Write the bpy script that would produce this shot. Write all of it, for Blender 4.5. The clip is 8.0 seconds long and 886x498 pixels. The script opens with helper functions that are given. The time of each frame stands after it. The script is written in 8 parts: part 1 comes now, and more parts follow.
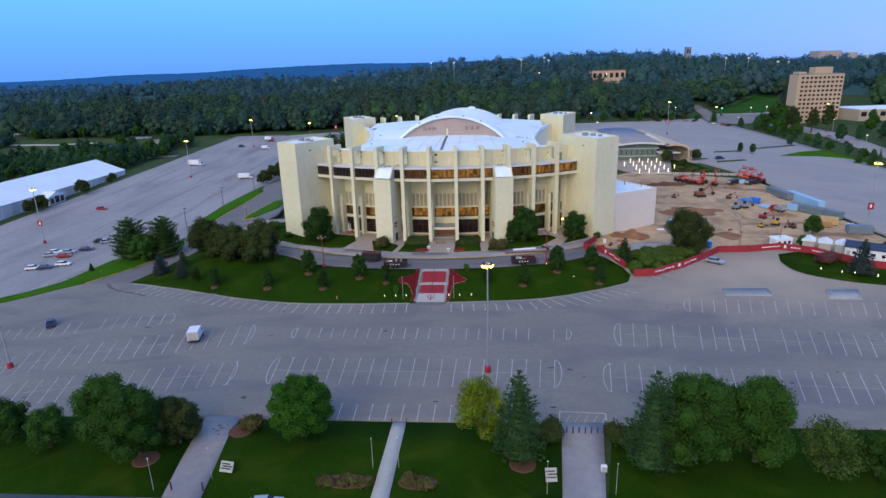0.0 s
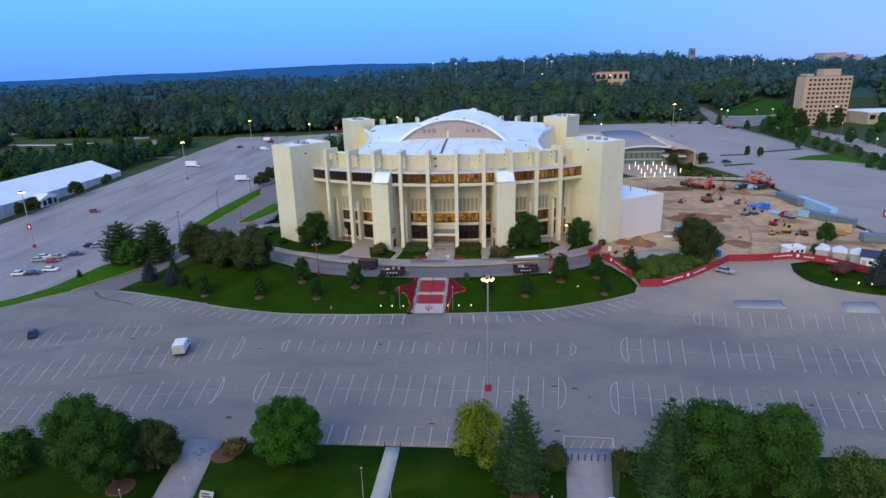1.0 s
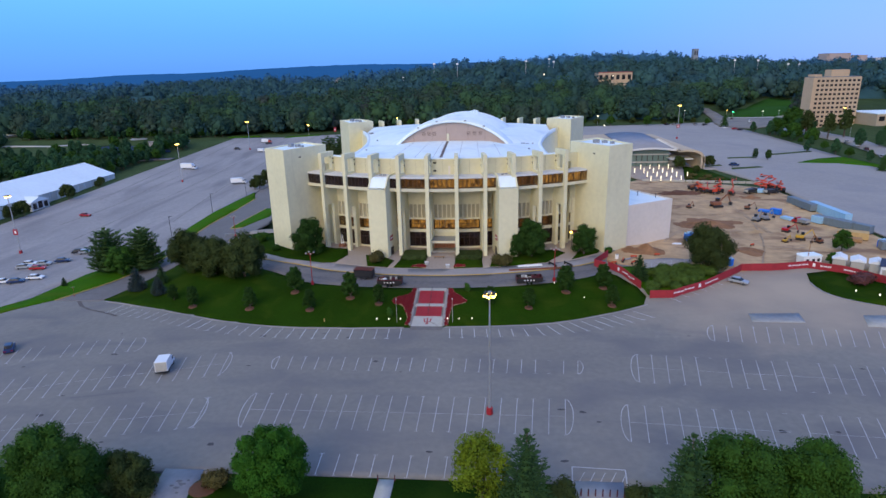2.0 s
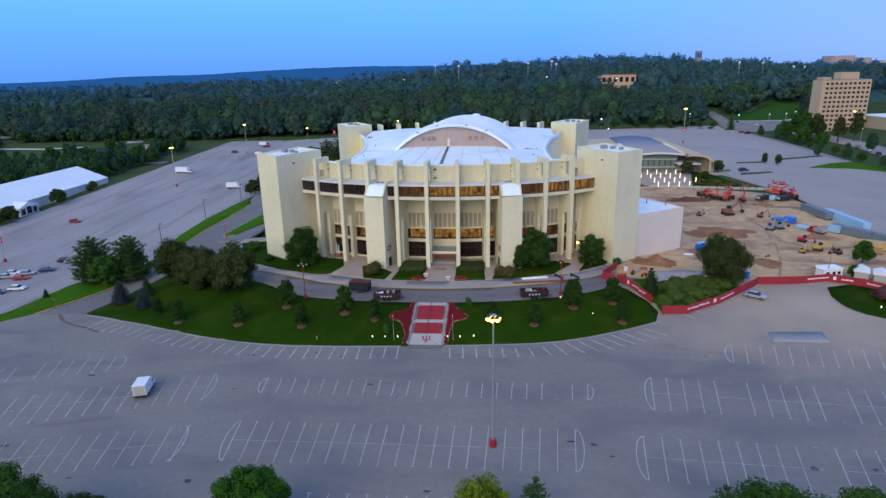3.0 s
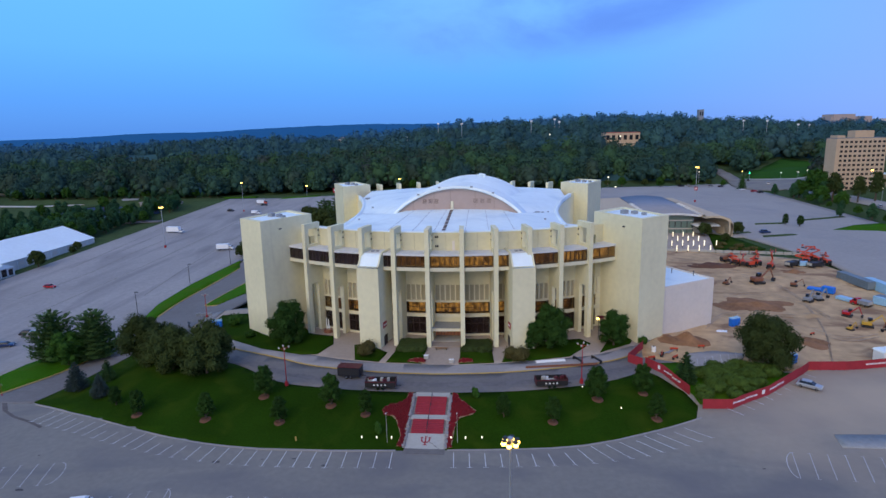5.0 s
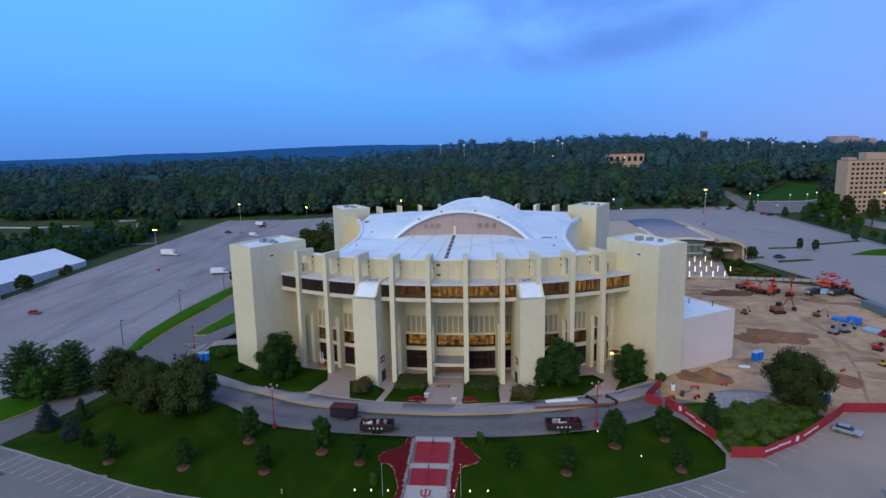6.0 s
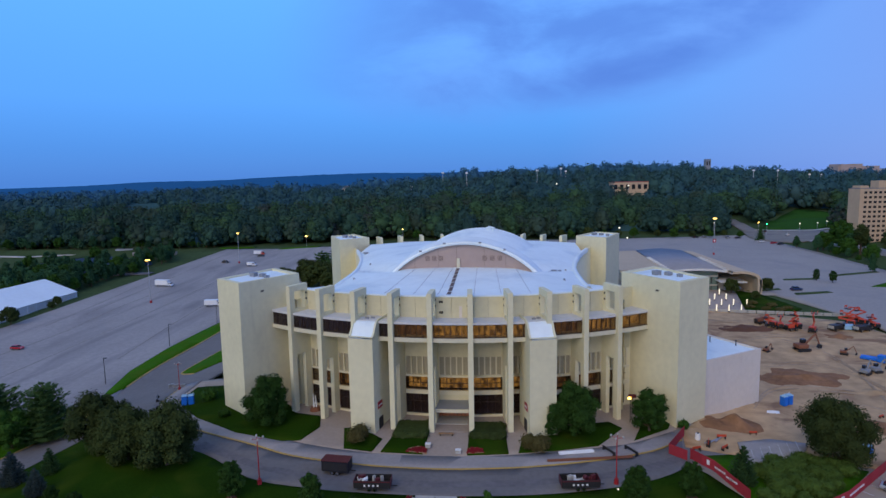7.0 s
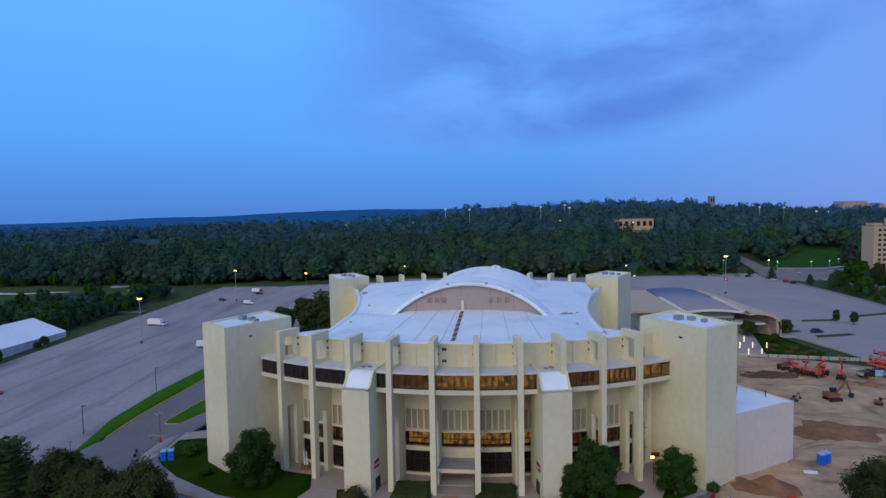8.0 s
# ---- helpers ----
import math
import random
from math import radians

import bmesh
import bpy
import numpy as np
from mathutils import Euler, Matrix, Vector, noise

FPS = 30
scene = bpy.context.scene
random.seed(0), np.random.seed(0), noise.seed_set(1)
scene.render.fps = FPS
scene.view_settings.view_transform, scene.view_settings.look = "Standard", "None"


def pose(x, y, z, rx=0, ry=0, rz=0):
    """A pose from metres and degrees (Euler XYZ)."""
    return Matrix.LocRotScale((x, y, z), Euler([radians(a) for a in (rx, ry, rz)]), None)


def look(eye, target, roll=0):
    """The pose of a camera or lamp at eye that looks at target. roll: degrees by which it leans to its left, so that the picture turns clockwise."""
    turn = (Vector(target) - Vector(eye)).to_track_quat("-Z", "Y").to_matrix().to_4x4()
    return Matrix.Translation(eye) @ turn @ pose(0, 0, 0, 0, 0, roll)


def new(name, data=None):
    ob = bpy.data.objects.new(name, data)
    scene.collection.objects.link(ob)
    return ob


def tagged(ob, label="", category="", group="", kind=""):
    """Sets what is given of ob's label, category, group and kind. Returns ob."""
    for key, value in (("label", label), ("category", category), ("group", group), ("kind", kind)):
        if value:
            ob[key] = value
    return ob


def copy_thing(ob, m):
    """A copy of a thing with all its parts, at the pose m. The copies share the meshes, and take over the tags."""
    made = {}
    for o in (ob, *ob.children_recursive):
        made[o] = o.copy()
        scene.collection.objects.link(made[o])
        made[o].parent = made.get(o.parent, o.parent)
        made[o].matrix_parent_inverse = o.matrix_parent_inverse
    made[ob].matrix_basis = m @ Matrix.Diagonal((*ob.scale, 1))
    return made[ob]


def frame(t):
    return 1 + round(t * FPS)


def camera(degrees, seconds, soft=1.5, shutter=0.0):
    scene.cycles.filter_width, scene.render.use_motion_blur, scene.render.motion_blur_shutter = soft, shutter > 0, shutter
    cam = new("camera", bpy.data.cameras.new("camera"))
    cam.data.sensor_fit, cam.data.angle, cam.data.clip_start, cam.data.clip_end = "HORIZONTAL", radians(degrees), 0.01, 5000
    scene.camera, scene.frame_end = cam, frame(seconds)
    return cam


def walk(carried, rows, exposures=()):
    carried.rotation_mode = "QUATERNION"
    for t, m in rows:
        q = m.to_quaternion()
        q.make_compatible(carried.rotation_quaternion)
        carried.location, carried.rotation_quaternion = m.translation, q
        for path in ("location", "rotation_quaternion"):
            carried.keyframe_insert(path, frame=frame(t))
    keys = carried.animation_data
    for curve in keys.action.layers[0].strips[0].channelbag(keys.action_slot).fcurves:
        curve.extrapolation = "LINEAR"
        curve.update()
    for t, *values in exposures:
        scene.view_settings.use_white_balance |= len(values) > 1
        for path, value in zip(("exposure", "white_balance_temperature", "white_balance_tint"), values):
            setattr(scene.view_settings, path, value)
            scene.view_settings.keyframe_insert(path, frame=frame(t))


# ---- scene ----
PATH = [
    (0, (12.952, -173.136, 55.351), (12.804, -171.23, 54.761), -1.6),
    (0.5, (13.083, -170.02, 55.366), (12.932, -168.115, 54.777), -1.5),
    (1, (13.193, -166.739, 55.379), (13.039, -164.833, 54.791), -1.4),
    (1.5, (13.163, -163.159, 55.352), (13.007, -161.253, 54.765), -1.4),
    (3, (12.697, -151.061, 55.296), (12.535, -149.154, 54.716), -1.3),
    (3.5, (12.401, -146.615, 55.311), (12.237, -144.698, 54.765), -1.3),
    (4, (12.011, -142.034, 55.345), (11.847, -140.103, 54.85), -1.2),
    (4.5, (11.641, -137.535, 55.406), (11.474, -135.593, 54.959), -1.2),
    (6, (10.392, -123.456, 55.405), (10.215, -121.493, 55.069), -1.1),
    (6.5, (9.928, -118.716, 55.434), (9.748, -116.748, 55.128), -1.0),
    (7, (9.438, -114.033, 55.492), (9.254, -112.056, 55.247), -1.1),
    (7.5, (8.902, -109.338, 55.528), (8.714, -107.356, 55.342), -1.0),
    (8, (8.363, -104.631, 55.527), (8.172, -102.644, 55.403), -1.0),
]
cam = camera(73.4, 8.0)
walk(cam, [(t, look(e, g, r)) for t, e, g, r in PATH], [(0, 0.45, 6400, 10), (3.5, 0.34, 6300, 10), (4.5, 0.22, 6200, 10), (6.5, -0.07, 6100, 12), (8, -0.26, 6000, 13)])

# ---- world, sun and exposure ----
world = bpy.data.worlds.new("dusk_sky")
scene.world = world
world.use_nodes = True
wt = world.node_tree
wn, wl = wt.nodes, wt.links
sky = wn.new("ShaderNodeTexSky")
sky.sky_type, sky.sun_disc = "NISHITA", False
sky.sun_elevation, sky.sun_rotation = radians(9), radians(215)
sky.altitude, sky.air_density, sky.dust_density, sky.ozone_density = 300, 1.0, 0.6, 4.0
coord = wn.new("ShaderNodeTexCoord")
# soft cloud banks drawn out along the horizon
squeeze = wn.new("ShaderNodeMapping")
squeeze.inputs["Scale"].default_value = (1.0, 1.0, 2.2)
squeeze.inputs["Rotation"].default_value = (0.0, radians(-9), 0.0)
squeeze.inputs["Location"].default_value = (1.37, 0.1, 0.55)
wl.new(coord.outputs["Generated"], squeeze.inputs["Vector"])
cloud = wn.new("ShaderNodeTexNoise")
cloud.inputs["Scale"].default_value, cloud.inputs["Detail"].default_value = 2.6, 8.0
cloud.inputs["Roughness"].default_value, cloud.inputs["Distortion"].default_value = 0.58, 0.5
wl.new(squeeze.outputs[0], cloud.inputs["Vector"])
split = wn.new("ShaderNodeSeparateXYZ")
wl.new(coord.outputs["Generated"], split.inputs[0])
# dusk gradient by height over the horizon
grad = wn.new("ShaderNodeValToRGB")
els = grad.color_ramp.elements
els[0].position, els[0].color = 0.0, (0.070, 0.230, 0.650, 1)
els[1].position, els[1].color = 1.0, (0.310, 0.360, 0.450, 1)
for at, c in ((0.05, (0.082, 0.285, 0.760)), (0.12, (0.114, 0.380, 0.930)), (0.30, (0.150, 0.480, 1.080)), (0.55, (0.260, 0.390, 0.650))):
    e = els.new(at)
    e.color = (*c, 1)
wl.new(split.outputs["Z"], grad.inputs[0])
# a paler, rosier sky towards the one side
side = wn.new("ShaderNodeMapRange")
side.inputs["From Min"].default_value, side.inputs["From Max"].default_value = 0.1, 0.62
wl.new(split.outputs["X"], side.inputs["Value"])
rose = wn.new("ShaderNodeMixRGB")
rose.inputs["Color2"].default_value = (0.200, 0.330, 0.770, 1)
wl.new(side.outputs[0], rose.inputs["Fac"])
wl.new(grad.outputs[0], rose.inputs["Color1"])
# a bank of cloud whose lower edge climbs to the one side, torn by the noise
def ramp_of(socket, lo, hi, to0=0.0, to1=1.0):
    r = wn.new("ShaderNodeMapRange")
    r.interpolation_type = "SMOOTHSTEP"
    for key, v in (("From Min", lo), ("From Max", hi), ("To Min", to0), ("To Max", to1)):
        r.inputs[key].default_value = v
    wl.new(socket, r.inputs["Value"])
    return r.outputs[0]


def combine(op, p, q):
    m = wn.new("ShaderNodeMath")
    m.operation = op
    for i, v in enumerate((p, q)):
        if isinstance(v, float):
            m.inputs[i].default_value = v
        else:
            wl.new(v, m.inputs[i])
    return m.outputs[0]


def blend(fac, under, color):
    m = wn.new("ShaderNodeMixRGB")
    m.inputs["Color2"].default_value = (*color, 1)
    wl.new(fac, m.inputs["Fac"])
    wl.new(under, m.inputs["Color1"])
    return m.outputs[0]


lower = ramp_of(split.outputs["X"], 0.15, 0.85, 0.088, 0.39)
ragged = combine("MULTIPLY", combine("SUBTRACT", cloud.outputs["Fac"], 0.5), 0.10)
over = combine("SUBTRACT", combine("ADD", split.outputs["Z"], ragged), lower)
inside_ = combine("MULTIPLY", ramp_of(over, -0.01, 0.07), ramp_of(split.outputs["X"], -0.38, -0.04))
# two drifts of cloud inside it: broad dark lenses and small puffs
drift = wn.new("ShaderNodeMapping")
drift.inputs["Scale"].default_value = (1.0, 1.0, 2.4)
drift.inputs["Rotation"].default_value = (0.0, radians(14), 0.0)
drift.inputs["Location"].default_value = (2.75, 0.4, 0.9)
wl.new(coord.outputs["Generated"], drift.inputs["Vector"])
lens = wn.new("ShaderNodeTexNoise")
lens.inputs["Scale"].default_value, lens.inputs["Detail"].default_value = 3.1, 10.0
lens.inputs["Roughness"].default_value, lens.inputs["Distortion"].default_value = 0.56, 0.35
wl.new(drift.outputs[0], lens.inputs["Vector"])
dense = ramp_of(lens.outputs["Fac"], 0.36, 0.62)
edge_dark = combine("MULTIPLY", ramp_of(over, 0.11, 0.015), 0.42)
thick = combine("MULTIPLY", inside_, combine("MINIMUM", combine("ADD", combine("MULTIPLY", dense, 0.70), edge_dark), 1.0))
veiled = blend(combine("MULTIPLY", inside_, 0.40), rose.outputs[0], (0.215, 0.390, 0.930))
clouded = blend(thick, veiled, (0.088, 0.205, 0.650))
# the physical sky under it
both = wn.new("ShaderNodeMixRGB")
both.blend_type = "ADD"
both.inputs["Fac"].default_value = 0.012
wl.new(clouded, both.inputs["Color1"])
wl.new(sky.outputs[0], both.inputs["Color2"])
wl.new(both.outputs[0], wn["Background"].inputs["Color"])
wn["Background"].inputs["Strength"].default_value = 1.10

sun = new("sun", bpy.data.lights.new("sun", "SUN"))
sun.data.energy, sun.data.angle, sun.data.color = 1.65, radians(50), (1.0, 0.80, 0.52)
sun.matrix_world = look((-58, -200, 118), (0, 0, 0))

# ---- helpers for meshes and materials ----
def material(name, color, rough=0.85, var=0.25, scale=1.5, bump=0.15, metal=0.0, rnd=0.0, big=0.06, glow=None, power=0.0, stains=None, island=0.0, spec=0.3, dust=None):
    """A surface with grain and large soft variation, at real size in metres."""
    m = bpy.data.materials.new(name)
    m.use_nodes = True
    nt = m.node_tree
    n, l = nt.nodes, nt.links
    b = n["Principled BSDF"]
    b.inputs["Roughness"].default_value, b.inputs["Metallic"].default_value = rough, metal
    b.inputs["Specular IOR Level"].default_value = spec
    tc = n.new("ShaderNodeTexCoord")
    fine, wide = n.new("ShaderNodeTexNoise"), n.new("ShaderNodeTexNoise")
    fine.inputs["Scale"].default_value, fine.inputs["Detail"].default_value = scale, 5.0
    wide.inputs["Scale"].default_value, wide.inputs["Detail"].default_value = big, 3.0
    for t in (fine, wide):
        l.new(tc.outputs["Object"], t.inputs["Vector"])
    add = n.new("ShaderNodeMath")
    add.operation = "ADD"
    l.new(fine.outputs["Fac"], add.inputs[0])
    l.new(wide.outputs["Fac"], add.inputs[1])
    rng = n.new("ShaderNodeMapRange")
    rng.inputs["From Min"].default_value, rng.inputs["From Max"].default_value = 0.65, 1.35
    rng.inputs["To Min"].default_value, rng.inputs["To Max"].default_value = 1 - var, 1 + var
    l.new(add.outputs[0], rng.inputs["Value"])
    out = rng.outputs[0]
    if rnd or island:
        if rnd:
            src = n.new("ShaderNodeObjectInfo").outputs["Random"]
        else:
            src = n.new("ShaderNodeNewGeometry").outputs["Random Per Island"]
        r2 = n.new("ShaderNodeMapRange")
        r2.inputs["To Min"].default_value, r2.inputs["To Max"].default_value = 1 - (rnd or island), 1 + (rnd or island)
        l.new(src, r2.inputs["Value"])
        mul = n.new("ShaderNodeMath")
        mul.operation = "MULTIPLY"
        l.new(out, mul.inputs[0])
        l.new(r2.outputs[0], mul.inputs[1])
        out = mul.outputs[0]
    vec = n.new("ShaderNodeVectorMath")
    vec.operation = "SCALE"
    vec.inputs[0].default_value = color
    l.new(out, vec.inputs["Scale"])
    col = vec.outputs[0]
    if stains:
        tint, size, low, high, stretch = stains
        mp = n.new("ShaderNodeMapping")
        mp.inputs["Scale"].default_value = stretch
        l.new(tc.outputs["Object"], mp.inputs["Vector"])
        st = n.new("ShaderNodeTexNoise")
        st.inputs["Scale"].default_value, st.inputs["Detail"].default_value = size, 6.0
        st.inputs["Distortion"].default_value = 0.6
        l.new(mp.outputs[0], st.inputs["Vector"])
        sr = n.new("ShaderNodeMapRange")
        sr.inputs["From Min"].default_value, sr.inputs["From Max"].default_value = low, high
        l.new(st.outputs["Fac"], sr.inputs["Value"])
        mix = n.new("ShaderNodeMixRGB")
        l.new(sr.outputs[0], mix.inputs["Fac"])
        l.new(col, mix.inputs["Color1"])
        mix.inputs["Color2"].default_value = (*tint, 1)
        col = mix.outputs[0]
    if dust:
        tint, (cx, cy), reach = dust
        off = n.new("ShaderNodeVectorMath")
        off.operation = "MULTIPLY_ADD"
        off.inputs[1].default_value, off.inputs[2].default_value = (0.62, 1.0, 0.0), (-cx * 0.62, -cy, 0.0)
        l.new(tc.outputs["Object"], off.inputs[0])
        far = n.new("ShaderNodeVectorMath")
        far.operation = "LENGTH"
        l.new(off.outputs[0], far.inputs[0])
        wob = n.new("ShaderNodeTexNoise")
        wob.inputs["Scale"].default_value, wob.inputs["Detail"].default_value = 0.07, 5.0
        l.new(tc.outputs["Object"], wob.inputs["Vector"])
        shift = n.new("ShaderNodeMath")
        shift.operation, shift.inputs[1].default_value = "MULTIPLY_ADD", reach * 1.3
        l.new(wob.outputs["Fac"], shift.inputs[0])
        l.new(far.outputs["Value"], shift.inputs[2])
        fade = n.new("ShaderNodeMapRange")
        fade.inputs["From Min"].default_value, fade.inputs["From Max"].default_value = reach * 0.7, reach * 1.9
        fade.inputs["To Min"].default_value, fade.inputs["To Max"].default_value = 0.95, 0.0
        l.new(shift.outputs[0], fade.inputs["Value"])
        mix2 = n.new("ShaderNodeMixRGB")
        l.new(fade.outputs[0], mix2.inputs["Fac"])
        l.new(col, mix2.inputs["Color1"])
        mix2.inputs["Color2"].default_value = (*tint, 1)
        col = mix2.outputs[0]
    l.new(col, b.inputs["Base Color"])
    if bump:
        bp = n.new("ShaderNodeBump")
        bp.inputs["Strength"].default_value, bp.inputs["Distance"].default_value = bump, 0.05
        l.new(fine.outputs["Fac"], bp.inputs["Height"])
        l.new(bp.outputs[0], b.inputs["Normal"])
    if glow:
        b.inputs["Emission Color"].default_value = (*glow, 1)
        b.inputs["Emission Strength"].default_value = power
    return m


def lit_room(name, color, power, scale, low, high):
    """A lit interior seen through windows: lamps, walls and dark furniture as one wall's uneven glow."""
    m = bpy.data.materials.new(name)
    m.use_nodes = True
    n, l = m.node_tree.nodes, m.node_tree.links
    b = n["Principled BSDF"]
    b.inputs["Base Color"].default_value = (0.10, 0.06, 0.035, 1)
    tc = n.new("ShaderNodeTexCoord")
    mp = n.new("ShaderNodeMapping")
    mp.inputs["Scale"].default_value = (1.0, 1.0, 0.55)
    l.new(tc.outputs["Object"], mp.inputs["Vector"])
    t = n.new("ShaderNodeTexNoise")
    t.inputs["Scale"].default_value, t.inputs["Detail"].default_value = scale, 3.0
    l.new(mp.outputs[0], t.inputs["Vector"])
    r = n.new("ShaderNodeMapRange")
    r.inputs["From Min"].default_value, r.inputs["From Max"].default_value = low, high
    r.inputs["To Min"].default_value, r.inputs["To Max"].default_value = 0.04, power
    l.new(t.outputs["Fac"], r.inputs["Value"])
    b.inputs["Emission Color"].default_value = (*color, 1)
    l.new(r.outputs[0], b.inputs["Emission Strength"])
    return m


def glazing(name, tint, clear, rough=0.04):
    """Window glass: part see-through, part mirror of the sky."""
    m = bpy.data.materials.new(name)
    m.use_nodes = True
    n, l = m.node_tree.nodes, m.node_tree.links
    b = n["Principled BSDF"]
    b.inputs["Base Color"].default_value = (*tint, 1)
    b.inputs["Roughness"].default_value = rough
    tr = n.new("ShaderNodeBsdfTransparent")
    tr.inputs["Color"].default_value = (0.9, 0.82, 0.7, 1)
    mix = n.new("ShaderNodeMixShader")
    mix.inputs["Fac"].default_value = clear
    l.new(b.outputs[0], mix.inputs[1])
    l.new(tr.outputs[0], mix.inputs[2])
    l.new(mix.outputs[0], n["Material Output"].inputs["Surface"])
    return m


LOT = material("lot_asphalt", (0.220, 0.205, 0.180), 0.9, 0.13, 0.9, 0.1, big=0.03, stains=((0.158, 0.149, 0.150), 0.06, 0.46, 0.74, (1.0, 2.2, 1.0)), spec=0.2, dust=((0.42, 0.335, 0.245), (85, -20), 26.0))
LOT_LEFT = material("old_lot_asphalt", (0.305, 0.285, 0.274), 0.92, 0.16, 0.8, 0.1, big=0.025, stains=((0.175, 0.167, 0.170), 0.05, 0.46, 0.84, (2.2, 0.4, 1.0)), spec=0.2)
ROAD = material("road_asphalt", (0.168, 0.157, 0.152), 0.9, 0.15, 1.2, 0.1, stains=((0.15, 0.138, 0.134), 0.12, 0.55, 0.72, (0.5, 2.2, 1.0)), spec=0.2)
TARSTAIN = material("brown_tar_stain", (0.115, 0.098, 0.090), 0.9, 0.3, 1.0, 0.1, big=0.4, spec=0.2)
TARBAND = material("worn_tar", (0.150, 0.140, 0.142), 0.9, 0.2, 1.2, 0.1, big=0.15, spec=0.2)
FORECOURT = material("tan_forecourt", (0.35, 0.285, 0.23), 0.85, 0.12, 1.6, 0.12)
CONC = material("concrete", (0.285, 0.262, 0.25), 0.85, 0.12, 1.6, 0.12, rnd=0.05)
PALE = material("pale_concrete", (0.42, 0.40, 0.35), 0.85, 0.1, 1.6, 0.1)
PAINT = material("road_paint", (0.44, 0.43, 0.43), 0.7, 0.3, 0.8, 0.0, big=0.1)
PAINT2 = material("fresh_road_paint", (0.58, 0.58, 0.58), 0.7, 0.25, 0.8, 0.0, big=0.1)
YELLOW = material("kerb_yellow", (0.42, 0.29, 0.08), 0.7, 0.2, 2.0, 0.05)
GRASS = material("mown_grass", (0.0165, 0.043, 0.0022), 0.95, 0.30, 3.0, 0.5, big=0.08, stains=((0.032, 0.057, 0.004), 0.14, 0.5, 0.72, (1, 1, 1)), spec=0.03)
MEADOW = material("rough_meadow", (0.052, 0.085, 0.020), 0.95, 0.35, 0.8, 0.5, big=0.02, stains=((0.085, 0.085, 0.032), 0.03, 0.52, 0.7, (1, 1, 1)), spec=0.03)
MEADOW = material("rough_meadow", (0.055, 0.085, 0.034), 0.95, 0.3, 0.5, 0.2, big=0.05, spec=0.03)
FIELD = material("sports_turf", (0.028, 0.085, 0.012), 0.95, 0.2, 0.5, 0.2, big=0.03, spec=0.03)
VERGE = material("lush_verge_grass", (0.040, 0.125, 0.005), 0.95, 0.25, 2.0, 0.5, big=0.1, stains=((0.065, 0.115, 0.008), 0.14, 0.5, 0.72, (1, 1, 1)), spec=0.03)
MULCH = material("bark_mulch", (0.125, 0.06, 0.035), 0.95, 0.3, 6.0, 0.4)
DIRT = material("site_dirt", (0.48, 0.325, 0.175), 0.95, 0.30, 0.35, 0.35, big=0.05, stains=((0.25, 0.150, 0.085), 0.085, 0.52, 0.66, (1.0, 1.9, 1)))
TRACK = material("tracked_dirt", (0.37, 0.27, 0.175), 0.95, 0.35, 0.8, 0.3, big=0.1)
REDDIRT = material("red_dirt", (0.24, 0.122, 0.058), 0.95, 0.3, 0.9, 0.6, big=0.2)
CREAM = material("cream_concrete", (0.71, 0.658, 0.430), 0.82, 0.07, 0.8, 0.1, big=0.08, stains=((0.57, 0.52, 0.34), 0.3, 0.6, 0.95, (1.0, 1.0, 0.15)))
CREAM2 = material("cream_panel", (0.63, 0.575, 0.366), 0.82, 0.08, 0.9, 0.1, big=0.1)
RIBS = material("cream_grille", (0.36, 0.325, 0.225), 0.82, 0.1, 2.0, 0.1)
TRIM = material("pale_trim", (0.65, 0.60, 0.425), 0.8, 0.06, 1.5, 0.05)
ANNEXW = material("ribbed_precast", (0.66, 0.595, 0.52), 0.85, 0.06, 1.0, 0.1, big=0.1)
ROOF = material("white_roof_membrane", (0.79, 0.86, 0.85), 0.55, 0.06, 0.5, 0.05, big=0.07, stains=((0.60, 0.69, 0.72), 0.09, 0.52, 0.75, (1, 1, 1)))
SEAM = material("roof_seam", (0.45, 0.46, 0.48), 0.7, 0.2, 2.0, 0.0)
DECK = material("deck_membrane", (0.62, 0.61, 0.58), 0.7, 0.1, 1.0, 0.05)
LUNETTE = material("brown_metal_panel", (0.40, 0.305, 0.26), 0.6, 0.06, 0.8, 0.05, big=0.12)
LOUVRE = material("dark_louvre", (0.17, 0.12, 0.10), 0.6, 0.15, 3.0, 0.05)
DARK = material("dark_metal", (0.035, 0.034, 0.036), 0.45, 0.2, 4.0, 0.05, metal=0.3)
GREYM = material("grey_equipment", (0.28, 0.29, 0.30), 0.5, 0.2, 3.0, 0.05, metal=0.2)
STEEL = material("galvanised_steel", (0.42, 0.43, 0.44), 0.45, 0.12, 5.0, 0.03, metal=0.6)
BRONZE = material("bronze_mullion", (0.055, 0.036, 0.026), 0.45, 0.2, 6.0, 0.03, metal=0.4)
GLASS = glazing("bronze_glass", (0.03, 0.018, 0.014), 0.62)
DGLASS = glazing("dark_glass", (0.022, 0.016, 0.018), 0.25)
PGLASS = glazing("green_glass", (0.16, 0.23, 0.205), 0.15)
LIT = lit_room("lit_gallery", (1.0, 0.56, 0.14), 0.95, 1.3, 0.34, 0.70)
DIM = lit_room("dim_gallery", (1.0, 0.50, 0.15), 0.34, 1.2, 0.42, 0.75)
# the dark rooms too have a faint even glow put into their wall
FAINTLIT = lit_room("faintly_glowing_hall", (1.0, 0.35, 0.2), 0.045, 0.6, 0.45, 0.8)
# a faint glow in the door itself stands for light at the entrance
GLOWDOOR = material("glowing_red_wood_door", (0.24, 0.095, 0.05), 0.5, 0.2, 3.0, 0.05, glow=(0.9, 0.35, 0.16), power=0.05)
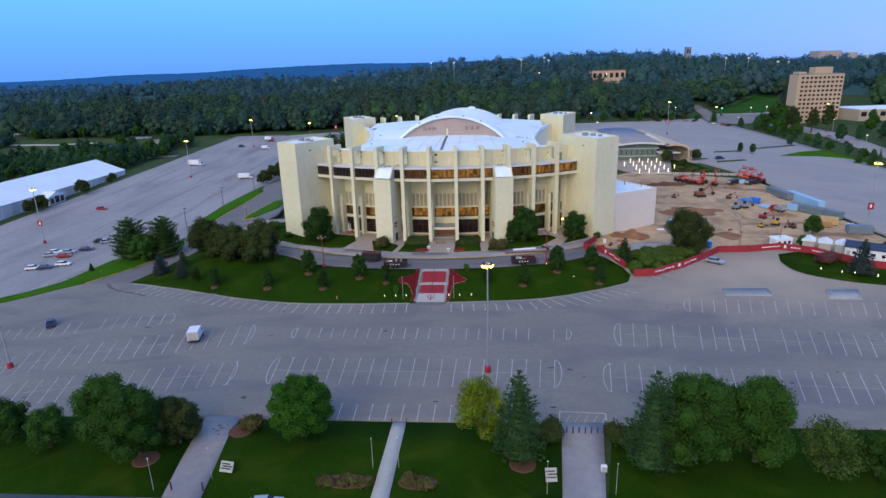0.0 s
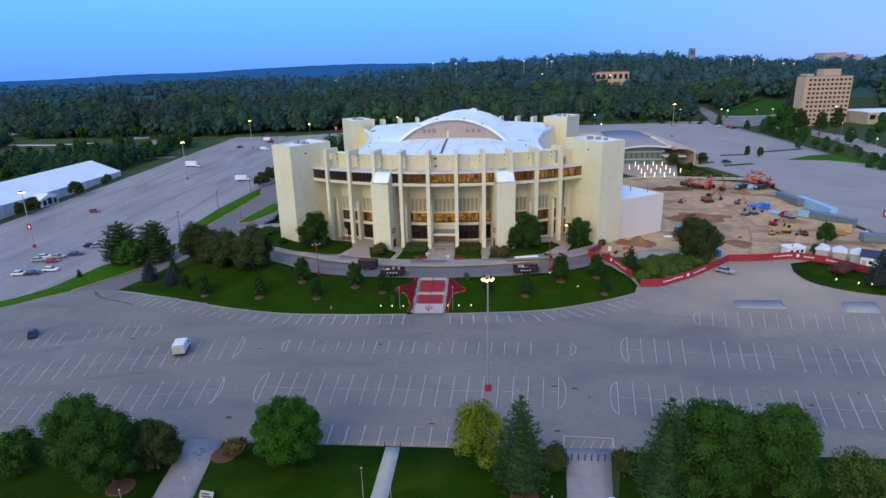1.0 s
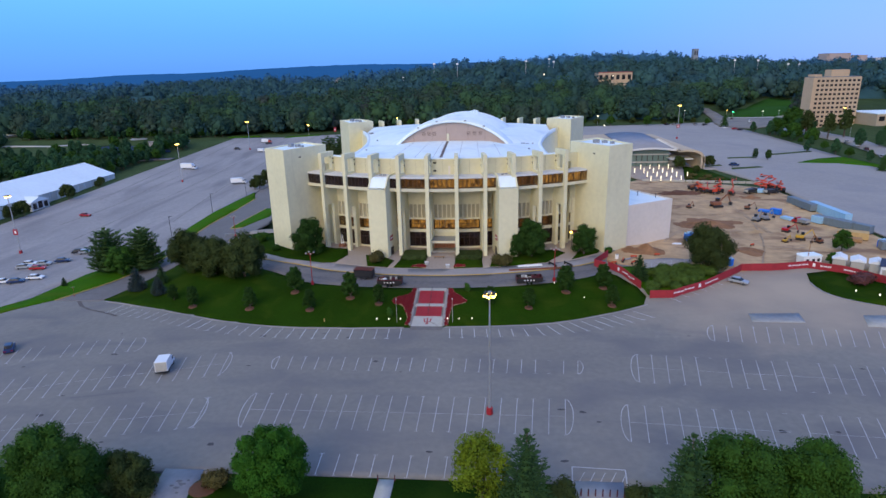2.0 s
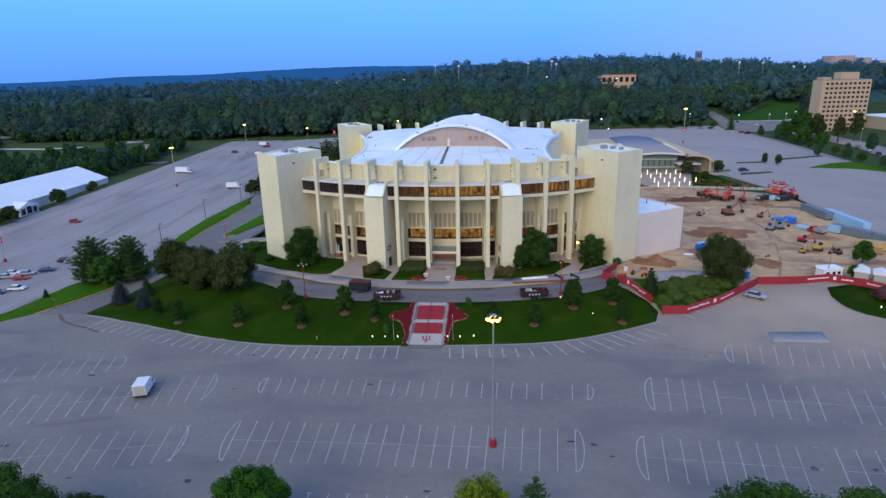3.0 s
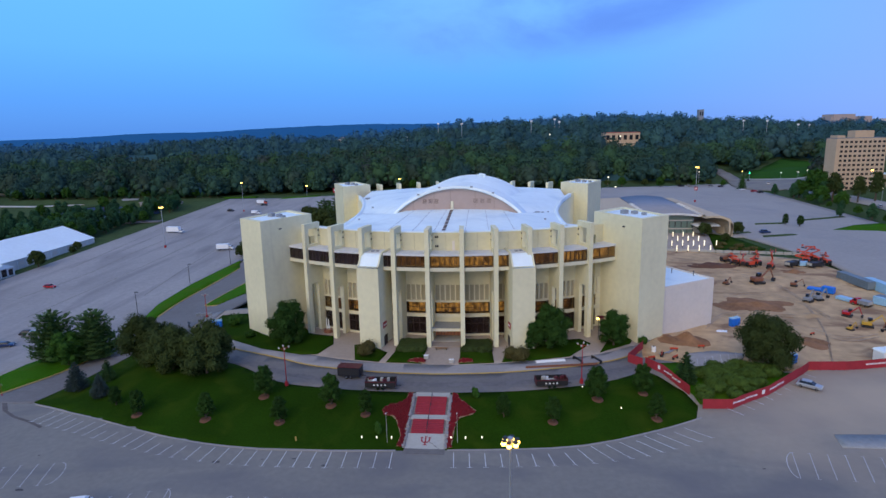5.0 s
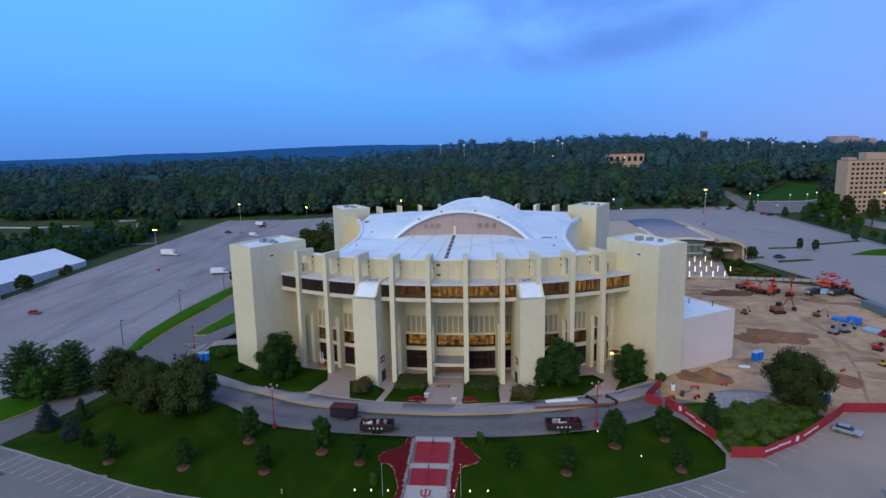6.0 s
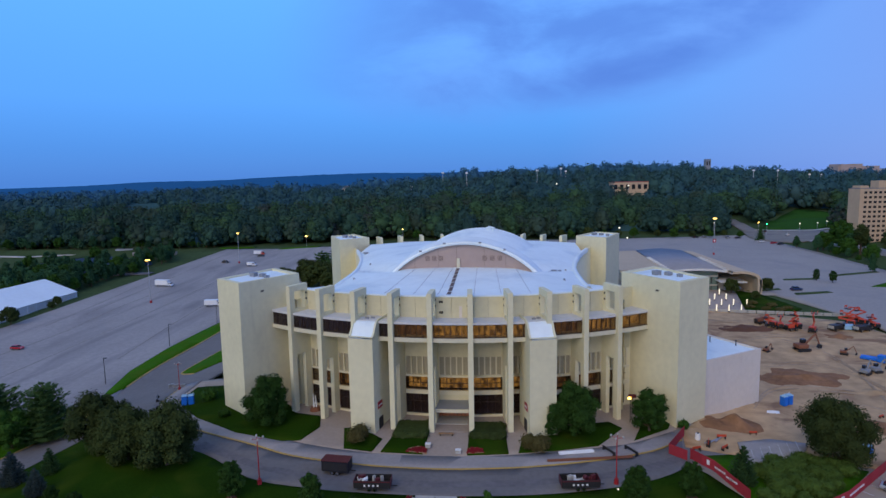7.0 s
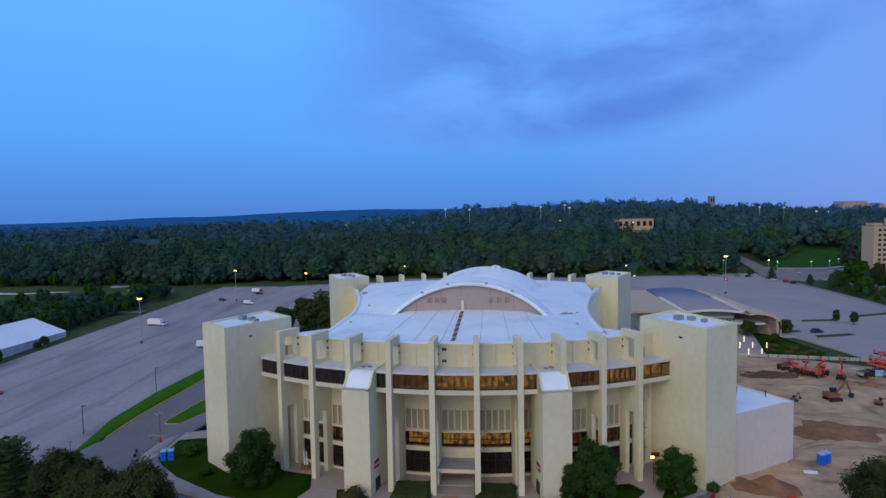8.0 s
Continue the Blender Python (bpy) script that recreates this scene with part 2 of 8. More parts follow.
RED = material("red_paint", (0.34, 0.022, 0.028), 0.5, 0.12, 2.0, 0.03)
FENCERED = material("red_fence_fabric", (0.33, 0.028, 0.038), 0.8, 0.14, 1.2, 0.15, rnd=0.08)
STEPRED = material("red_painted_step", (0.31, 0.028, 0.040), 0.75, 0.15, 1.5, 0.05)
EDGESTONE = material("tan_edging_stone", (0.30, 0.20, 0.11), 0.9, 0.3, 2.0, 0.3)
BEDRED = material("red_flowers", (0.15, 0.006, 0.010), 0.9, 0.4, 5.0, 0.6)
WHITE = material("white_paint", (0.78, 0.78, 0.76), 0.5, 0.06, 2.0, 0.03)
TENTW = material("white_canvas", (0.78, 0.84, 0.84), 0.6, 0.05, 0.6, 0.1)
TENTSIDE = material("tent_wall", (0.62, 0.60, 0.55), 0.7, 0.08, 0.8, 0.15)
TYRE = material("tyre_rubber", (0.02, 0.02, 0.021), 0.85, 0.2, 8.0, 0.1)
CARGLASS = material("car_glass", (0.02, 0.022, 0.026), 0.08, 0.05, 1.0, 0.0)
CHROME = material("bright_metal", (0.6, 0.6, 0.6), 0.2, 0.05, 4.0, 0.0, metal=1.0)
SILVERP = material("silver_car_paint", (0.40, 0.42, 0.44), 0.3, 0.05, 4.0, 0.0, metal=0.4)
WHITEP = material("white_car_paint", (0.74, 0.75, 0.75), 0.3, 0.04, 4.0, 0.0)
BLACKP = material("black_car_paint", (0.014, 0.015, 0.022), 0.5, 0.1, 4.0, 0.0)
BLUEP = material("navy_car_paint", (0.02, 0.04, 0.11), 0.28, 0.1, 4.0, 0.0)
REDP = material("red_car_paint", (0.38, 0.015, 0.02), 0.3, 0.06, 4.0, 0.0)
MAROON = material("maroon_trailer", (0.10, 0.022, 0.028), 0.45, 0.15, 2.0, 0.03)
HEADL = material("headlight_glass", (0.75, 0.75, 0.72), 0.1, 0.03, 5.0, 0.0)
TAILL = material("tail_light", (0.30, 0.01, 0.01), 0.25, 0.05, 5.0, 0.0)
BLUEBOX = material("blue_plastic", (0.02, 0.16, 0.62), 0.45, 0.1, 2.0, 0.05)
SKYBOX = material("pale_blue_steel", (0.30, 0.50, 0.66), 0.5, 0.12, 2.0, 0.05)
GREYBOX = material("grey_container", (0.15, 0.19, 0.22), 0.55, 0.15, 1.5, 0.1)
ORANGE = material("orange_machine", (0.54, 0.070, 0.030), 0.45, 0.12, 3.0, 0.03)
BROWNM = material("rusty_machine", (0.22, 0.09, 0.05), 0.7, 0.2, 3.0, 0.1)
YELLOWM = material("yellow_machine", (0.50, 0.30, 0.04), 0.5, 0.15, 3.0, 0.05)
NAVY = material("navy_shingle", (0.035, 0.05, 0.10), 0.7, 0.15, 1.5, 0.1)
TANBOX = material("tan_stack", (0.50, 0.34, 0.15), 0.8, 0.15, 1.0, 0.1)
TIMBER = material("sawn_timber", (0.34, 0.20, 0.10), 0.8, 0.2, 3.0, 0.15)
BRICK = material("tan_brick", (0.50, 0.36, 0.23), 0.88, 0.07, 0.6, 0.05, big=0.05)
BRICK2 = material("buff_stone", (0.48, 0.385, 0.27), 0.88, 0.07, 0.6, 0.05, big=0.05)
REDROOF = material("clay_roof", (0.36, 0.11, 0.08), 0.8, 0.15, 0.8, 0.1)
GREYROOF = material("slate_roof", (0.13, 0.15, 0.18), 0.75, 0.15, 0.6, 0.1)
FARWALL = material("pale_far_wall", (0.50, 0.47, 0.44), 0.85, 0.06, 0.4, 0.0)
REAR_LOT = material("rear_lot_asphalt", (0.322, 0.298, 0.275), 0.92, 0.10, 0.8, 0.1, big=0.025, stains=((0.25, 0.24, 0.242), 0.06, 0.50, 0.85, (1.0, 1.0, 1.0)), spec=0.2)
FARPINK = material("far_pink_stone", (0.42, 0.33, 0.29), 0.85, 0.06, 0.3, 0.0)
COPPER = material("grey_blue_roof", (0.262, 0.262, 0.28), 0.8, 0.1, 0.5, 0.05, big=0.08)
WARM = material("sodium_lamp", (0.9, 0.6, 0.2), 0.4, 0.02, 4.0, 0.0, glow=(1.0, 0.60, 0.10), power=7.0)
PALELAMP = material("white_lamp", (0.9, 0.85, 0.7), 0.4, 0.02, 4.0, 0.0, glow=(1.0, 0.86, 0.56), power=1.6)
BOLLARD = material("bollard_lamp", (0.9, 0.85, 0.7), 0.4, 0.02, 4.0, 0.0, glow=(1.0, 0.80, 0.46), power=1.2)
GREENLAMP = material("green_signal", (0.1, 0.7, 0.3), 0.4, 0.02, 4.0, 0.0, glow=(0.05, 1.0, 0.35), power=6.0)
BARK = material("bark", (0.10, 0.072, 0.05), 0.95, 0.25, 6.0, 0.5)
LEAF = material("green_leaves", (0.031, 0.078, 0.010), 0.75, 0.30, 0.9, 0.0, big=0.3, rnd=0.16, spec=0.08)
LEAFB = material("bright_green_leaves", (0.030, 0.098, 0.008), 0.75, 0.25, 0.9, 0.0, big=0.3, rnd=0.06, spec=0.08)
LEAFO = material("olive_leaves", (0.060, 0.100, 0.018), 0.8, 0.3, 0.9, 0.0, big=0.3, rnd=0.1, spec=0.06)
PATCH = material("worn_concrete_patch", (0.35, 0.34, 0.32), 0.9, 0.15, 1.2, 0.1, spec=0.1)
LEAFY = material("yellow_green_leaves", (0.112, 0.160, 0.010), 0.75, 0.45, 0.9, 0.0, big=0.3, rnd=0.06, spec=0.08)
LEAFS = material("soft_green_leaves", (0.036, 0.090, 0.038), 0.8, 0.28, 0.6, 0.0, big=0.2, rnd=0.2, spec=0.06)
LEAFG = material("deep_green_leaves", (0.024, 0.056, 0.010), 0.78, 0.28, 0.9, 0.0, big=0.3, rnd=0.15, spec=0.06)
LEAFD = material("dark_leaves", (0.041, 0.058, 0.016), 0.8, 0.28, 0.9, 0.0, big=0.3, rnd=0.15, spec=0.06)
LEAFR = material("russet_leaves", (0.075, 0.066, 0.022), 0.8, 0.3, 0.9, 0.0, big=0.3, rnd=0.1, spec=0.06)
LEAFM = material("maroon_leaves", (0.090, 0.030, 0.026), 0.8, 0.3, 0.9, 0.0, big=0.3, rnd=0.1)
NEEDLE = material("conifer_needles", (0.034, 0.072, 0.022), 0.8, 0.28, 1.2, 0.0, big=0.4, rnd=0.12, spec=0.06)
NEEDLEG = material("fresh_pine_needles", (0.056, 0.108, 0.030), 0.8, 0.25, 1.2, 0.0, big=0.4, rnd=0.10, spec=0.06)
NEEDLEB = material("blue_spruce_needles", (0.045, 0.066, 0.058), 0.8, 0.2, 1.2, 0.0, big=0.4, rnd=0.08, spec=0.06)
# distance haze is in these leaf colours: faint here, bluer on hill and ridge
WOOD_MIX = [material("woodland_leaves_" + tone, c, 0.9, 0.10, 0.3, 0.0, big=0.05, island=0.03, spec=0.02) for tone, c in (
    ("deep", (0.030, 0.064, 0.056)), ("dark", (0.033, 0.070, 0.056)), ("mid", (0.037, 0.078, 0.052)), ("light", (0.046, 0.094, 0.044)), ("olive", (0.043, 0.070, 0.048)), ("russet", (0.046, 0.060, 0.052)))]
HILL_HAZE = [material("hazed_hillside_leaves_" + tone, c, 0.9, 0.10, 0.2, 0.0, big=0.04, island=0.03, spec=0.02) for tone, c in (
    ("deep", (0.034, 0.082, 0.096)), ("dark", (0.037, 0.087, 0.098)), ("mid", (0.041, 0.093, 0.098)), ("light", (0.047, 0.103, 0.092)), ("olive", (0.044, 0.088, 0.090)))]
RIDGE_HAZE = [material("hazed_ridge_leaves_" + tone, c, 0.9, 0.15, 0.1, 0.0, big=0.03, island=0.05, spec=0.02) for tone, c in (
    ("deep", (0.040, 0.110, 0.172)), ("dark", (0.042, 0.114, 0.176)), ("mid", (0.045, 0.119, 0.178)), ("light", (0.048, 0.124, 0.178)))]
# the blue glow of this material stands for haze over far trees
FARWOODS_HAZE = material("far_woodland_haze", (0.008, 0.018, 0.022), 0.9, 0.35, 0.05, 0.0, big=0.006, glow=(0.014, 0.084, 0.285), power=0.75, spec=0.0)


class Shape:
    """Collects faces of one mesh."""

    def __init__(self):
        self.v, self.f = [], []

    def add(self, verts, faces):
        k = len(self.v)
        self.v += [tuple(p) for p in verts]
        self.f += [tuple(i + k for i in f) for f in faces]
        return self

    def prism(self, outline, z0, z1, top=None):
        """outline: (x, y) counter-clockwise; z1 may be a list of heights; top: another outline for the upper end."""
        n = len(outline)
        up = z1 if isinstance(z1, (list, tuple)) else [z1] * n
        lo = z0 if isinstance(z0, (list, tuple)) else [z0] * n
        t = top or outline
        verts = [(x, y, z) for (x, y), z in zip(outline, lo)] + [(x, y, z) for (x, y), z in zip(t, up)]
        return self.add(verts, [tuple(range(n))[::-1], tuple(range(n, 2 * n))] + [(i, (i + 1) % n, n + (i + 1) % n, n + i) for i in range(n)])

    def box(self, x0, x1, y0, y1, z0, z1):
        return self.prism([(x0, y0), (x1, y0), (x1, y1), (x0, y1)], z0, z1)

    def block(self, x, y, z0, z1, sx, sy, turn=0.0):
        c, s = math.cos(radians(turn)), math.sin(radians(turn))
        pts = [(x + a * c - b * s, y + a * s + b * c) for a, b in ((-sx / 2, -sy / 2), (sx / 2, -sy / 2), (sx / 2, sy / 2), (-sx / 2, sy / 2))]
        return self.prism(pts, z0, z1)

    def cone(self, x, y, z0, z1, r0, r1, n=10):
        a = [2 * math.pi * i / n for i in range(n)]
        return self.prism([(x + r0 * math.cos(t), y + r0 * math.sin(t)) for t in a], z0, z1, [(x + r1 * math.cos(t), y + r1 * math.sin(t)) for t in a])

    def rod(self, p, q, r0, r1=None, n=6):
        p, q = Vector(p), Vector(q)
        d = (q - p).normalized()
        u = d.orthogonal().normalized()
        w = d.cross(u)
        r1 = r0 if r1 is None else r1
        ring = [u * math.cos(2 * math.pi * i / n) + w * math.sin(2 * math.pi * i / n) for i in range(n)]
        verts = [p + e * r0 for e in ring] + [q + e * r1 for e in ring]
        return self.add(verts, [tuple(range(n))[::-1], tuple(range(n, 2 * n))] + [(i, (i + 1) % n, n + (i + 1) % n, n + i) for i in range(n)])

    def ball(self, x, y, z, rx, ry=None, rz=None, n=10, m=6):
        ry, rz = ry or rx, rz or rx
        verts, faces = [(x, y, z - rz)], []
        for j in range(1, m):
            t = math.pi * j / m
            verts += [(x + rx * math.sin(t) * math.cos(2 * math.pi * i / n), y + ry * math.sin(t) * math.sin(2 * math.pi * i / n), z - rz * math.cos(t)) for i in range(n)]
        verts.append((x, y, z + rz))
        top = len(verts) - 1
        for i in range(n):
            k = (i + 1) % n
            faces.append((0, 1 + k, 1 + i))
            for j in range(m - 2):
                faces.append((1 + j * n + i, 1 + j * n + k, 1 + (j + 1) * n + k, 1 + (j + 1) * n + i))
            faces.append((1 + (m - 2) * n + i, 1 + (m - 2) * n + k, top))
        return self.add(verts, faces)

    def side(self, outline, y0, y1):
        """A profile in x and z, drawn out along y."""
        n = len(outline)
        verts = [(x, y0, z) for x, z in outline] + [(x, y1, z) for x, z in outline]
        return self.add(verts, [tuple(range(n)), tuple(range(n, 2 * n))[::-1]] + [(i, n + i, n + (i + 1) % n, (i + 1) % n) for i in range(n)])

    def mesh(self, name, mat, bevel=0.0, smooth=False):
        me = bpy.data.meshes.new(name)
        me.from_pydata(self.v, [], self.f)
        bm = bmesh.new()
        bm.from_mesh(me)
        bmesh.ops.recalc_face_normals(bm, faces=bm.faces)
        if bevel:
            bmesh.ops.bevel(bm, geom=bm.edges[:], offset=bevel, segments=1, affect="EDGES", clamp_overlap=True)
        if smooth:
            for f in bm.faces:
                f.smooth = True
        bm.to_mesh(me)
        bm.free()
        me.materials.append(mat)
        return me


def thing(name, label, category, at=(0, 0, 0), turn=0.0, group=""):
    e = new(name)
    e.empty_display_size = 0.5
    e.location, e.rotation_euler = at, (0, 0, radians(turn))
    return tagged(e, label, category, group)


def part(name, shape, mat, parent, label="", bevel=0.0, smooth=False, world_space=False):
    me = shape if isinstance(shape, bpy.types.Mesh) else shape.mesh(name, mat, bevel, smooth)
    o = new(name, me)
    o.parent = parent
    if world_space:
        o.location = -Vector(parent.location)
    if label:
        tagged(o, label)
    return o


def single(name, shape, mat, label, category, group="", kind="", bevel=0.0, smooth=False, at=(0, 0, 0), turn=0.0):
    o = new(name, shape if isinstance(shape, bpy.types.Mesh) else shape.mesh(name, mat, bevel, smooth))
    o.location, o.rotation_euler = at, (0, 0, radians(turn))
    return tagged(o, label, category, group, kind)

# ---- lie of the land ----
def sm(t):
    t = max(0.0, min(1.0, t))
    return t * t * (3 - 2 * t)


def lerp(v, pts):
    if v <= pts[0][0]:
        return pts[0][1]
    for (a, b), (c, d) in zip(pts, pts[1:]):
        if v <= c:
            return b + (d - b) * (v - a) / (c - a)
    return pts[-1][1]


KERB = ((-92, -20.5), (-86, -23.3), (-74, -28.1), (-65.4, -31.2), (-57, -34.3), (-49.5, -36.7), (-42.5, -38.5), (-36, -39.5), (-30, -40.0), (-18, -40.0), (-7, -39.5), (3.3, -38.9), (10, -38.5), (15.7, -38.0), (21.4, -37.4), (27, -36.2), (33, -34.1), (39.4, -31.1), (45.8, -28.2), (52.2, -25.4))


def edge_y(x):
    """The kerb between the front car park and the lawn."""
    return lerp(x, KERB)


CENTRE = ((0, 0), (16.5, 2.75), (27, 3.0), (37, 3.9), (43, 4.2), (90, 4.4), (130, 5.5), (280, 8.5))
RIGHT = ((-52, 0), (-33, 1.2), (-10, 2.4), (15, 3.0), (90, 5.7), (240, 8.0))


def H(x, y):
    c = lerp(y - edge_y(max(-75, min(x, 50))), CENTRE)
    l = -0.035 * max(0, min(-55 - x, 95)) + 0.033 * max(0, y - 26)
    r = lerp(y, RIGHT)
    wl_, wr_ = sm((-x - 62) / 30), sm((x - 40) / 22)
    return c * (1 - wl_) * (1 - wr_) + l * wl_ + r * wr_


def land(x, y):
    """Near ground, then wooded hills, higher on one side, and far country."""
    z = H(x, min(y, 300))
    if y > 300:
        k = (0.013 + 0.010 * sm((x + 750) / 300) + 0.041 * sm((x + 400) / 550)) * (1 - 0.42 * sm((x - 260) / 260))
        z += k * (min(y, 950) - 300) * sm((y - 290) / 200)
        calm = sm((math.hypot(x + 450, y - 585) - 70) / 60)
        z += 5.0 * calm * sm((y - 330) / 150) * noise.noise(Vector((x * 0.004, y * 0.004, 0.3)))
        if y > 950:
            z -= (y - 950) * 0.02
    if x < -200 and y < 300:
        z += -3 * sm((-200 - x) / 60)
    if x > 195 and y < 400:
        z += 5 * sm((x - 195) / 60) * sm((y - 60) / 150)
    return max(z, -25)


def spline(pts, step=3.0, closed=True):
    """A smooth curve through a few points."""
    out, n = [], len(pts)
    last = n if closed else n - 1
    for i in range(last):
        p0, p1, p2, p3 = (Vector(pts[(i + k) % n] if closed else pts[max(0, min(n - 1, i + k))]) for k in (-1, 0, 1, 2))
        m = max(1, int((p2 - p1).length / step))
        for j in range(m):
            t = j / m
            q = 0.5 * (2 * p1 + (p2 - p0) * t + (2 * p0 - 5 * p1 + 4 * p2 - p3) * t * t + (3 * p1 - p0 - 3 * p2 + p3) * t ** 3)
            out.append((q.x, q.y))
    if not closed:
        out.append(tuple(pts[-1]))
    return out


def sheet(name, outline, mat, rise, label, category, cell=4.0, skirt=0.35, height=H, rough=0.0):
    """A piece of ground laid over the land: top and a kerb-like edge."""
    bm = bmesh.new()
    bm.faces.new([bm.verts.new((x, y, 0)) for x, y in outline])
    xs, ys = [p[0] for p in outline], [p[1] for p in outline]
    for axis, lo, hi in ((0, min(xs), max(xs)), (1, min(ys), max(ys))):
        k = math.ceil(lo / cell) * cell
        while k < hi:
            at = (k + 0.0137, 0, 0) if axis == 0 else (0, k + 0.0137, 0)
            bmesh.ops.bisect_plane(bm, geom=bm.verts[:] + bm.edges[:] + bm.faces[:], plane_co=at, plane_no=(1, 0, 0) if axis == 0 else (0, 1, 0))
            k += cell
    for v in bm.verts:
        v.co.z = height(v.co.x, v.co.y) + rise
        if rough and not v.is_boundary:
            v.co.z += rough * noise.fractal(Vector((v.co.x * 0.15, v.co.y * 0.15, 2.0)), 0.8, 2.0, 3)
    for f in bm.faces:
        f.smooth = True
        if f.normal.z < 0:
            f.normal_flip()
    rim = [e for e in bm.edges if e.is_boundary]
    ext = bmesh.ops.extrude_edge_only(bm, edges=rim)["geom"]
    for g in ext:
        if isinstance(g, bmesh.types.BMVert):
            g.co.z -= skirt
        elif isinstance(g, bmesh.types.BMFace):
            g.smooth = False
    me = bpy.data.meshes.new(name)
    bm.to_mesh(me)
    bm.free()
    me.materials.append(mat)
    return tagged(new(name, me), label, category, kind="structure")


def ribbon(path, width, rise, height=H, thick=0.0):
    """A painted or raised band along a path."""
    s = Shape()
    n = len(path)
    left, right = [], []
    for i, (x, y) in enumerate(path):
        a, b = Vector(path[max(0, i - 1)]), Vector(path[min(n - 1, i + 1)])
        d = (b - a).normalized()
        for side_, keep in ((1, left), (-1, right)):
            px, py = x - d.y * width / 2 * side_, y + d.x * width / 2 * side_
            keep.append((px, py, height(px, py) + rise))
    verts, faces = left + right, [(i, n + i, n + i + 1, i + 1) for i in range(n - 1)]
    if thick:
        verts += [(x, y, z - thick) for x, y, z in left + right]
        m = 2 * n
        for i in range(n - 1):
            faces += [(i, i + 1, m + i + 1, m + i), (n + i, m + n + i, m + n + i + 1, n + i + 1)]
        faces += [(0, m, m + n, n), (n - 1, 2 * n - 1, m + 2 * n - 1, m + n - 1)]
    return s.add(verts, faces)


def lines(a, b):
    return [(a[0] + (b[0] - a[0]) * i / 4, a[1] + (b[1] - a[1]) * i / 4) for i in range(5)]


# the ground: one sheet out to the horizon
gx = [-4700, -3600, -2700, -2000, -1500, -1150, -900, -720, -600, -500, -430, -370] + list(range(-320, 341, 10)) + [380, 430, 500, 600, 720, 900, 1150, 1500, 2000, 2700, 3600, 4700]
gy = [-1500, -900, -500, -300, -200, -160] + list(range(-140, 421, 10)) + list(range(440, 1001, 40)) + [1100, 1250, 1450, 1700, 2000, 2400, 2900, 3500, 4100, 4700]
gv = [(x, y, min(land(x + dx, y + dy) for dx in (-9, 0, 9) for dy in (-9, 0, 9)) - 0.35 if abs(x) < 200 and -100 < y < 130 else land(x, y) - 0.35) for y in gy for x in gx]
nx = len(gx)
gf = [(j * nx + i, j * nx + i + 1, (j + 1) * nx + i + 1, (j + 1) * nx + i) for j in range(len(gy) - 1) for i in range(nx - 1)]
single("ground", Shape().add(gv, gf), MEADOW, "rough green land with meadows reaching the horizon", "ground", kind="structure", smooth=True)

# car parks
sheet("road", [(-130, -89.6), (135, -89.6), (135, -12), (108, -5), (92, -2), (70, 0), (50, 8), (-50, 12), (-62, 20), (-88, 22), (-96, 10), (-108, -6), (-109.6, -15), (-113, -26), (-118.5, -32), (-130, -40)], LOT, 0.0, "worn grey asphalt of the front car park", "car park", cell=4.0)
sheet("road", [(-186, -60), (-130.02, -60), (-130.02, -40), (-118.5, -32), (-113, -26), (-109.6, -15), (-108, -6), (-96, 10), (-88, 22), (-96, 40), (-98, 70), (-96, 110), (-84, 150), (-72, 200), (-70, 297), (-186, 297)], LOT_LEFT, 0.0, "pale weathered asphalt of the side car park", "car park", cell=6.0)
sheet("road", [(-60, 128), (76, 128), (118, 128), (128, 90), (130, 60), (133, 6), (160, 2), (192, 60), (192, 300), (200, 345), (150, 330), (60, 318), (-60, 312)], REAR_LOT, 0.0, "pale weathered asphalt of the rear car park", "car park", cell=6.0)

# lawn with young trees between car park and ring road
ROAD_OUT = [(-78, 8), (-73, 0), (-62, -5), (-48, -9.5), (-35, -18.0), (-26, -20.4), (-16, -21.6), (-5, -22.0), (3, -21.9), (15, -20.8), (24, -19.0), (33, -16.2), (40, -12.2), (43, -9.2)]
ROAD_IN = [(-71, 26), (-69, 12), (-61, 3.2), (-51.5, -1.6), (-39, -6.4), (-29.5, -10.2), (-16, -12.5), (-6, -13.2), (2.5, -13.1), (15, -11.6), (28, -8.4), (38, -4.4), (45, 0.5)]
WALK_IN = [(-67, 28), (-65.5, 14), (-58.5, 7.4), (-52.5, 4), (-41, -0.6), (-31, -5.2), (-19, -8.1), (-11, -8.9), (2, -9.0), (12.6, -7.8), (28.6, -4.2), (36, -1.5), (44, 3.6)]
lawn = spline(ROAD_OUT, 3.0, closed=False)
GAP0, GAP1 = -4.6, 2.5
lawn_left = [(x, edge_y(x)) for x in range(-84, -5, 1)] + [(GAP0, edge_y(GAP0)), (GAP0, -22.05)] + [p for p in reversed(lawn) if p[0] < GAP0 - 0.5] + [(-80, -2), (-84, -14), (-87.5, -22)]
lawn_right = [(GAP1, edge_y(GAP1))] + [(x, edge_y(x)) for x in range(4, 50, 1)] + [(50.6, -22.5), (49.5, -17.5), (46, -12.2), (43.4, -9.4)] + [p for p in reversed(lawn) if GAP1 + 0.5 < p[0] < 43] + [(GAP1, -21.95)]
for poly in (lawn_left, lawn_right):
    sheet("lawn", poly, GRASS, 0.16, "mown green lawn on a bank beside the ring road", "lawn", cell=3.0)
for x0, x1 in ((-86, -5), (3, 51)):
    single("kerb", ribbon([(x, edge_y(x)) for x in range(x0, x1)], 0.3, 0.2, thick=0.3), CONC, "pale concrete kerb round the lawn", "kerb", kind="structure")

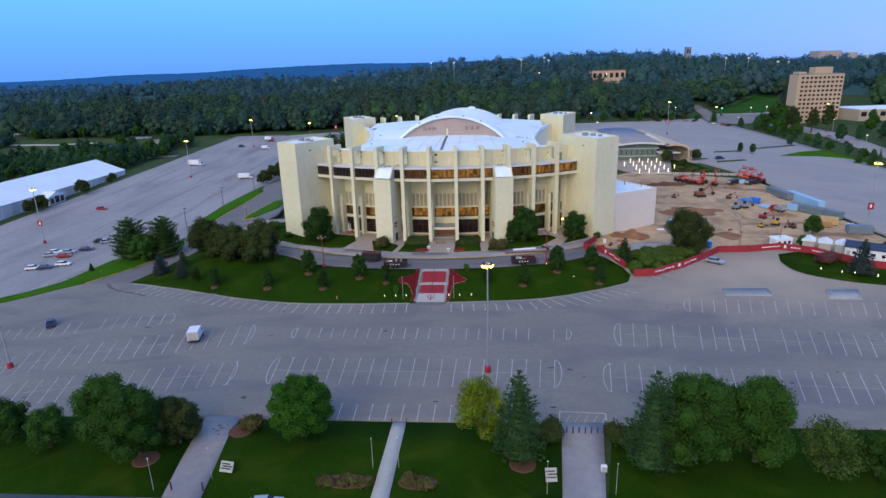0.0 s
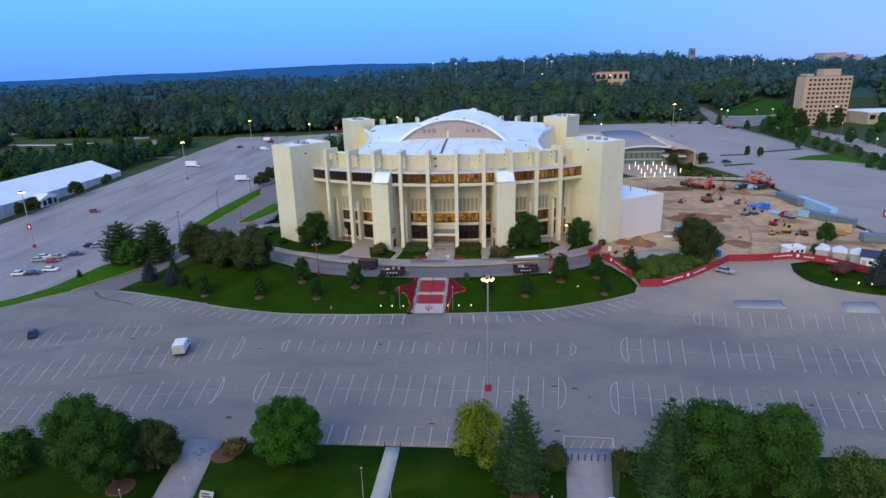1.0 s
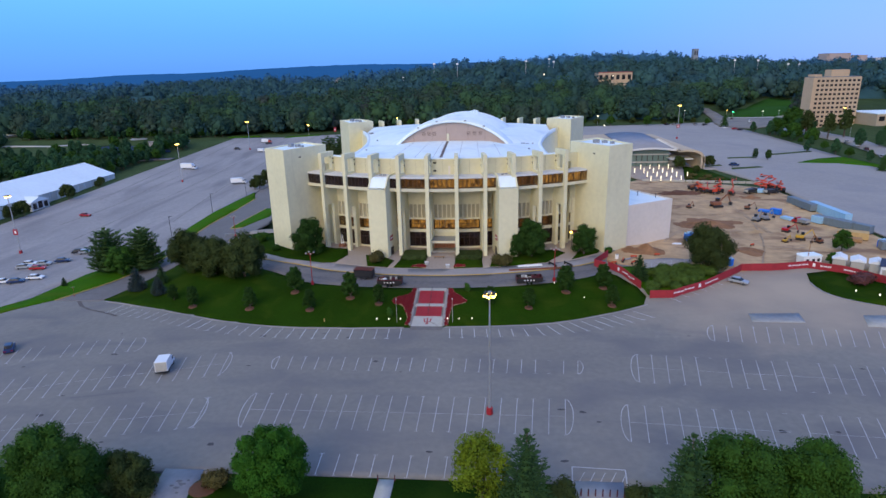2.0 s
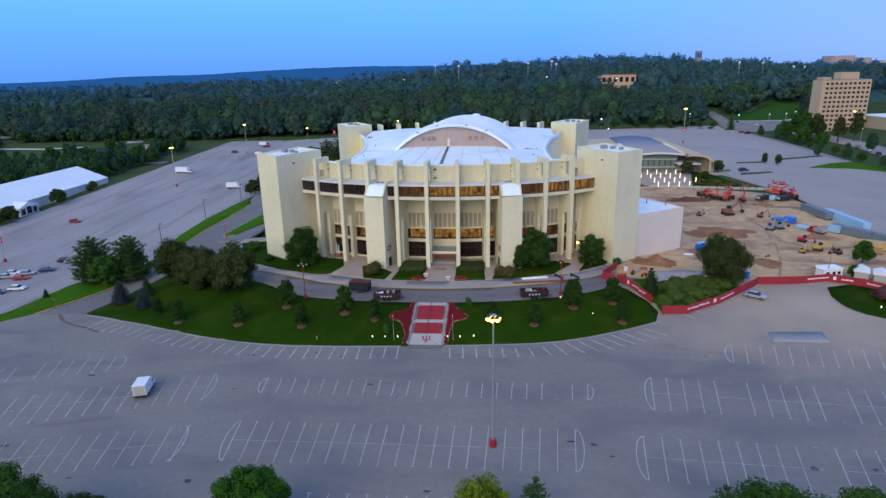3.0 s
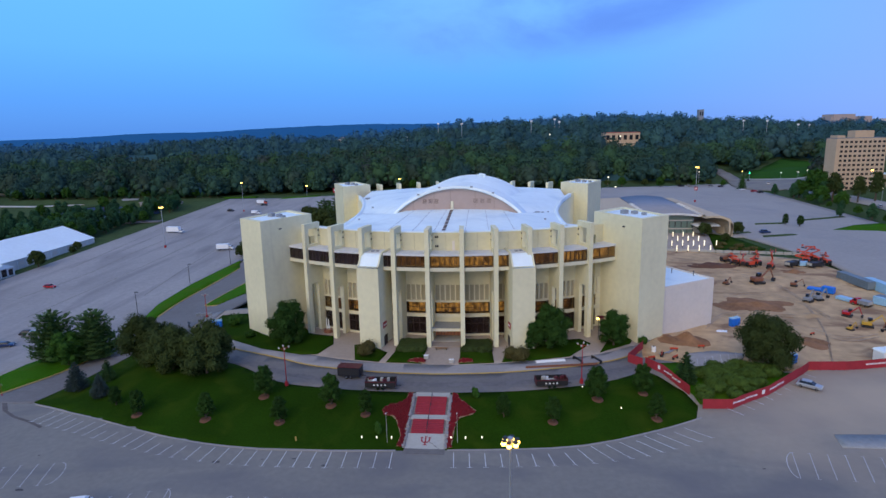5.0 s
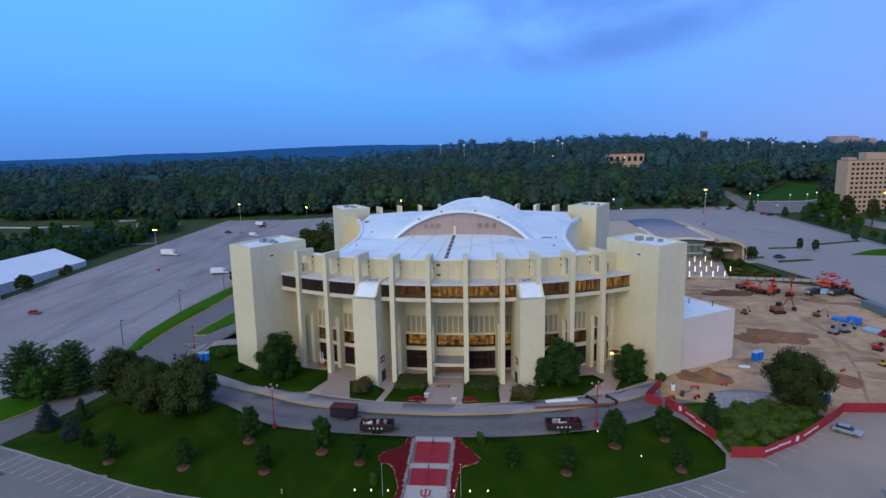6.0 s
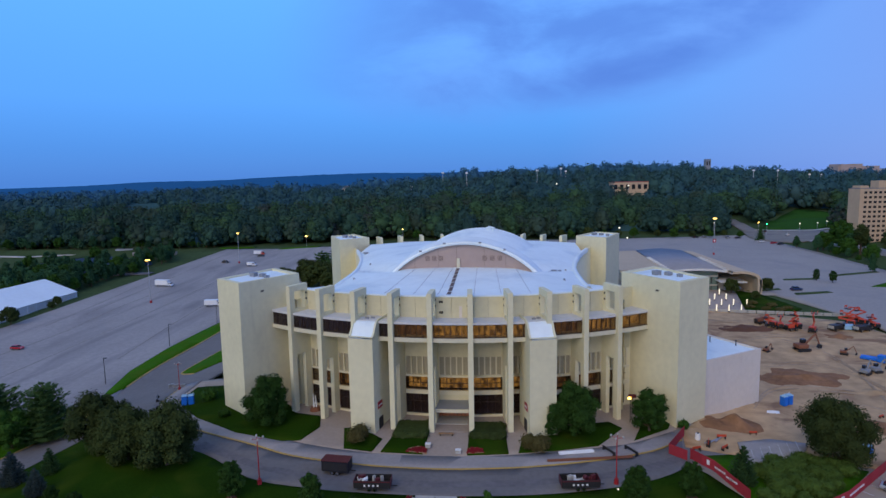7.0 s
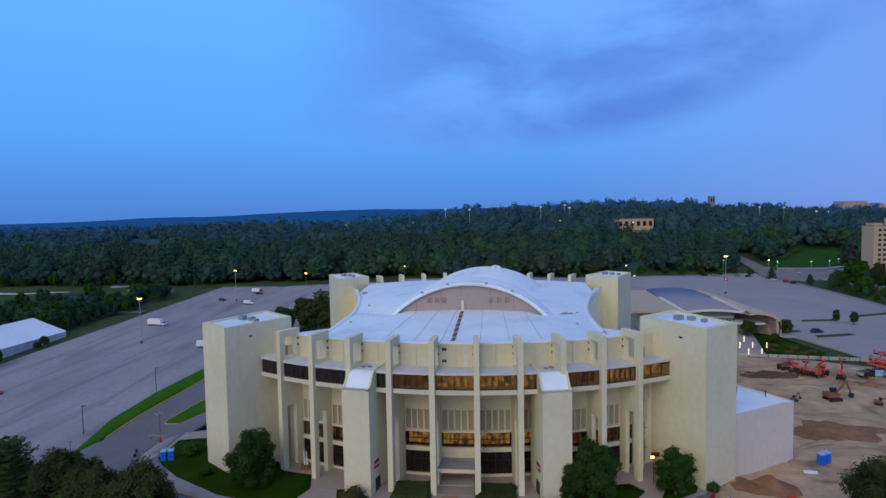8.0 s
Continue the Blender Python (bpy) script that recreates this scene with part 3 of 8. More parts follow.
# ring road, pavement and forecourt lawns
ring = spline(ROAD_OUT, 3.0, False)
inner = spline(ROAD_IN, 3.0, False)
wside = spline(WALK_IN, 3.0, False)
sheet("road", ring + inner[::-1], ROAD, 0.07, "grey asphalt ring road in front of the arena", "road", cell=3.0)
worn = spline([((a_[0] + b_[0]) / 2, (a_[1] + b_[1]) / 2 - 0.6) for a_, b_ in zip(ROAD_OUT[3:13], ROAD_IN[3:13])], 3.0, False)
single("tar_seam", ribbon(worn, 1.9, 0.085), TARBAND, "darker worn strip along the middle of the road", "tar strip", kind="structure")
left_road = [(-78, 8), (-66, 24), (-64, 36), (-66, 48), (-72, 64), (-78, 84), (-80, 110), (-84, 140), (-96, 110), (-92.2, 90), (-92.4, 70), (-93.6, 52), (-93.2, 36), (-90.6, 20), (-90.9, 7), (-93.6, -5.5), (-97.6, -13.9), (-101.8, -20.9), (-87.6, -22.4), (-84.5, -14), (-80.5, -2)]
sheet("road", left_road, ROAD, 0.05, "grey asphalt access road along the car park", "road", cell=3.0)
sheet("pavement", inner + wside[::-1], CONC, 0.2, "pale concrete pavement along the ring road", "pavement", cell=3.0)
single("kerb", ribbon(spline(ROAD_IN, 2.0, False), 0.24, 0.23, thick=0.25), YELLOW, "yellow painted kerb along the pavement", "kerb", kind="structure")
apron = wside + [(53, 12), (44, 22), (-44, 22), (-56, 30)]
sheet("pavement", apron, FORECOURT, 0.1, "tan concrete forecourt round the foot of the arena", "pavement", cell=3.0)
for poly, what in (
    ([(-65.5, 22.5), (-64.8, 13), (-62.0, 9.4), (-56, 4.4), (-44.5, -2.0), (-33.5, -5.2), (-29.9, -4.6), (-27.6, 1.0), (-29.0, 6.2), (-35, 7.6), (-38, 12), (-53, 14), (-57, 24)], "mown lawn at the foot of the tower"),
    ([(-20.5, -7.2), (-14.8, -8.1), (-13.6, -3.6), (-16, -1.6), (-20, 0.8), (-22.4, 0.6)], "small mown lawn with a shrub by the pier"),
    ([(-13.1, -8.2), (-5.0, -8.6), (-4.4, 4.0), (-11.6, 4.4), (-11.9, -3.0)], "mown lawn panel with clipped hedges"),
    ([(3.4, -8.5), (11.2, -7.6), (10.8, -2.5), (10.6, 4.2), (3.4, 4.0)], "mown lawn panel with clipped hedges"),
    ([(13.0, -7.2), (20, -6.0), (28.4, -3.6), (34.2, 3.6), (32, 6.2), (20, 3.0), (14, -1.4)], "mown lawn under dark trees"),
    ([(35.6, -0.9), (43.5, 4.6), (45.5, 9.0), (41, 9.4), (38.4, 5.5)], "mown lawn beside the site fence"),
):
    sheet("lawn", poly, GRASS, 0.24, what, "lawn", cell=3.0)
# side strips of grass
strips = (
    ([(-110.2, -19), (-109, -10.8), (-107.5, 0), (-103, 9), (-95, 15), (-91.0, 18.5), (-91.3, 6.9), (-94, -5.5), (-98, -13.9), (-102.2, -20.7), (-107.6, -25.4), (-111.7, -30.2), (-117, -34.5), (-130, -43), (-150, -54), (-152, -50), (-130, -38), (-119.8, -30.5), (-115, -26)], "grass verge between car park and road"),
    ([(-95.2, 26), (-100.5, 49), (-100.8, 71), (-98.6, 91), (-96.5, 106), (-91.0, 93), (-91.9, 76), (-93.8, 52), (-93.3, 36)], "narrow grass verge with a yellow kerb"),
    ([(-80, 41), (-79.5, 49), (-76, 66), (-70, 62), (-68, 48), (-73.8, 37.5)], "grass traffic island with a yellow kerb"),
    ([(92, -15), (92.2, -20.4), (96.6, -25.7), (109.4, -31), (140, -36), (140, -16), (112, -18), (102, -6.5), (94, -9)], "mown lawn beside the site fence"),
    ([(51.2, -21.8), (51, -18.5), (48, -10.5), (44.6, -5.8), (52, -4.4), (66, -6), (74, -9), (65, -18), (57, -23)], "overgrown verge inside the fence"),
    ([(163, 143), (178, 154), (192, 158), (197, 130), (197, 116), (190, 132), (180, 140)], "grass median between car parks"),
    ([(110, 135), (117, 137), (125, 139.8), (125, 137), (112, 133.6)], "grass traffic island"),
    ([(126, 127), (134, 129), (142, 131.5), (141, 134), (127, 130.5)], "grass traffic island"),
    ([(135, 157), (150, 159), (150, 162), (136, 160)], "grass traffic island"),
    ([(160, 166), (186, 176), (186, 179), (160, 169)], "grass traffic island"),
    ([(-195, 304), (-168, 308), (-168, 302), (-190, 300)], "grass island at the end of the car park"),
    ([(-146, 292), (-118, 296), (-118, 302), (-144, 300)], "grass island at the end of the car park"),
)
for i, (poly, what) in enumerate(strips):
    sheet("lawn", poly, VERGE if what[0] == "o" else MEADOW if what == "grass traffic island" else GRASS if i == 3 else VERGE, 0.16, what, "grass verge", cell=4.0)
for path in ([(-102, -20.9), (-97.8, -13.9), (-93.8, -5.5), (-91.1, 6.9), (-90.8, 18.5)], [(-93.2, 36), (-93.7, 52), (-91.8, 76), (-91, 93)], [(-74, 37), (-80, 41), (-79.5, 49), (-76, 66)]):
    single("kerb", ribbon(spline(path, 2.0, False), 0.4, 0.2, thick=0.25), YELLOW, "yellow painted kerb along the road", "kerb", kind="structure")

single("kerb", ribbon(spline([(92, -15), (92.2, -20.4), (96.6, -25.7), (109.4, -31), (139, -36)], 2.0, False), 0.25, 0.2, thick=0.25), CONC, "pale concrete kerb round the lawn", "kerb", kind="structure")

# park lawn below the front car park, with paths
PARK = -89.8
sheet("lawn", [(-140, -160), (140, -160), (140, PARK), (32.8, PARK), (32.2, -92), (28.0, -110), (22.4, -110), (24.4, -92), (24.0, PARK), (-27, PARK), (-28.5, -92), (-25.8, -109.5), (-31.4, -109.5), (-34.3, -92), (-35.5, PARK), (-140, PARK)], GRASS, 0.12, "mown park lawn below the car park", "lawn", cell=8.0, height=lambda x, y: 0.0)
sheet("road", [(-34.3, -89.0), (-28.4, -89.0), (-25.6, -112), (-31.5, -112)], LOT_LEFT, 0.08, "pale grey asphalt drive into the park", "road", height=lambda x, y: 0.0)
sheet("road", [(24.8, -89.0), (31.4, -89.0), (27.6, -112), (21.8, -112)], LOT_LEFT, 0.08, "pale grey asphalt drive into the park", "road", height=lambda x, y: 0.0)
sheet("road", [(-140, -116), (140, -116), (140, -108.7), (-140, -108.7)], ROAD, 0.14, "grey asphalt street below the park lawn", "road", height=lambda x, y: 0.0)
sheet("pavement", [(-2.5, -90.0), (-0.3, -90.0), (-0.35, -109.3), (-2.85, -109.3)], PALE, 0.17, "pale concrete footpath across the lawn", "path", height=lambda x, y: 0.0)
# building site
sheet("ground", [(53, 12), (46, 4), (45, -2), (52, -4), (66, -5.5), (76, -8), (92, -4), (100, -5), (118, -8), (131, 4), (128.5, 32), (127, 72), (124, 86), (108, 94), (88, 100), (78, 104), (62, 90), (58, 40)], DIRT, 0.14, "bare tan dirt of the building site, rutted", "dirt", cell=3.0, rough=0.25)
sheet("pavement", [(70.3, -32.5), (81.2, -32.1), (80.7, -36.6), (69.7, -36.4)], PATCH, 0.075, "pale concrete patch in the asphalt", "patch", skirt=0.1)
sheet("pavement", [(94.4, -32.9), (101.9, -32.8), (99.8, -38.6), (92.5, -38.1)], PATCH, 0.075, "pale concrete patch in the asphalt", "patch", skirt=0.1)
sheet("pavement", [(72, 118), (80, 101), (96, 99), (104, 128), (100, 146), (78, 146)], FORECOURT, 0.2, "tan concrete plaza with rows of lit bollards", "plaza", cell=5.0)
sheet("lawn", [(97, 99.5), (110, 97.5), (117, 104), (113, 128), (106, 136)], GRASS, 0.22, "planted lawn beside the glass pavilion", "lawn", cell=5.0)
# ruts across the site
for path in ([(79.8, 44.4), (91.8, 46.4), (98.7, 37.4), (100, 24)], [(93.3, 66), (99, 57), (100, 44), (97.7, 30), (93, 14), (86, -2)], [(65.8, 18.2), (72.8, 27.2), (81, 30), (92, 27)], [(70, 6), (81.4, 16), (90.0, 18.6), (95.3, 10.7), (105, 13.5)], [(72, 60), (82, 66), (95, 71), (104, 64)], [(76, 86), (92, 86), (112, 82)]):
    for off in (-1.0, 1.0):
        track = spline([(x + off * 0.4, y + off) for x, y in path], 2.0, False)
        single("tyre_track", ribbon(track, 0.4, 0.22), TRACK, "dark tyre rut pressed into the dirt", "tyre track", kind="structure")
# tar seams across the old asphalt
for path in ([(-169.8, 101), (-173, 140), (-178.3, 194)], [(-165.6, 119), (-170, 190), (-175.7, 270)], [(-160, 60), (-156.1, 92.6), (-158.6, 134.8), (-155.4, 184.6)], [(-112, 60), (-118, 120), (-122, 200)], [(-140, 40), (-138, 120), (-140, 210)]):
    single("tar_seam", ribbon(spline(path, 5.0, False), 0.5, 0.02), LOT, "dark tar seam across the old asphalt", "tar seam", kind="structure")
# country roads and turf in the distance
NEAR_FIELD = [(208, 358), (236, 330), (290, 385), (312, 445), (290, 474), (256, 432)]
FAR_FIELD = [(410, 560), (490, 545), (650, 720), (528, 750)]
CORNER = [(184, 300), (200, 284), (218, 292), (262, 312), (290, 318), (288, 330), (240, 324), (222, 338), (206, 356), (214, 420), (205, 422), (195, 356), (186, 322)]
sheet("road", CORNER, LOT, 0.4, "asphalt street crossing at the car park corner", "road", height=land, cell=8.0)
sheet("pavement", [(203.5, 358), (206.5, 359), (234, 331), (262, 334), (262, 331.5), (233, 327.5)], PALE, 0.5, "pale footpath along the sports field", "pavement", height=land, cell=8.0)
sheet("road", [(193, 60), (201, 60), (217, 130), (225, 200), (218, 300), (209, 300), (214, 200), (206, 130)], REAR_LOT, 0.35, "asphalt street along the car park", "road", height=land, cell=10.0)
sheet("lawn", NEAR_FIELD, FIELD, 0.3, "wide green sports field", "field", height=land, cell=15.0)
sheet("lawn", FAR_FIELD, FIELD, 0.3, "wide green sports field", "field", height=land, cell=15.0)
sheet("road", [(-462, 540), (-444, 538), (-434, 640), (-448, 642)], FARWALL, 0.6, "pale country road through a clearing", "road", height=land, cell=15.0)
COURT = [(-302, 252), (-234, 218), (-206, 236), (-226, 264), (-276, 288)]
sheet("road", COURT, material("court_surface", (0.012, 0.034, 0.075), 0.8, 0.2, 0.5, 0.0, big=0.08), 0.5, "dark blue tennis courts behind the trees", "tennis court", height=land, cell=8.0)
sheet("lawn", [(-372, 232), (-300, 240), (-304, 254), (-280, 290), (-356, 286)], MEADOW, 0.35, "pale rough meadow beside the courts", "meadow", height=land, cell=8.0)
sheet("road", [(-372, 286), (-330, 282), (-296, 294), (-260, 297), (-260, 301), (-298, 299), (-330, 287), (-372, 291)], FARWALL, 0.55, "pale lane at the foot of the woods", "road", height=land, cell=8.0)
sheet("road", [(-420, 170), (-190, 205), (-190, 211), (-420, 178)], ROAD, 0.3, "narrow road behind the trees", "road", height=land, cell=10.0)

# ---- the arena ----
R0, CY, MID = 78.0, 77.6, 57.0        # radius of the front arc, its centre, the middle of the building
BASE, FINTOP = 4.0, 32.5
STEP = 5.8
ANGLES = [STEP * (k - 4.5) - ((1.15, 0.85, 0.45, 0.28, 0.15)[k] if k < 5 else 0.0) for k in range(10)]


def arc(a, depth):
    """A point at an angle along the front, so many metres behind the fin fronts."""
    r = R0 - depth
    return (r * math.sin(radians(a)), CY - r * math.cos(radians(a)))


def arc_line(a0, a1, depth, n=4):
    return [arc(a0 + (a1 - a0) * i / n, depth) for i in range(n + 1)]


def curved(a0, a1, d0, d1, z0, z1, n=4, shape=None):
    """A curved block between two angles and two depths."""
    return (shape or Shape()).prism(arc_line(a0, a1, d0, n) + arc_line(a0, a1, d1, n)[::-1], z0, z1)


def plate(shape, a, d0, d1, z0, z1, w):
    """An upright radial plate at an angle."""
    t = Vector((math.cos(radians(a)), math.sin(radians(a)))) * w / 2
    p, q = Vector(arc(a, d0)), Vector(arc(a, d1))
    return shape.prism([tuple(p - t), tuple(p + t), tuple(q + t), tuple(q - t)], z0, z1)


arena = thing("arena", "cream concrete sports arena with tall fins and a white vaulted roof", "arena", (0, MID, 4.2))


def arena_part(name, shape, mat, label="", parent=None, bevel=0.0, smooth=False):
    o = part(name, shape, mat, arena, label, bevel, smooth, world_space=True)
    if parent:
        o.parent, o.location = parent, (0, 0, 0)
    return o


# fins: deep below, with a doorway through each at the gallery roof
def fin(a, back=False):
    w = 1.05
    d = 7.8 if abs(a) < 17 else 5.7
    low = BASE - 1.0 if abs(a) > 4 else BASE
    head = FINTOP + (0.7 if back else 0.0)

    def piece(d0, d1, z0, z1, wide):
        s = plate(Shape(), a, d0, d1, z0, z1, wide)
        if back:
            s.v = [(x, 2 * MID - y, z) for x, y, z in s.v]
        return s

    f = arena_part("fin", piece(0, 1.4, low, head, w), CREAM, bevel=0.03)
    arena_part("rear_leg", piece(3.9, d, low, 22.6, w * 0.85), CREAM, parent=f)
    arena_part("haunch", piece(1.4, 3.9, 17.0, 22.6, w * 0.9), CREAM, parent=f)
    arena_part("web", piece(1.4, 4.3, 22.6, 27.2, w * 0.97), CREAM, parent=f)
    arena_part("rear_post", piece(4.3, 5.3, 22.6, head, w), CREAM, parent=f)
    arena_part("lintel", piece(1.4, 4.3, 31.1, head, w * 0.98), CREAM, parent=f)
    return f


for a in ANGLES:
    one = fin(a)
    t = Vector((math.cos(radians(a)), math.sin(radians(a))))
    p = Vector(arc(a, 4.75)) + t * (0.56 if a < 0 else -0.56)
    for z in (30.2, 28.9):
        arena_part("vent", Shape().block(p.x, p.y, z, z + 0.38, 0.12, 0.38, a), DARK, parent=one)
for a in ANGLES:
    fin(a, True)

LITNESS = (0, 0, 0, 0, 1, 2, 2, 2, 1, 2, 2)     # how brightly each gallery bay is lit
LOWLIT = (1, 1, 2, 2, 2, 2, 2, 2, 1, 1, 2)
ROOMS = (FAINTLIT, DIM, LIT)
HALFW = 0.40                                  # a fin's half width as an angle
EDGES = [-34.2] + ANGLES + [34.2]
for k in range(11):
    a0, a1 = EDGES[k], EDGES[k + 1]
    if k > 0:
        a0 += HALFW
    if k < 10:
        a1 -= HALFW
    D = 7.8 if 3 <= k <= 7 else 5.7
    # gallery band
    arena_part("gallery_fascia", curved(a0, a1, 0.75, D - 0.1, 22.5, 23.35), TRIM)
    arena_part("gallery_parapet", curved(a0, a1, 0.75, 5.25, 26.1, 26.55), DECK, "pale gallery roof")
    win = arena_part("gallery_window", curved(a0, a1, 0.98, 1.04, 23.35, 26.1), GLASS if k > 3 else DGLASS, "bronze tinted gallery window")
    win.visible_shadow = False
    arena_part("gallery_room", curved(a0, a1, 3.4, 3.5, 23.36, 26.09), ROOMS[LITNESS[k]], "gallery wall glowing as warm room light")
    mull = Shape()
    m = 6 if 0 < k < 10 else 4
    for i in range(m + 1):
        plate(mull, a0 + (a1 - a0) * i / m, 0.9, 1.12, 23.36, 26.09, 0.11)
    curved(a0, a1, 0.9, 1.12, 23.36, 23.5, 4, mull)
    curved(a0, a1, 0.9, 1.12, 25.95, 26.09, 4, mull)
    arena_part("mullion", mull, BRONZE, parent=win)
    # upper wall behind the gallery roof
    arena_part("upper_wall", curved(a0 - HALFW, a1 + HALFW, 5.25, 6.1, 23.4, 30.85), CREAM2)
    if 0 < k < 10:
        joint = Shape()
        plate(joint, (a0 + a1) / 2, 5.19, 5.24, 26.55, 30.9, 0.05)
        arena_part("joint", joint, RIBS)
    # lower wall of each bay
    D = 7.8 if 3 <= k <= 7 else 5.7
    arena_part("bay_wall", curved(a0 - HALFW, a1 + HALFW, D, D + 0.9, 17.4, 22.5), CREAM2)
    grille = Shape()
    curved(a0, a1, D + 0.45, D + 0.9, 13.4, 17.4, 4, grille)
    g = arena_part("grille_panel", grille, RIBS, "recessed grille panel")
    ribs = Shape()
    nr = 5
    for i in range(nr + 1):
        plate(ribs, a0 + (a1 - a0) * i / nr, D, D + 0.45, 13.4, 17.4, 0.28)
    arena_part("rib", ribs, TRIM, parent=g)
    arena_part("spandrel", curved(a0 - HALFW, a1 + HALFW, D - 0.05, D + 0.9, 12.95, 13.4), TRIM)
    w1 = arena_part("window", curved(a0, a1, D + 0.3, D + 0.36, 10.0, 12.95), GLASS, "amber lit concourse window")
    w1.visible_shadow = False
    arena_part("concourse_room", curved(a0, a1, D + 2.2, D + 2.3, 9.9, 13.0), ROOMS[LOWLIT[k]], "concourse wall glowing as warm room light")
    mull = Shape()
    for i in range(5):
        plate(mull, a0 + (a1 - a0) * i / 4, D + 0.22, D + 0.44, 10.0, 12.95, 0.1)
    curved(a0, a1, D + 0.22, D + 0.44, 11.5, 11.6, 4, mull)
    arena_part("mullion", mull, BRONZE, parent=w1)
    arena_part("spandrel", curved(a0 - HALFW, a1 + HALFW, D - 0.05, D + 0.9, 9.15, 10.0), TRIM)
    if k == 5:
        continue
    w2 = arena_part("window", curved(a0, a1, D + 0.3, D + 0.36, 4.75, 9.15), DGLASS, "dark ground floor window")
    arena_part("hall_room", curved(a0, a1, D + 2.4, D + 2.5, 4.0, 9.15), FAINTLIT)
    mull = Shape()
    for i in range(5):
        plate(mull, a0 + (a1 - a0) * i / 4, D + 0.2, D + 0.46, 4.75, 9.15, 0.12)
    curved(a0, a1, D + 0.2, D + 0.46, 7.4, 7.52, 4, mull)
    arena_part("mullion", mull, BRONZE, parent=w2)
    arena_part("plinth", curved(a0 - HALFW, a1 + HALFW, D - 0.1, D + 0.9, 3.2, 4.75), TRIM)
# entrance bay
door = arena_part("entrance_door", curved(-2.9, 2.5, 8.1, 8.2, 4.2, 6.9), GLOWDOOR, "red-brown entrance doors with a faint glow of their own")
mull = Shape()
for i in range(9):
    plate(mull, -2.9 + 5.4 * i / 8, 8.0, 8.28, 4.2, 6.9, 0.12)
arena_part("mullion", mull, BRONZE, parent=door)
arena_part("transom_wall", curved(-2.9, 2.5, 7.95, 8.7, 6.9, 9.15), CREAM2)
arena_part("canopy", curved(-2.87, 2.45, 2.6, 7.95, 7.55, 7.95), GREYM, "grey flat entrance canopy")
arena_part("canopy_edge", curved(-2.88, 2.46, 2.4, 2.6, 7.35, 8.05), TRIM)
arena_part("upper_door", curved(1.15, 1.6, 5.18, 5.24, 26.55, 28.9), ANNEXW, "tan roof access door")
for a_, z_ in ((-2.1, 29.6), (-1.75, 29.6), (-2.1, 27.4), (-1.75, 27.4)):
    arena_part("wall_vent", curved(a_, a_ + 0.28, 5.15, 5.24, z_, z_ + 0.5, 1), DARK, "small dark wall vent")

# two blunt piers with curved white caps
for sgn in (-1, 1):
    cx, cy, w, dep, turn = sgn * 18.1, -0.75, 5.4, 7.6, sgn * 13.3

    def at_pier(u, v):
        c_, s_ = math.cos(radians(turn)), math.sin(radians(turn))
        return (cx + u * c_ - v * s_, cy + u * s_ + v * c_)
    pier = Shape().prism([at_pier(-w / 2, 0), at_pier(w / 2, 0), at_pier(w / 2, dep), at_pier(-w / 2, dep)], BASE - 1.0, [23.9, 23.9, 23.6, 23.6])
    pr = arena_part("pier", pier, CREAM, "blunt cream concrete pier")
    prof = [(0.0, 23.9), (0.5, 24.1), (1.0, 24.6), (1.5, 25.35), (2.0, 26.15), (2.6, 26.7), (3.4, 26.95), (dep, 27.0)]
    for u0, u1, lift, nm, mt in ((-w / 2, -w / 2 + 0.35, 0.0, "cheek", CREAM), (w / 2 - 0.35, w / 2, 0.0, "cheek", CREAM), (-w / 2 + 0.35, w / 2 - 0.35, -0.45, "cap", ROOF)):
        cap = Shape()
        n = len(prof)
        verts = []
        for u in (u0, u1):
            verts += [(*at_pier(u, v), z + (lift if 0 < v else 0)) for v, z in prof] + [(*at_pier(u, v), 23.5) for v, z in prof]
        faces = []
        for i in range(n - 1):
            faces += [(i, i + 1, 2 * n + i + 1, 2 * n + i), (n + i, 3 * n + i, 3 * n + i + 1, n + i + 1), (i, n + i, n + i + 1, i + 1), (2 * n + i, 2 * n + i + 1, 3 * n + i + 1, 3 * n + i)]
        faces += [(0, 2 * n, 3 * n, n), (n - 1, 2 * n - 1, 4 * n - 1, 3 * n - 1)]
        arena_part(nm, cap.add(verts, faces), mt, parent=pr)
    hatch = Shape()
    for u, v in ((-0.9, 4.4), (0.2, 4.8)):
        hatch.prism([at_pier(u, v), at_pier(u + 0.7, v), at_pier(u + 0.7, v + 0.6), at_pier(u, v + 0.6)], 26.5, 26.85)
    arena_part("roof_hatch", hatch, GREYM, parent=pr)
    f = -sgn
    sg = Shape().prism([at_pier(f * (w / 2 + 0.01), 1.6), at_pier(f * (w / 2 + 0.12), 1.6), at_pier(f * (w / 2 + 0.12), 3.6), at_pier(f * (w / 2 + 0.01), 3.6)], 8.6, 10.0)
    sign_ = arena_part("sign_panel", sg, RED, "red sign panel with white bars", parent=pr)
    bars = Shape()
    for v, l_ in ((1.8, 0.5), (2.45, 0.4), (2.95, 0.45)):
        bars.prism([at_pier(f * (w / 2 + 0.12), v), at_pier(f * (w / 2 + 0.15), v), at_pier(f * (w / 2 + 0.15), v + l_), at_pier(f * (w / 2 + 0.12), v + l_)], 9.1, 9.45)
    arena_part("sign_bar", bars, WHITE, parent=pr)
    dr = Shape().prism([at_pier(f * (w / 2 + 0.01), 2.0), at_pier(f * (w / 2 + 0.1), 2.0), at_pier(f * (w / 2 + 0.1), 3.9), at_pier(f * (w / 2 + 0.01), 3.9)], 4.0, 6.6)
    arena_part("side_door", dr, DARK, "dark side door", parent=pr)

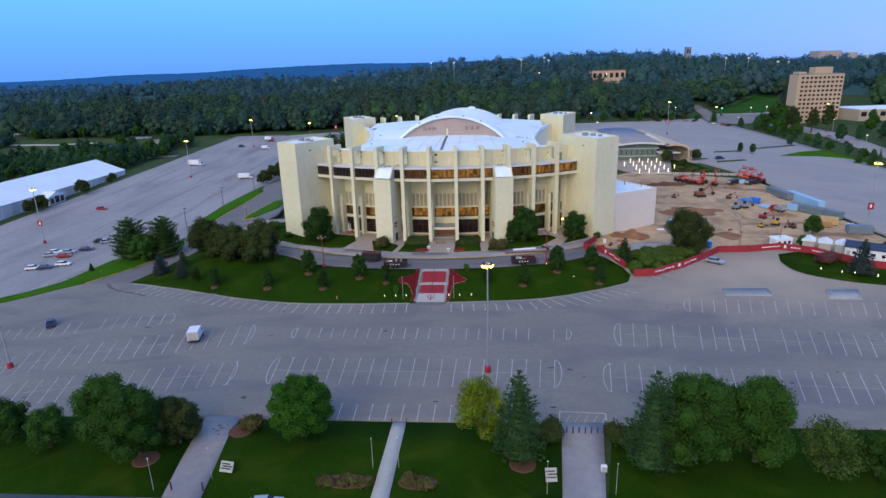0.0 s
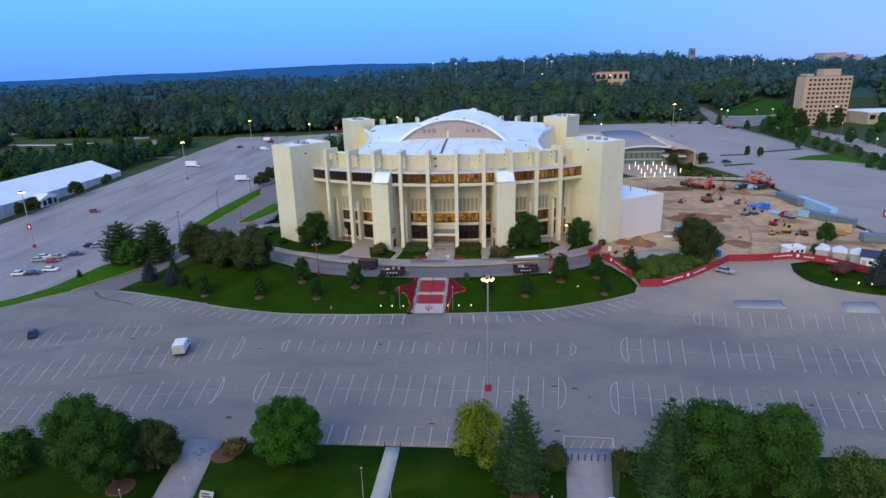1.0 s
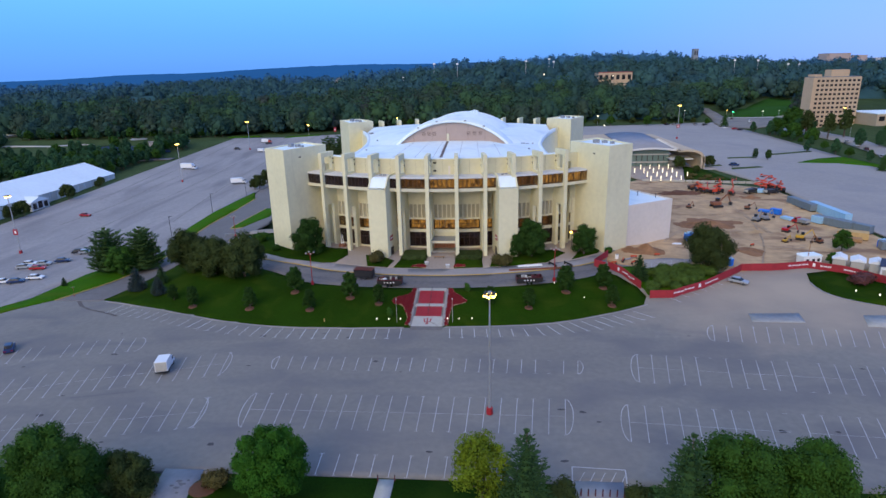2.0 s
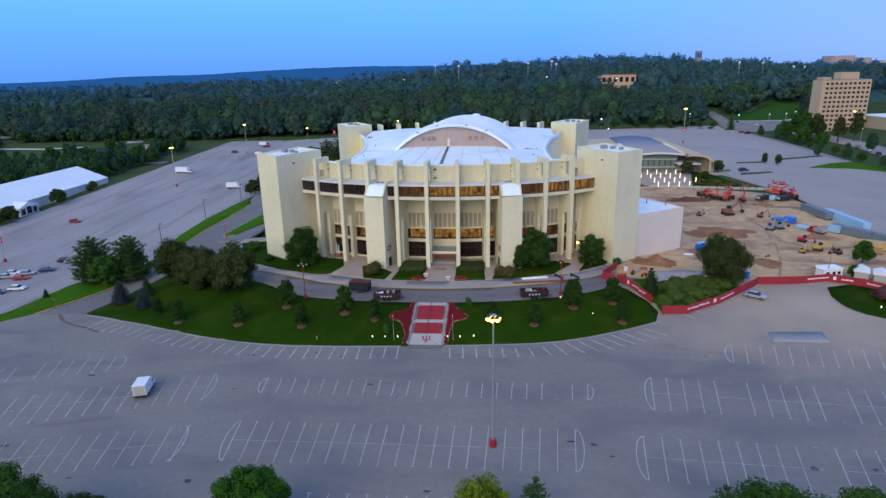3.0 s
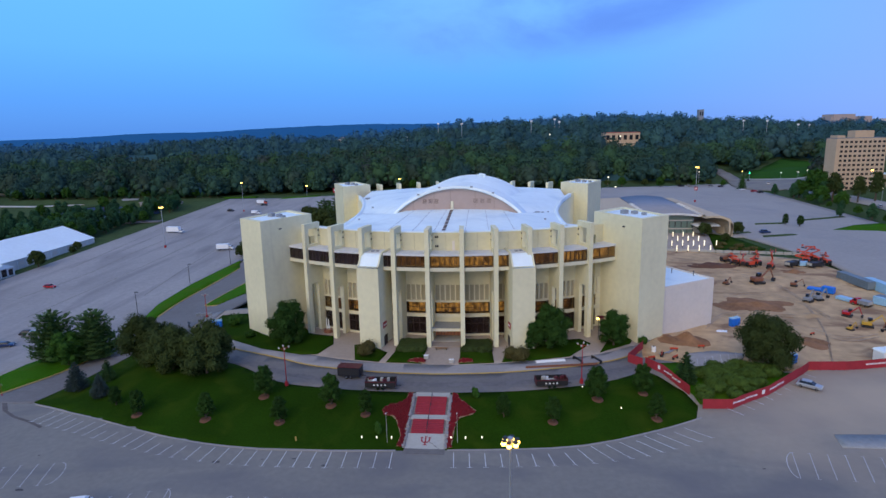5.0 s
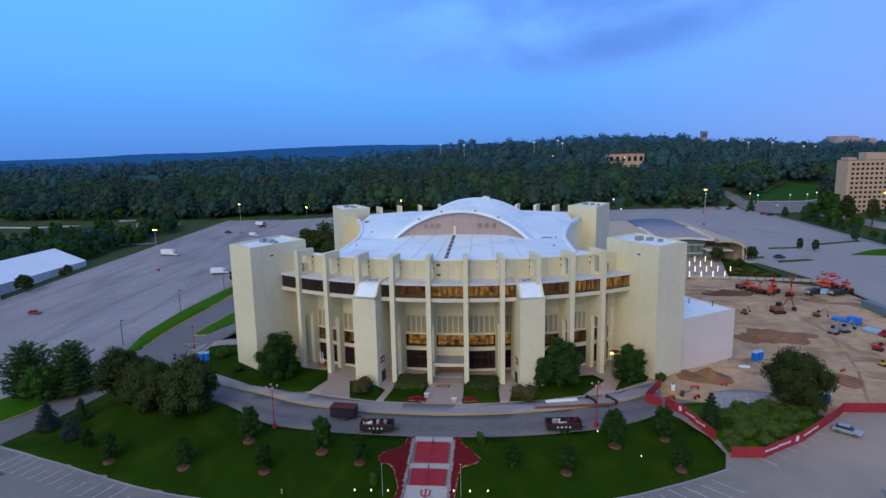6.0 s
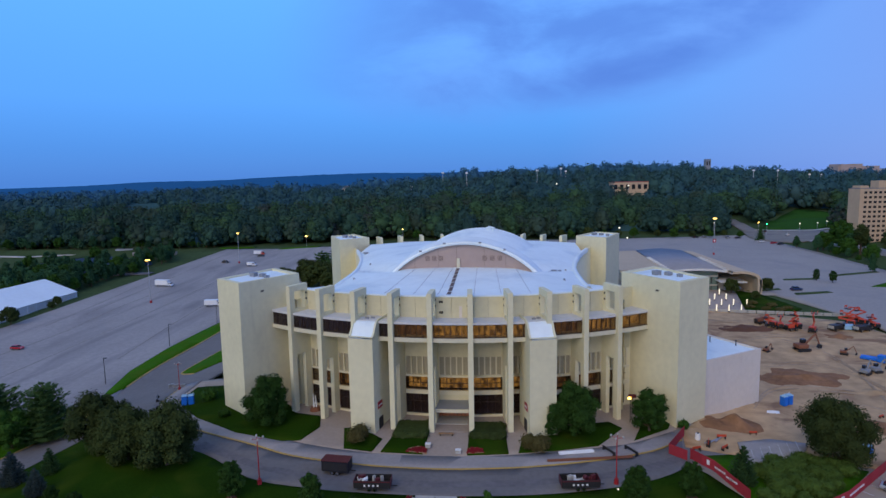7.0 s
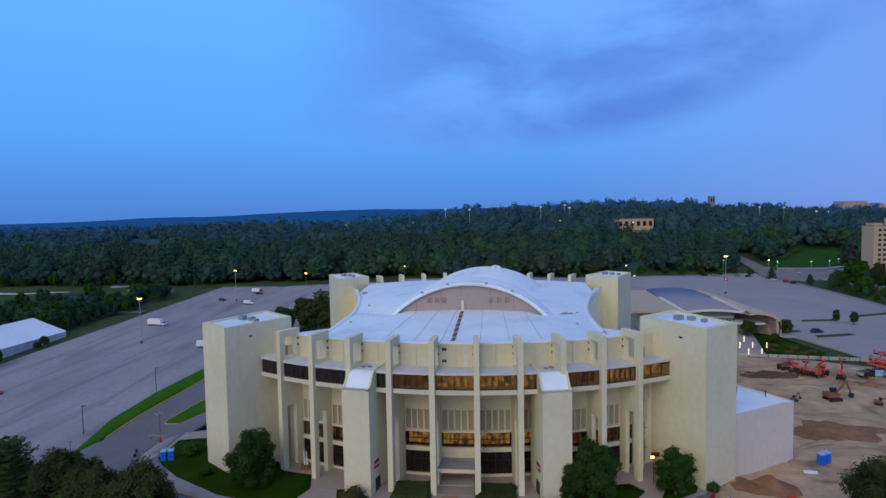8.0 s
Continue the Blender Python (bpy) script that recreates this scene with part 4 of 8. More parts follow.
# four corner towers
TOWER = [(-52.8, 11.2), (-45.3, 5.4), (-36.6, 18.6), (-45.5, 26.5)]


def tower(flip_x, flip_y, top):
    pts = [(-x if flip_x else x, 2 * MID - y if flip_y else y) for x, y in TOWER]
    if flip_x != flip_y:
        pts = pts[::-1]
    cx, cy = sum(p[0] for p in pts) / 4, sum(p[1] for p in pts) / 4
    ins = [(cx + (x - cx) * 0.86, cy + (y - cy) * 0.86) for x, y in pts]
    s = Shape()
    n = 4
    verts = [(x, y, 2.4) for x, y in pts] + [(x, y, top) for x, y in pts] + [(x, y, top) for x, y in ins] + [(x, y, top - 0.5) for x, y in ins]
    faces = []
    for i in range(n):
        j = (i + 1) % n
        faces += [(i, j, n + j, n + i), (n + i, n + j, 2 * n + j, 2 * n + i), (2 * n + i, 2 * n + j, 3 * n + j, 3 * n + i)]
    faces.append((0, 1, 2, 3))
    t = arena_part("tower", s.add(verts, faces), CREAM, "windowless cream concrete corner tower")
    arena_part("tower_roof", Shape().prism([(cx + (x - cx) * 0.865, cy + (y - cy) * 0.865) for x, y in pts], top - 0.7, top - 0.35), ROOF, "white tower roof", parent=t)
    kit = Shape()
    sx = 1 if flip_x else -1
    for dx, dy, a, b, h in ((-1.5, 1.0, 1.6, 1.2, 1.0), (0.8, 0.4, 1.2, 1.2, 0.8), (2.6, -1.6, 0.9, 0.9, 0.7)):
        kit.block(cx + dx, cy + dy, top - 0.4, top - 0.4 + h, a, b, 30 * sx)
    arena_part("roof_vent", kit, GREYM, "grey roof ventilators", parent=t)
    if not flip_y:
        a, b = Vector(TOWER[1]), Vector(TOWER[2])
        q = a + (b - a) * 0.36
        nrm = Vector((0.83, -0.55))
        q = q + nrm * 0.03
        if flip_x:
            q.x = -q.x
        arena_part("wall_box", Shape().block(q.x, q.y, 31.0, 31.3, 0.7, 0.25, 56 if not flip_x else -56), DARK, parent=t)
    return t


tower(False, False, 33.7)
tower(True, False, 33.7)
tower(False, True, 33.9)
tower(True, True, 33.9)


# side walls, bowed inwards between the towers
def side_x(y):
    if y > 36:
        return 30.0 + 0.0036 * (y - 36) ** 2
    return 30.0 + 6.5 * ((36 - y) / 24.0) ** 3


def roof_edge_z(y):
    return 29.3 + 0.9 * sm((y - 46) / 45.0) - 0.8 * sm((34 - y) / 18.0)


ys = [12.5 + (101.5 - 12.5) * i / 30 for i in range(31)]
for sgn in (-1, 1):
    s = Shape()
    verts, faces = [], []
    for y in ys:
        x = sgn * side_x(y)
        verts += [(x, y, 2.5), (x, y, roof_edge_z(y) + 0.25), (x - sgn * 0.8, y, roof_edge_z(y) + 0.25), (x - sgn * 0.8, y, 2.5)]
    for i in range(len(ys) - 1):
        for j in range(3):
            faces.append((4 * i + j, 4 * i + j + 1, 4 * i + j + 5, 4 * i + j + 4))
    arena_part("side_wall", s.add(verts, faces), CREAM, smooth=True)
for k in range(11):
    back = curved(EDGES[k], EDGES[k + 1], 5.25, 6.1, 2.5, 30.8)
    back.v = [(x, 2 * MID - y, z) for x, y, z in back.v]
    arena_part("rear_wall", back, CREAM2)


# roof: a shallow white shell
def front_y(x):
    r = R0 - 6.0
    return CY - math.sqrt(max(0.0, r * r - x * x))


def roof_z(x, y):
    e = min(1.0, abs(x) / side_x(y))
    q = 1 - min(1.0, abs(y - MID) / 52.0) ** 2
    inside = 30.55 + q * (0.6 + 1.5 * (1 - e * e))
    # a valley runs out from each foot of the front arch; behind it the shell stands a little higher
    behind = y - (36.5 + max(0.0, abs(x) - 18.0) * 1.0)
    inside -= 1.5 * sm((abs(x) - 13) / 8) * math.exp(-(behind / 3.2) ** 2)
    inside += 0.7 * sm(behind / 14.0)
    z = inside + (roof_edge_z(y) - inside) * e ** 5
    f = front_y(min(x, 60))
    w = sm(min(y - f, 2 * MID - f - y) / 6.0)
    return 31.05 * (1 - w) + z * w


def roof_point(u, v):
    """u from side to side, v from front to rear."""
    x = u * 36.5
    f = front_y(x)
    y = f + v * (2 * MID - 2 * f)
    x = u * min(36.5, side_x(y))
    return (x, y, roof_z(x, y))


nu, nv = 40, 56
rv = [roof_point(-1 + 2 * i / nu, j / nv) for j in range(nv + 1) for i in range(nu + 1)]
rf = [(j * (nu + 1) + i, j * (nu + 1) + i + 1, (j + 1) * (nu + 1) + i + 1, (j + 1) * (nu + 1) + i) for j in range(nv) for i in range(nu)]
roof = arena_part("roof", Shape().add(rv, rf), ROOF, "white membrane roof shell", smooth=True)
for sgn in (-1, 1):
    lip = Shape()
    verts, faces = [], []
    for y in ys[4:-5]:
        x = sgn * (side_x(y) + 0.15)
        z = roof_edge_z(y)
        verts += [(x, y, z - 0.9), (x, y, z + 0.45), (x - sgn * 0.9, y, z + 0.45), (x - sgn * 1.1, y, z - 0.2)]
    for i in range(len(ys) - 10):
        for j in range(3):
            faces.append((4 * i + j, 4 * i + j + 1, 4 * i + j + 5, 4 * i + j + 4))
    arena_part("roof_lip", lip.add(verts, faces), ROOF, "rounded white roof edge", parent=roof, smooth=True)
for sgn in (-1, 1):
    low = [(sgn * 31.0, 14.5), (sgn * 42.0, 17.0), (sgn * 45.0, 27.5), (sgn * 31.5, 38.0)]
    if sgn < 0:
        low = low[::-1]
    shelf = arena_part("side_block", Shape().prism(low, 2.6, 27.2), CREAM)
    arena_part("side_roof", Shape().prism(low, 27.2, 27.5), ROOF, "white flat side roof", parent=shelf)
arena_part("parapet_cap", curved(ANGLES[0] - 0.3, ANGLES[-1] + 0.3, 5.1, 6.5, 30.83, 31.12, 30), ROOF, parent=roof)


def roof_band(x0, x1, y0, y1, w0, rise=0.05):
    n = 8
    s = Shape()
    verts = []
    for i in range(n + 1):
        t = i / n
        x, y = x0 + (x1 - x0) * t, y0 + (y1 - y0) * t
        verts += [(x - w0 / 2, y, roof_z(x, y) + rise), (x + w0 / 2, y, roof_z(x, y) + rise), (x - w0 / 2, y, roof_z(x, y) - 0.1), (x + w0 / 2, y, roof_z(x, y) - 0.1)]
    faces = []
    for i in range(n):
        k_ = 4 * i
        faces += [(k_, k_ + 1, k_ + 5, k_ + 4), (k_, k_ + 4, k_ + 6, k_ + 2), (k_ + 1, k_ + 3, k_ + 7, k_ + 5)]
    return s.add(verts, faces)


LUN, XC, HW = 35.0, 0.8, 19.3
for x in (-14.0, -8.0, -3.0, 4.2, 9.6, 15.5):
    arena_part("roof_seam", roof_band(x * 1.05, x * 0.86 + 0.6, front_y(x) + 0.3, LUN - 0.6, 0.09), SEAM, parent=roof)
for i in range(7):
    y0 = front_y(0) + 0.6 + i * 3.95
    arena_part("roof_walkway", roof_band(-0.85 + i * 0.03, -0.75 + i * 0.03, y0, y0 + 3.3, 0.75, 0.12), LOUVRE, "dark roof walkway mat", parent=roof)
for x, y in ((-26.5, 30), (25, 26.5), (-27, 52), (27.5, 46)):
    arena_part("roof_vent", Shape().cone(x, y, roof_z(x, y) - 0.2, roof_z(x, y) + 0.4, 0.32, 0.22, 8), GREYM, "small grey roof vent", parent=roof)
arena_part("roof_gutter", Shape().add([(x, 36.5 + (-x - 18.0) + w_, roof_z(x, 36.5 + (-x - 18.0) + w_) + 0.06) for w_ in (-0.2, 0.2) for x in (-29.5, -27.0, -24.5, -22.0, -19.5)], [(i, i + 1, i + 6, i + 5) for i in range(4)]), SEAM, parent=roof)
for x, y, k in ((24.0, 42.0, 1.0), (25.6, 43.6, 0.7), (23.0, 40.6, 0.6), (-33.5, 76.0, 1.0), (-34.5, 78.0, 0.7)):
    arena_part("roof_unit", Shape().block(x, y, roof_z(x, y) - 0.3, roof_z(x, y) + 0.55 * k, 1.3 * k, 0.8 * k, 25), GREYM, "small grey roof unit", parent=roof)


# vault over the middle, with brown end walls: it swells to a crest behind each end arch and dips between
def vault_swell(y):
    front_c = math.exp(-((y - 39.5) / 3.2) ** 2)
    rear_c = math.exp(-((y - 76.0) / 4.0) ** 2)
    return 1.0 * front_c + 0.3 * rear_c - 2.2 * math.exp(-((y - 58.0) / 10.0) ** 2)


def vault_point(t, y, grow=0.0):
    """t from 0 to 1 over the arch."""
    c = XC + 0.07 * (y - LUN)
    swell = vault_swell(y) - vault_swell(LUN if y < MID else 2 * MID - LUN)
    half, foot = HW + grow * 1.4 + 0.8 * swell, 30.2
    rise = (38.9 if y < MID else 38.3) + grow + swell - foot
    rad = (half * half + rise * rise) / (2 * rise)
    u = half * (2 * t - 1)
    return (c + u, y, foot + math.sqrt(rad * rad - u * u) - rad + rise)


na, ny = 48, 40
vv, vf = [], []
vy = [LUN - 0.9 + (2 * (MID - LUN) + 1.8) * j / ny for j in range(ny + 1)]
for y in vy:
    yy = max(LUN, min(2 * MID - LUN, y))
    vv += [(*vault_point(i / na, yy)[:1], y, vault_point(i / na, yy)[2]) for i in range(na + 1)]
vf = [(j * (na + 1) + i, j * (na + 1) + i + 1, (j + 1) * (na + 1) + i + 1, (j + 1) * (na + 1) + i) for j in range(ny) for i in range(na)]
vault = arena_part("vault", Shape().add(vv, vf), ROOF, "white barrel vault", smooth=True)
for y_end, sgn in ((LUN, -1), (2 * MID - LUN, 1)):
    rim = Shape()
    verts, faces = [], []
    for i in range(na + 1):
        o_, i_ = vault_point(i / na, y_end, 0.12), vault_point(i / na, y_end, -0.75)
        verts += [(o_[0], y_end + sgn * 1.0, o_[2]), (i_[0], y_end + sgn * 1.0, i_[2]), (i_[0], y_end + sgn * 0.1, i_[2]), (o_[0], y_end - sgn * 0.4, o_[2])]
    for i in range(na):
        for j in range(4):
            faces.append((4 * i + j, 4 * i + (j + 1) % 4, 4 * i + 4 + (j + 1) % 4, 4 * i + 4 + j))
    arena_part("arch_rim", rim.add(verts, faces), ROOF, "white arch rim", parent=vault, smooth=True)
    wall_ = Shape()
    top_ = [vault_point(i / na, y_end, -0.5) for i in range(na + 1)]
    verts = [(p[0], y_end, p[2]) for p in top_] + [(p[0], y_end, 30.0) for p in top_]
    faces = [(i, i + 1, na + 2 + i, na + 1 + i) for i in range(na)]
    lun = arena_part("end_wall", wall_.add(verts, faces), LUNETTE, "brown panelled arched end wall", parent=vault)
    if sgn < 0:
        for x in (-8.4, -6.7, -5.0, 6.1, 8.0, 9.9):
            arena_part("louvre", Shape().box(x - 0.55, x + 0.55, LUN - 0.1, LUN - 0.01, 34.0, 35.2), LOUVRE, "dark louvred vent", parent=vault)
            for i in range(4):
                arena_part("louvre_slat", Shape().box(x - 0.5, x + 0.5, LUN - 0.16, LUN - 0.1, 34.1 + i * 0.28, 34.23 + i * 0.28), LUNETTE, parent=vault)
        for x in (-12.5, -6.5, -1.8, 5.2, 10.6):
            arena_part("panel_joint", Shape().box(XC + x - 0.03, XC + x + 0.03, LUN - 0.03, LUN - 0.005, 30.5, 30.2 + 8.6 * (1 - (x / HW) ** 2) - 0.7), LOUVRE, parent=vault)
        arena_part("access_hatch", Shape().box(-0.95, -0.15, LUN - 0.5, LUN, 31.0, 34.6), TRIM, "pale access hatch", parent=vault, bevel=0.05)
for x, y in ((6.2, 75), (7.2, 76.5), (8.0, 74.5), (6.8, 78)):
    arena_part("vent_stack", Shape().cone(x, y, 37.0, 38.7, 0.35, 0.35, 8).cone(x, y, 38.7, 39.0, 0.55, 0.55, 8), ROOF, "white roof vent stack", parent=vault)
for x in (-10, -4, 5, 11):
    p = vault_point(0.5 + (x - XC) / (2 * HW), LUN, 0.1)
    arena_part("rim_light", Shape().block(p[0], LUN - 0.9, p[2] - 0.15, p[2] + 0.2, 0.7, 0.5), GREYM, parent=vault)

# ---- annex beside the tower ----
annex = thing("annex", "pale ribbed precast annex with a white flat roof", "building", (58, 22, 2.6))
A0, A1 = Vector((52.4, 11.7)), Vector((68.0, 21.3))
ad = (A1 - A0).normalized()
an = Vector((-ad.y, ad.x))
wid = (A1 - A0).length


def ax(u, v):
    p = A0 + ad * u + an * v
    return (p.x, p.y)


part("wall", Shape().prism([ax(0, 0), ax(wid, 0), ax(wid, 26), ax(0, 26)], 1.8, 15.1), ANNEXW, annex, world_space=True)
par = Shape()
for u0, u1, v0, v1 in ((0, wid, 0, 0.4), (0, wid, 25.6, 26), (0, 0.4, 0.4, 25.6), (wid - 0.4, wid, 0.4, 25.6)):
    par.prism([ax(u0, v0), ax(u1, v0), ax(u1, v1), ax(u0, v1)], 15.1, 15.65)
part("parapet", par, ANNEXW, annex, world_space=True)
part("roof", Shape().prism([ax(0.4, 0.4), ax(wid - 0.4, 0.4), ax(wid - 0.4, 25.6), ax(0.4, 25.6)], 15.1, 15.35), ROOF, annex, "white flat roof", world_space=True)
for i in range(1, 24):
    u = wid * i / 24
    part("rib", Shape().prism([ax(u - 0.35, -0.03), ax(u + 0.35, -0.03), ax(u + 0.35, 0.0), ax(u - 0.35, 0.0)], 1.8, 15.6), ANNEXW, annex, world_space=True)
for u, v in ((5, 21), (9, 16), (14, 10), (16.5, 5)):
    p = ax(u, v)
    part("roof_vent", Shape().cone(*p, 15.3, 16.5, 0.11, 0.11, 8).cone(*p, 16.5, 16.7, 0.2, 0.15, 8), DARK, annex, "dark roof vent pipe", world_space=True)
link = thing("link_block", "dark and pale link building behind the tower", "building", (52, 50, 3.5))
part("wall", Shape().box(46, 57, 40, 72, 3.0, 15.0), CREAM2, link, world_space=True)
part("glazing", Shape().box(57.0, 57.1, 42, 70, 4.5, 14.0), DGLASS, link, "dark glazing", world_space=True)
part("roof", Shape().box(45.8, 57.4, 39.8, 72.2, 15.0, 15.4), ROOF, link, world_space=True)

# ---- glass pavilion with a curved roof ----
pav = thing("pavilion", "glass pavilion with a grey-blue arched roof and tan wings", "building", (92, 140, 6.3))
part("hall", Shape().box(64, 97, 140, 176, 5.6, 13.8), BRICK2, pav, world_space=True)
part("glazing", Shape().box(66, 99.5, 136.6, 136.75, 6.2, 15.0), PGLASS, pav, "pale green curtain wall", world_space=True)
for i in range(14):
    x = 66 + 2.58 * i
    part("mullion", Shape().box(x - 0.16, x + 0.16, 136.3, 136.58, 9.3, 12.1), DARK, pav, world_space=True)
    part("door_post", Shape().box(x - 0.1, x + 0.1, 136.3, 136.58, 6.2, 8.4), DARK, pav, world_space=True)
for z, m in ((8.4, PALE), (12.1, PALE)):
    part("transom", Shape().box(66, 99.5, 136.1, 136.6, z, z + 0.5), m, pav, world_space=True)
part("lobby", Shape().box(66, 99, 139.6, 139.9, 6.0, 14.0), DIM, pav, "lobby wall glowing dimly as room light", world_space=True)


def vault_z(u, y):
    return 14.9 + 0.9 * math.sin(math.pi * u) + (y - 134) * 0.068


nr = 14
verts, faces = [], []
for i in range(nr + 1):
    u = i / nr
    for y, xa, xb in ((134, 79.6, 102.0), (178, 75.8, 96.8)):
        x = xa + (xb - xa) * u
        verts += [(x, y, vault_z(u, y)), (x, y, vault_z(u, y) - 0.5)]
for i in range(nr):
    k_ = 4 * i
    faces += [(k_, k_ + 4, k_ + 6, k_ + 2), (k_ + 1, k_ + 3, k_ + 7, k_ + 5), (k_, k_ + 1, k_ + 5, k_ + 4), (k_ + 2, k_ + 6, k_ + 7, k_ + 3)]
part("roof", Shape().add(verts, faces), COPPER, pav, "grey-blue arched roof", world_space=True, smooth=True)
verts, faces = [], []
for i in range(nr + 1):
    x, z = 79.6 + 22.4 * i / nr, vault_z(i / nr, 134)
    verts += [(x, 133.6, z + 0.12), (x, 134.0, z + 0.12), (x, 133.6, z - 0.7), (x, 134.0, z - 0.7)]
for i in range(nr):
    k_ = 4 * i
    faces += [(k_, k_ + 4, k_ + 5, k_ + 1), (k_ + 2, k_ + 3, k_ + 7, k_ + 6), (k_, k_ + 2, k_ + 6, k_ + 4), (k_ + 1, k_ + 5, k_ + 7, k_ + 3)]
part("fascia", Shape().add(verts, faces), DECK, pav, "pale curved fascia", world_space=True)
# saw-toothed pale skylights along both edges of the vault
for xa, xb in ((79.6, 77.2), (102.2, 99.4)):
    for i in range(10):
        y = 134 + 2.7 * i
        x = xa + (xb - xa) * i / 9.6
        z = vault_z(0, y)
        part("skylight", Shape().prism([(x - 0.7, y), (x + 0.7, y), (x + 0.5, y + 2.5), (x - 0.9, y + 2.5)], z - 0.3, [z + 0.75, z + 0.75, z + 0.25, z + 0.25]), DECK, pav, world_space=True)
# tan wings: flat on the one side, on the other bending down to a tapered foot
part("wing_roof", Shape().prism([(60, 136), (79.0, 134), (75.4, 178), (60, 178)], [14.0, 14.3, 17.2, 16.6], [15.0, 15.0, 17.8, 17.2]), BRICK2, pav, "tan roof wing", world_space=True)
front = [(102.8, 15.2), (106.0, 15.5), (109.5, 15.2), (112.2, 14.2), (113.6, 12.4), (113.9, 10.0), (113.2, 6.0)]
back_ = [(97.6, 17.6), (99.4, 17.7), (101.0, 17.6), (102.4, 17.2), (103.4, 16.2), (103.6, 15.0), (103.4, 13.4)]
verts, faces = [], []
for (xa, za), (xb, zb) in zip(front, back_):
    verts += [(xa, 129.0, za), (xb, 176, zb), (xa - 0.7, 129.0, za - 0.9), (xb - 0.7, 176, zb - 0.9)]
for i in range(len(front) - 1):
    k_ = 4 * i
    last = i == len(front) - 2
    faces += [(k_, k_ + 4, k_ + 5, k_ + 1), (k_ + 2, k_ + 3, k_ + 7, k_ + 6), (k_, k_ + 2, k_ + 6, k_ + 4), (k_ + 1, k_ + 5, k_ + 7, k_ + 3)]
part("wing_shell", Shape().add(verts, faces), BRICK2, pav, "tan roof wing bending down to the ground", world_space=True)
part("foot", Shape().prism([(112.2, 129.0), (114.0, 129.0), (113.6, 134.0), (112.0, 134.0)], 5.4, 12.0), BRICK2, pav, world_space=True)
part("side_wall", Shape().box(99.5, 106.0, 137.0, 150, 5.6, 10.4), PALE, pav, world_space=True)
part("awning", Shape().box(98.6, 109.0, 130.6, 141, 10.5, 11.0), DECK, pav, "pale flat awning", world_space=True)

# ---- trees ----
def clump(rng, blobs, n, size, flat=0.35, droop=0.0, loose=0.5):
    """Leaves: small folded quads spread over and through a few lobes."""
    verts, faces = [], []
    weights = np.array([b[3] * b[4] for b in blobs])
    pick = rng.choice(len(blobs), n, p=weights / weights.sum())
    for k in pick:
        bx, by, bz, br, bh = blobs[k]
        d = rng.normal(size=3)
        d /= np.linalg.norm(d)
        r = rng.uniform(0.45, 1.1) ** 0.6 * min(1.16, 1.0 + 0.06 * rng.normal() ** 2)
        c = np.array((bx + d[0] * br * r, by + d[1] * br * r, bz + d[2] * bh * r))
        nrm = d + rng.normal(size=3) * loose + np.array((0, 0, flat))
        nrm /= np.linalg.norm(nrm)
        u = np.cross(nrm, rng.normal(size=3))
        u /= np.linalg.norm(u)
        w = np.cross(nrm, u)
        s1, s2 = size * rng.uniform(0.6, 1.25), size * rng.uniform(0.45, 0.9)
        fold = nrm * size * 0.22
        q = len(verts)
        verts += [c - u * s1, c + w * s2 - fold - np.array((0, 0, droop)), c + u * s1, c - w * s2 - fold - np.array((0, 0, droop))]
        faces += [(q, q + 1, q + 2), (q, q + 2, q + 3)]
    return verts, faces


def core(rng, blobs, shrink=0.62, n=8, m=5):
    s = Shape()
    for bx, by, bz, br, bh in blobs:
        s.ball(bx, by, bz, br * shrink, br * shrink, bh * shrink, n, m)
    s.v = [(x + rng.normal() * 0.12, y + rng.normal() * 0.12, z + rng.normal() * 0.12) for x, y, z in s.v]
    return s


def leafy_lobes(rng, h, w, bare, lobes=26):
    """Lobes of a broad-leaved crown, domed and uneven in outline."""
    blobs = [(0, 0, bare + (h - bare) * 0.5, w * 0.33, (h - bare) * 0.38)]
    for i in range(lobes):
        a = i * 2.4 + rng.uniform(-0.5, 0.5)
        lev = 0.12 + 0.80 * (i + rng.uniform(0, 1)) / lobes
        reach = w * 0.5 * max(0.0, math.sin(math.pi * lev ** 0.85)) ** 0.75 * rng.uniform(0.55, 0.88)
        r = w * rng.uniform(0.09, 0.19)
        blobs.append((math.cos(a) * reach, math.sin(a) * reach, bare + (h - bare) * lev, r, r * rng.uniform(0.75, 1.0)))
    return blobs


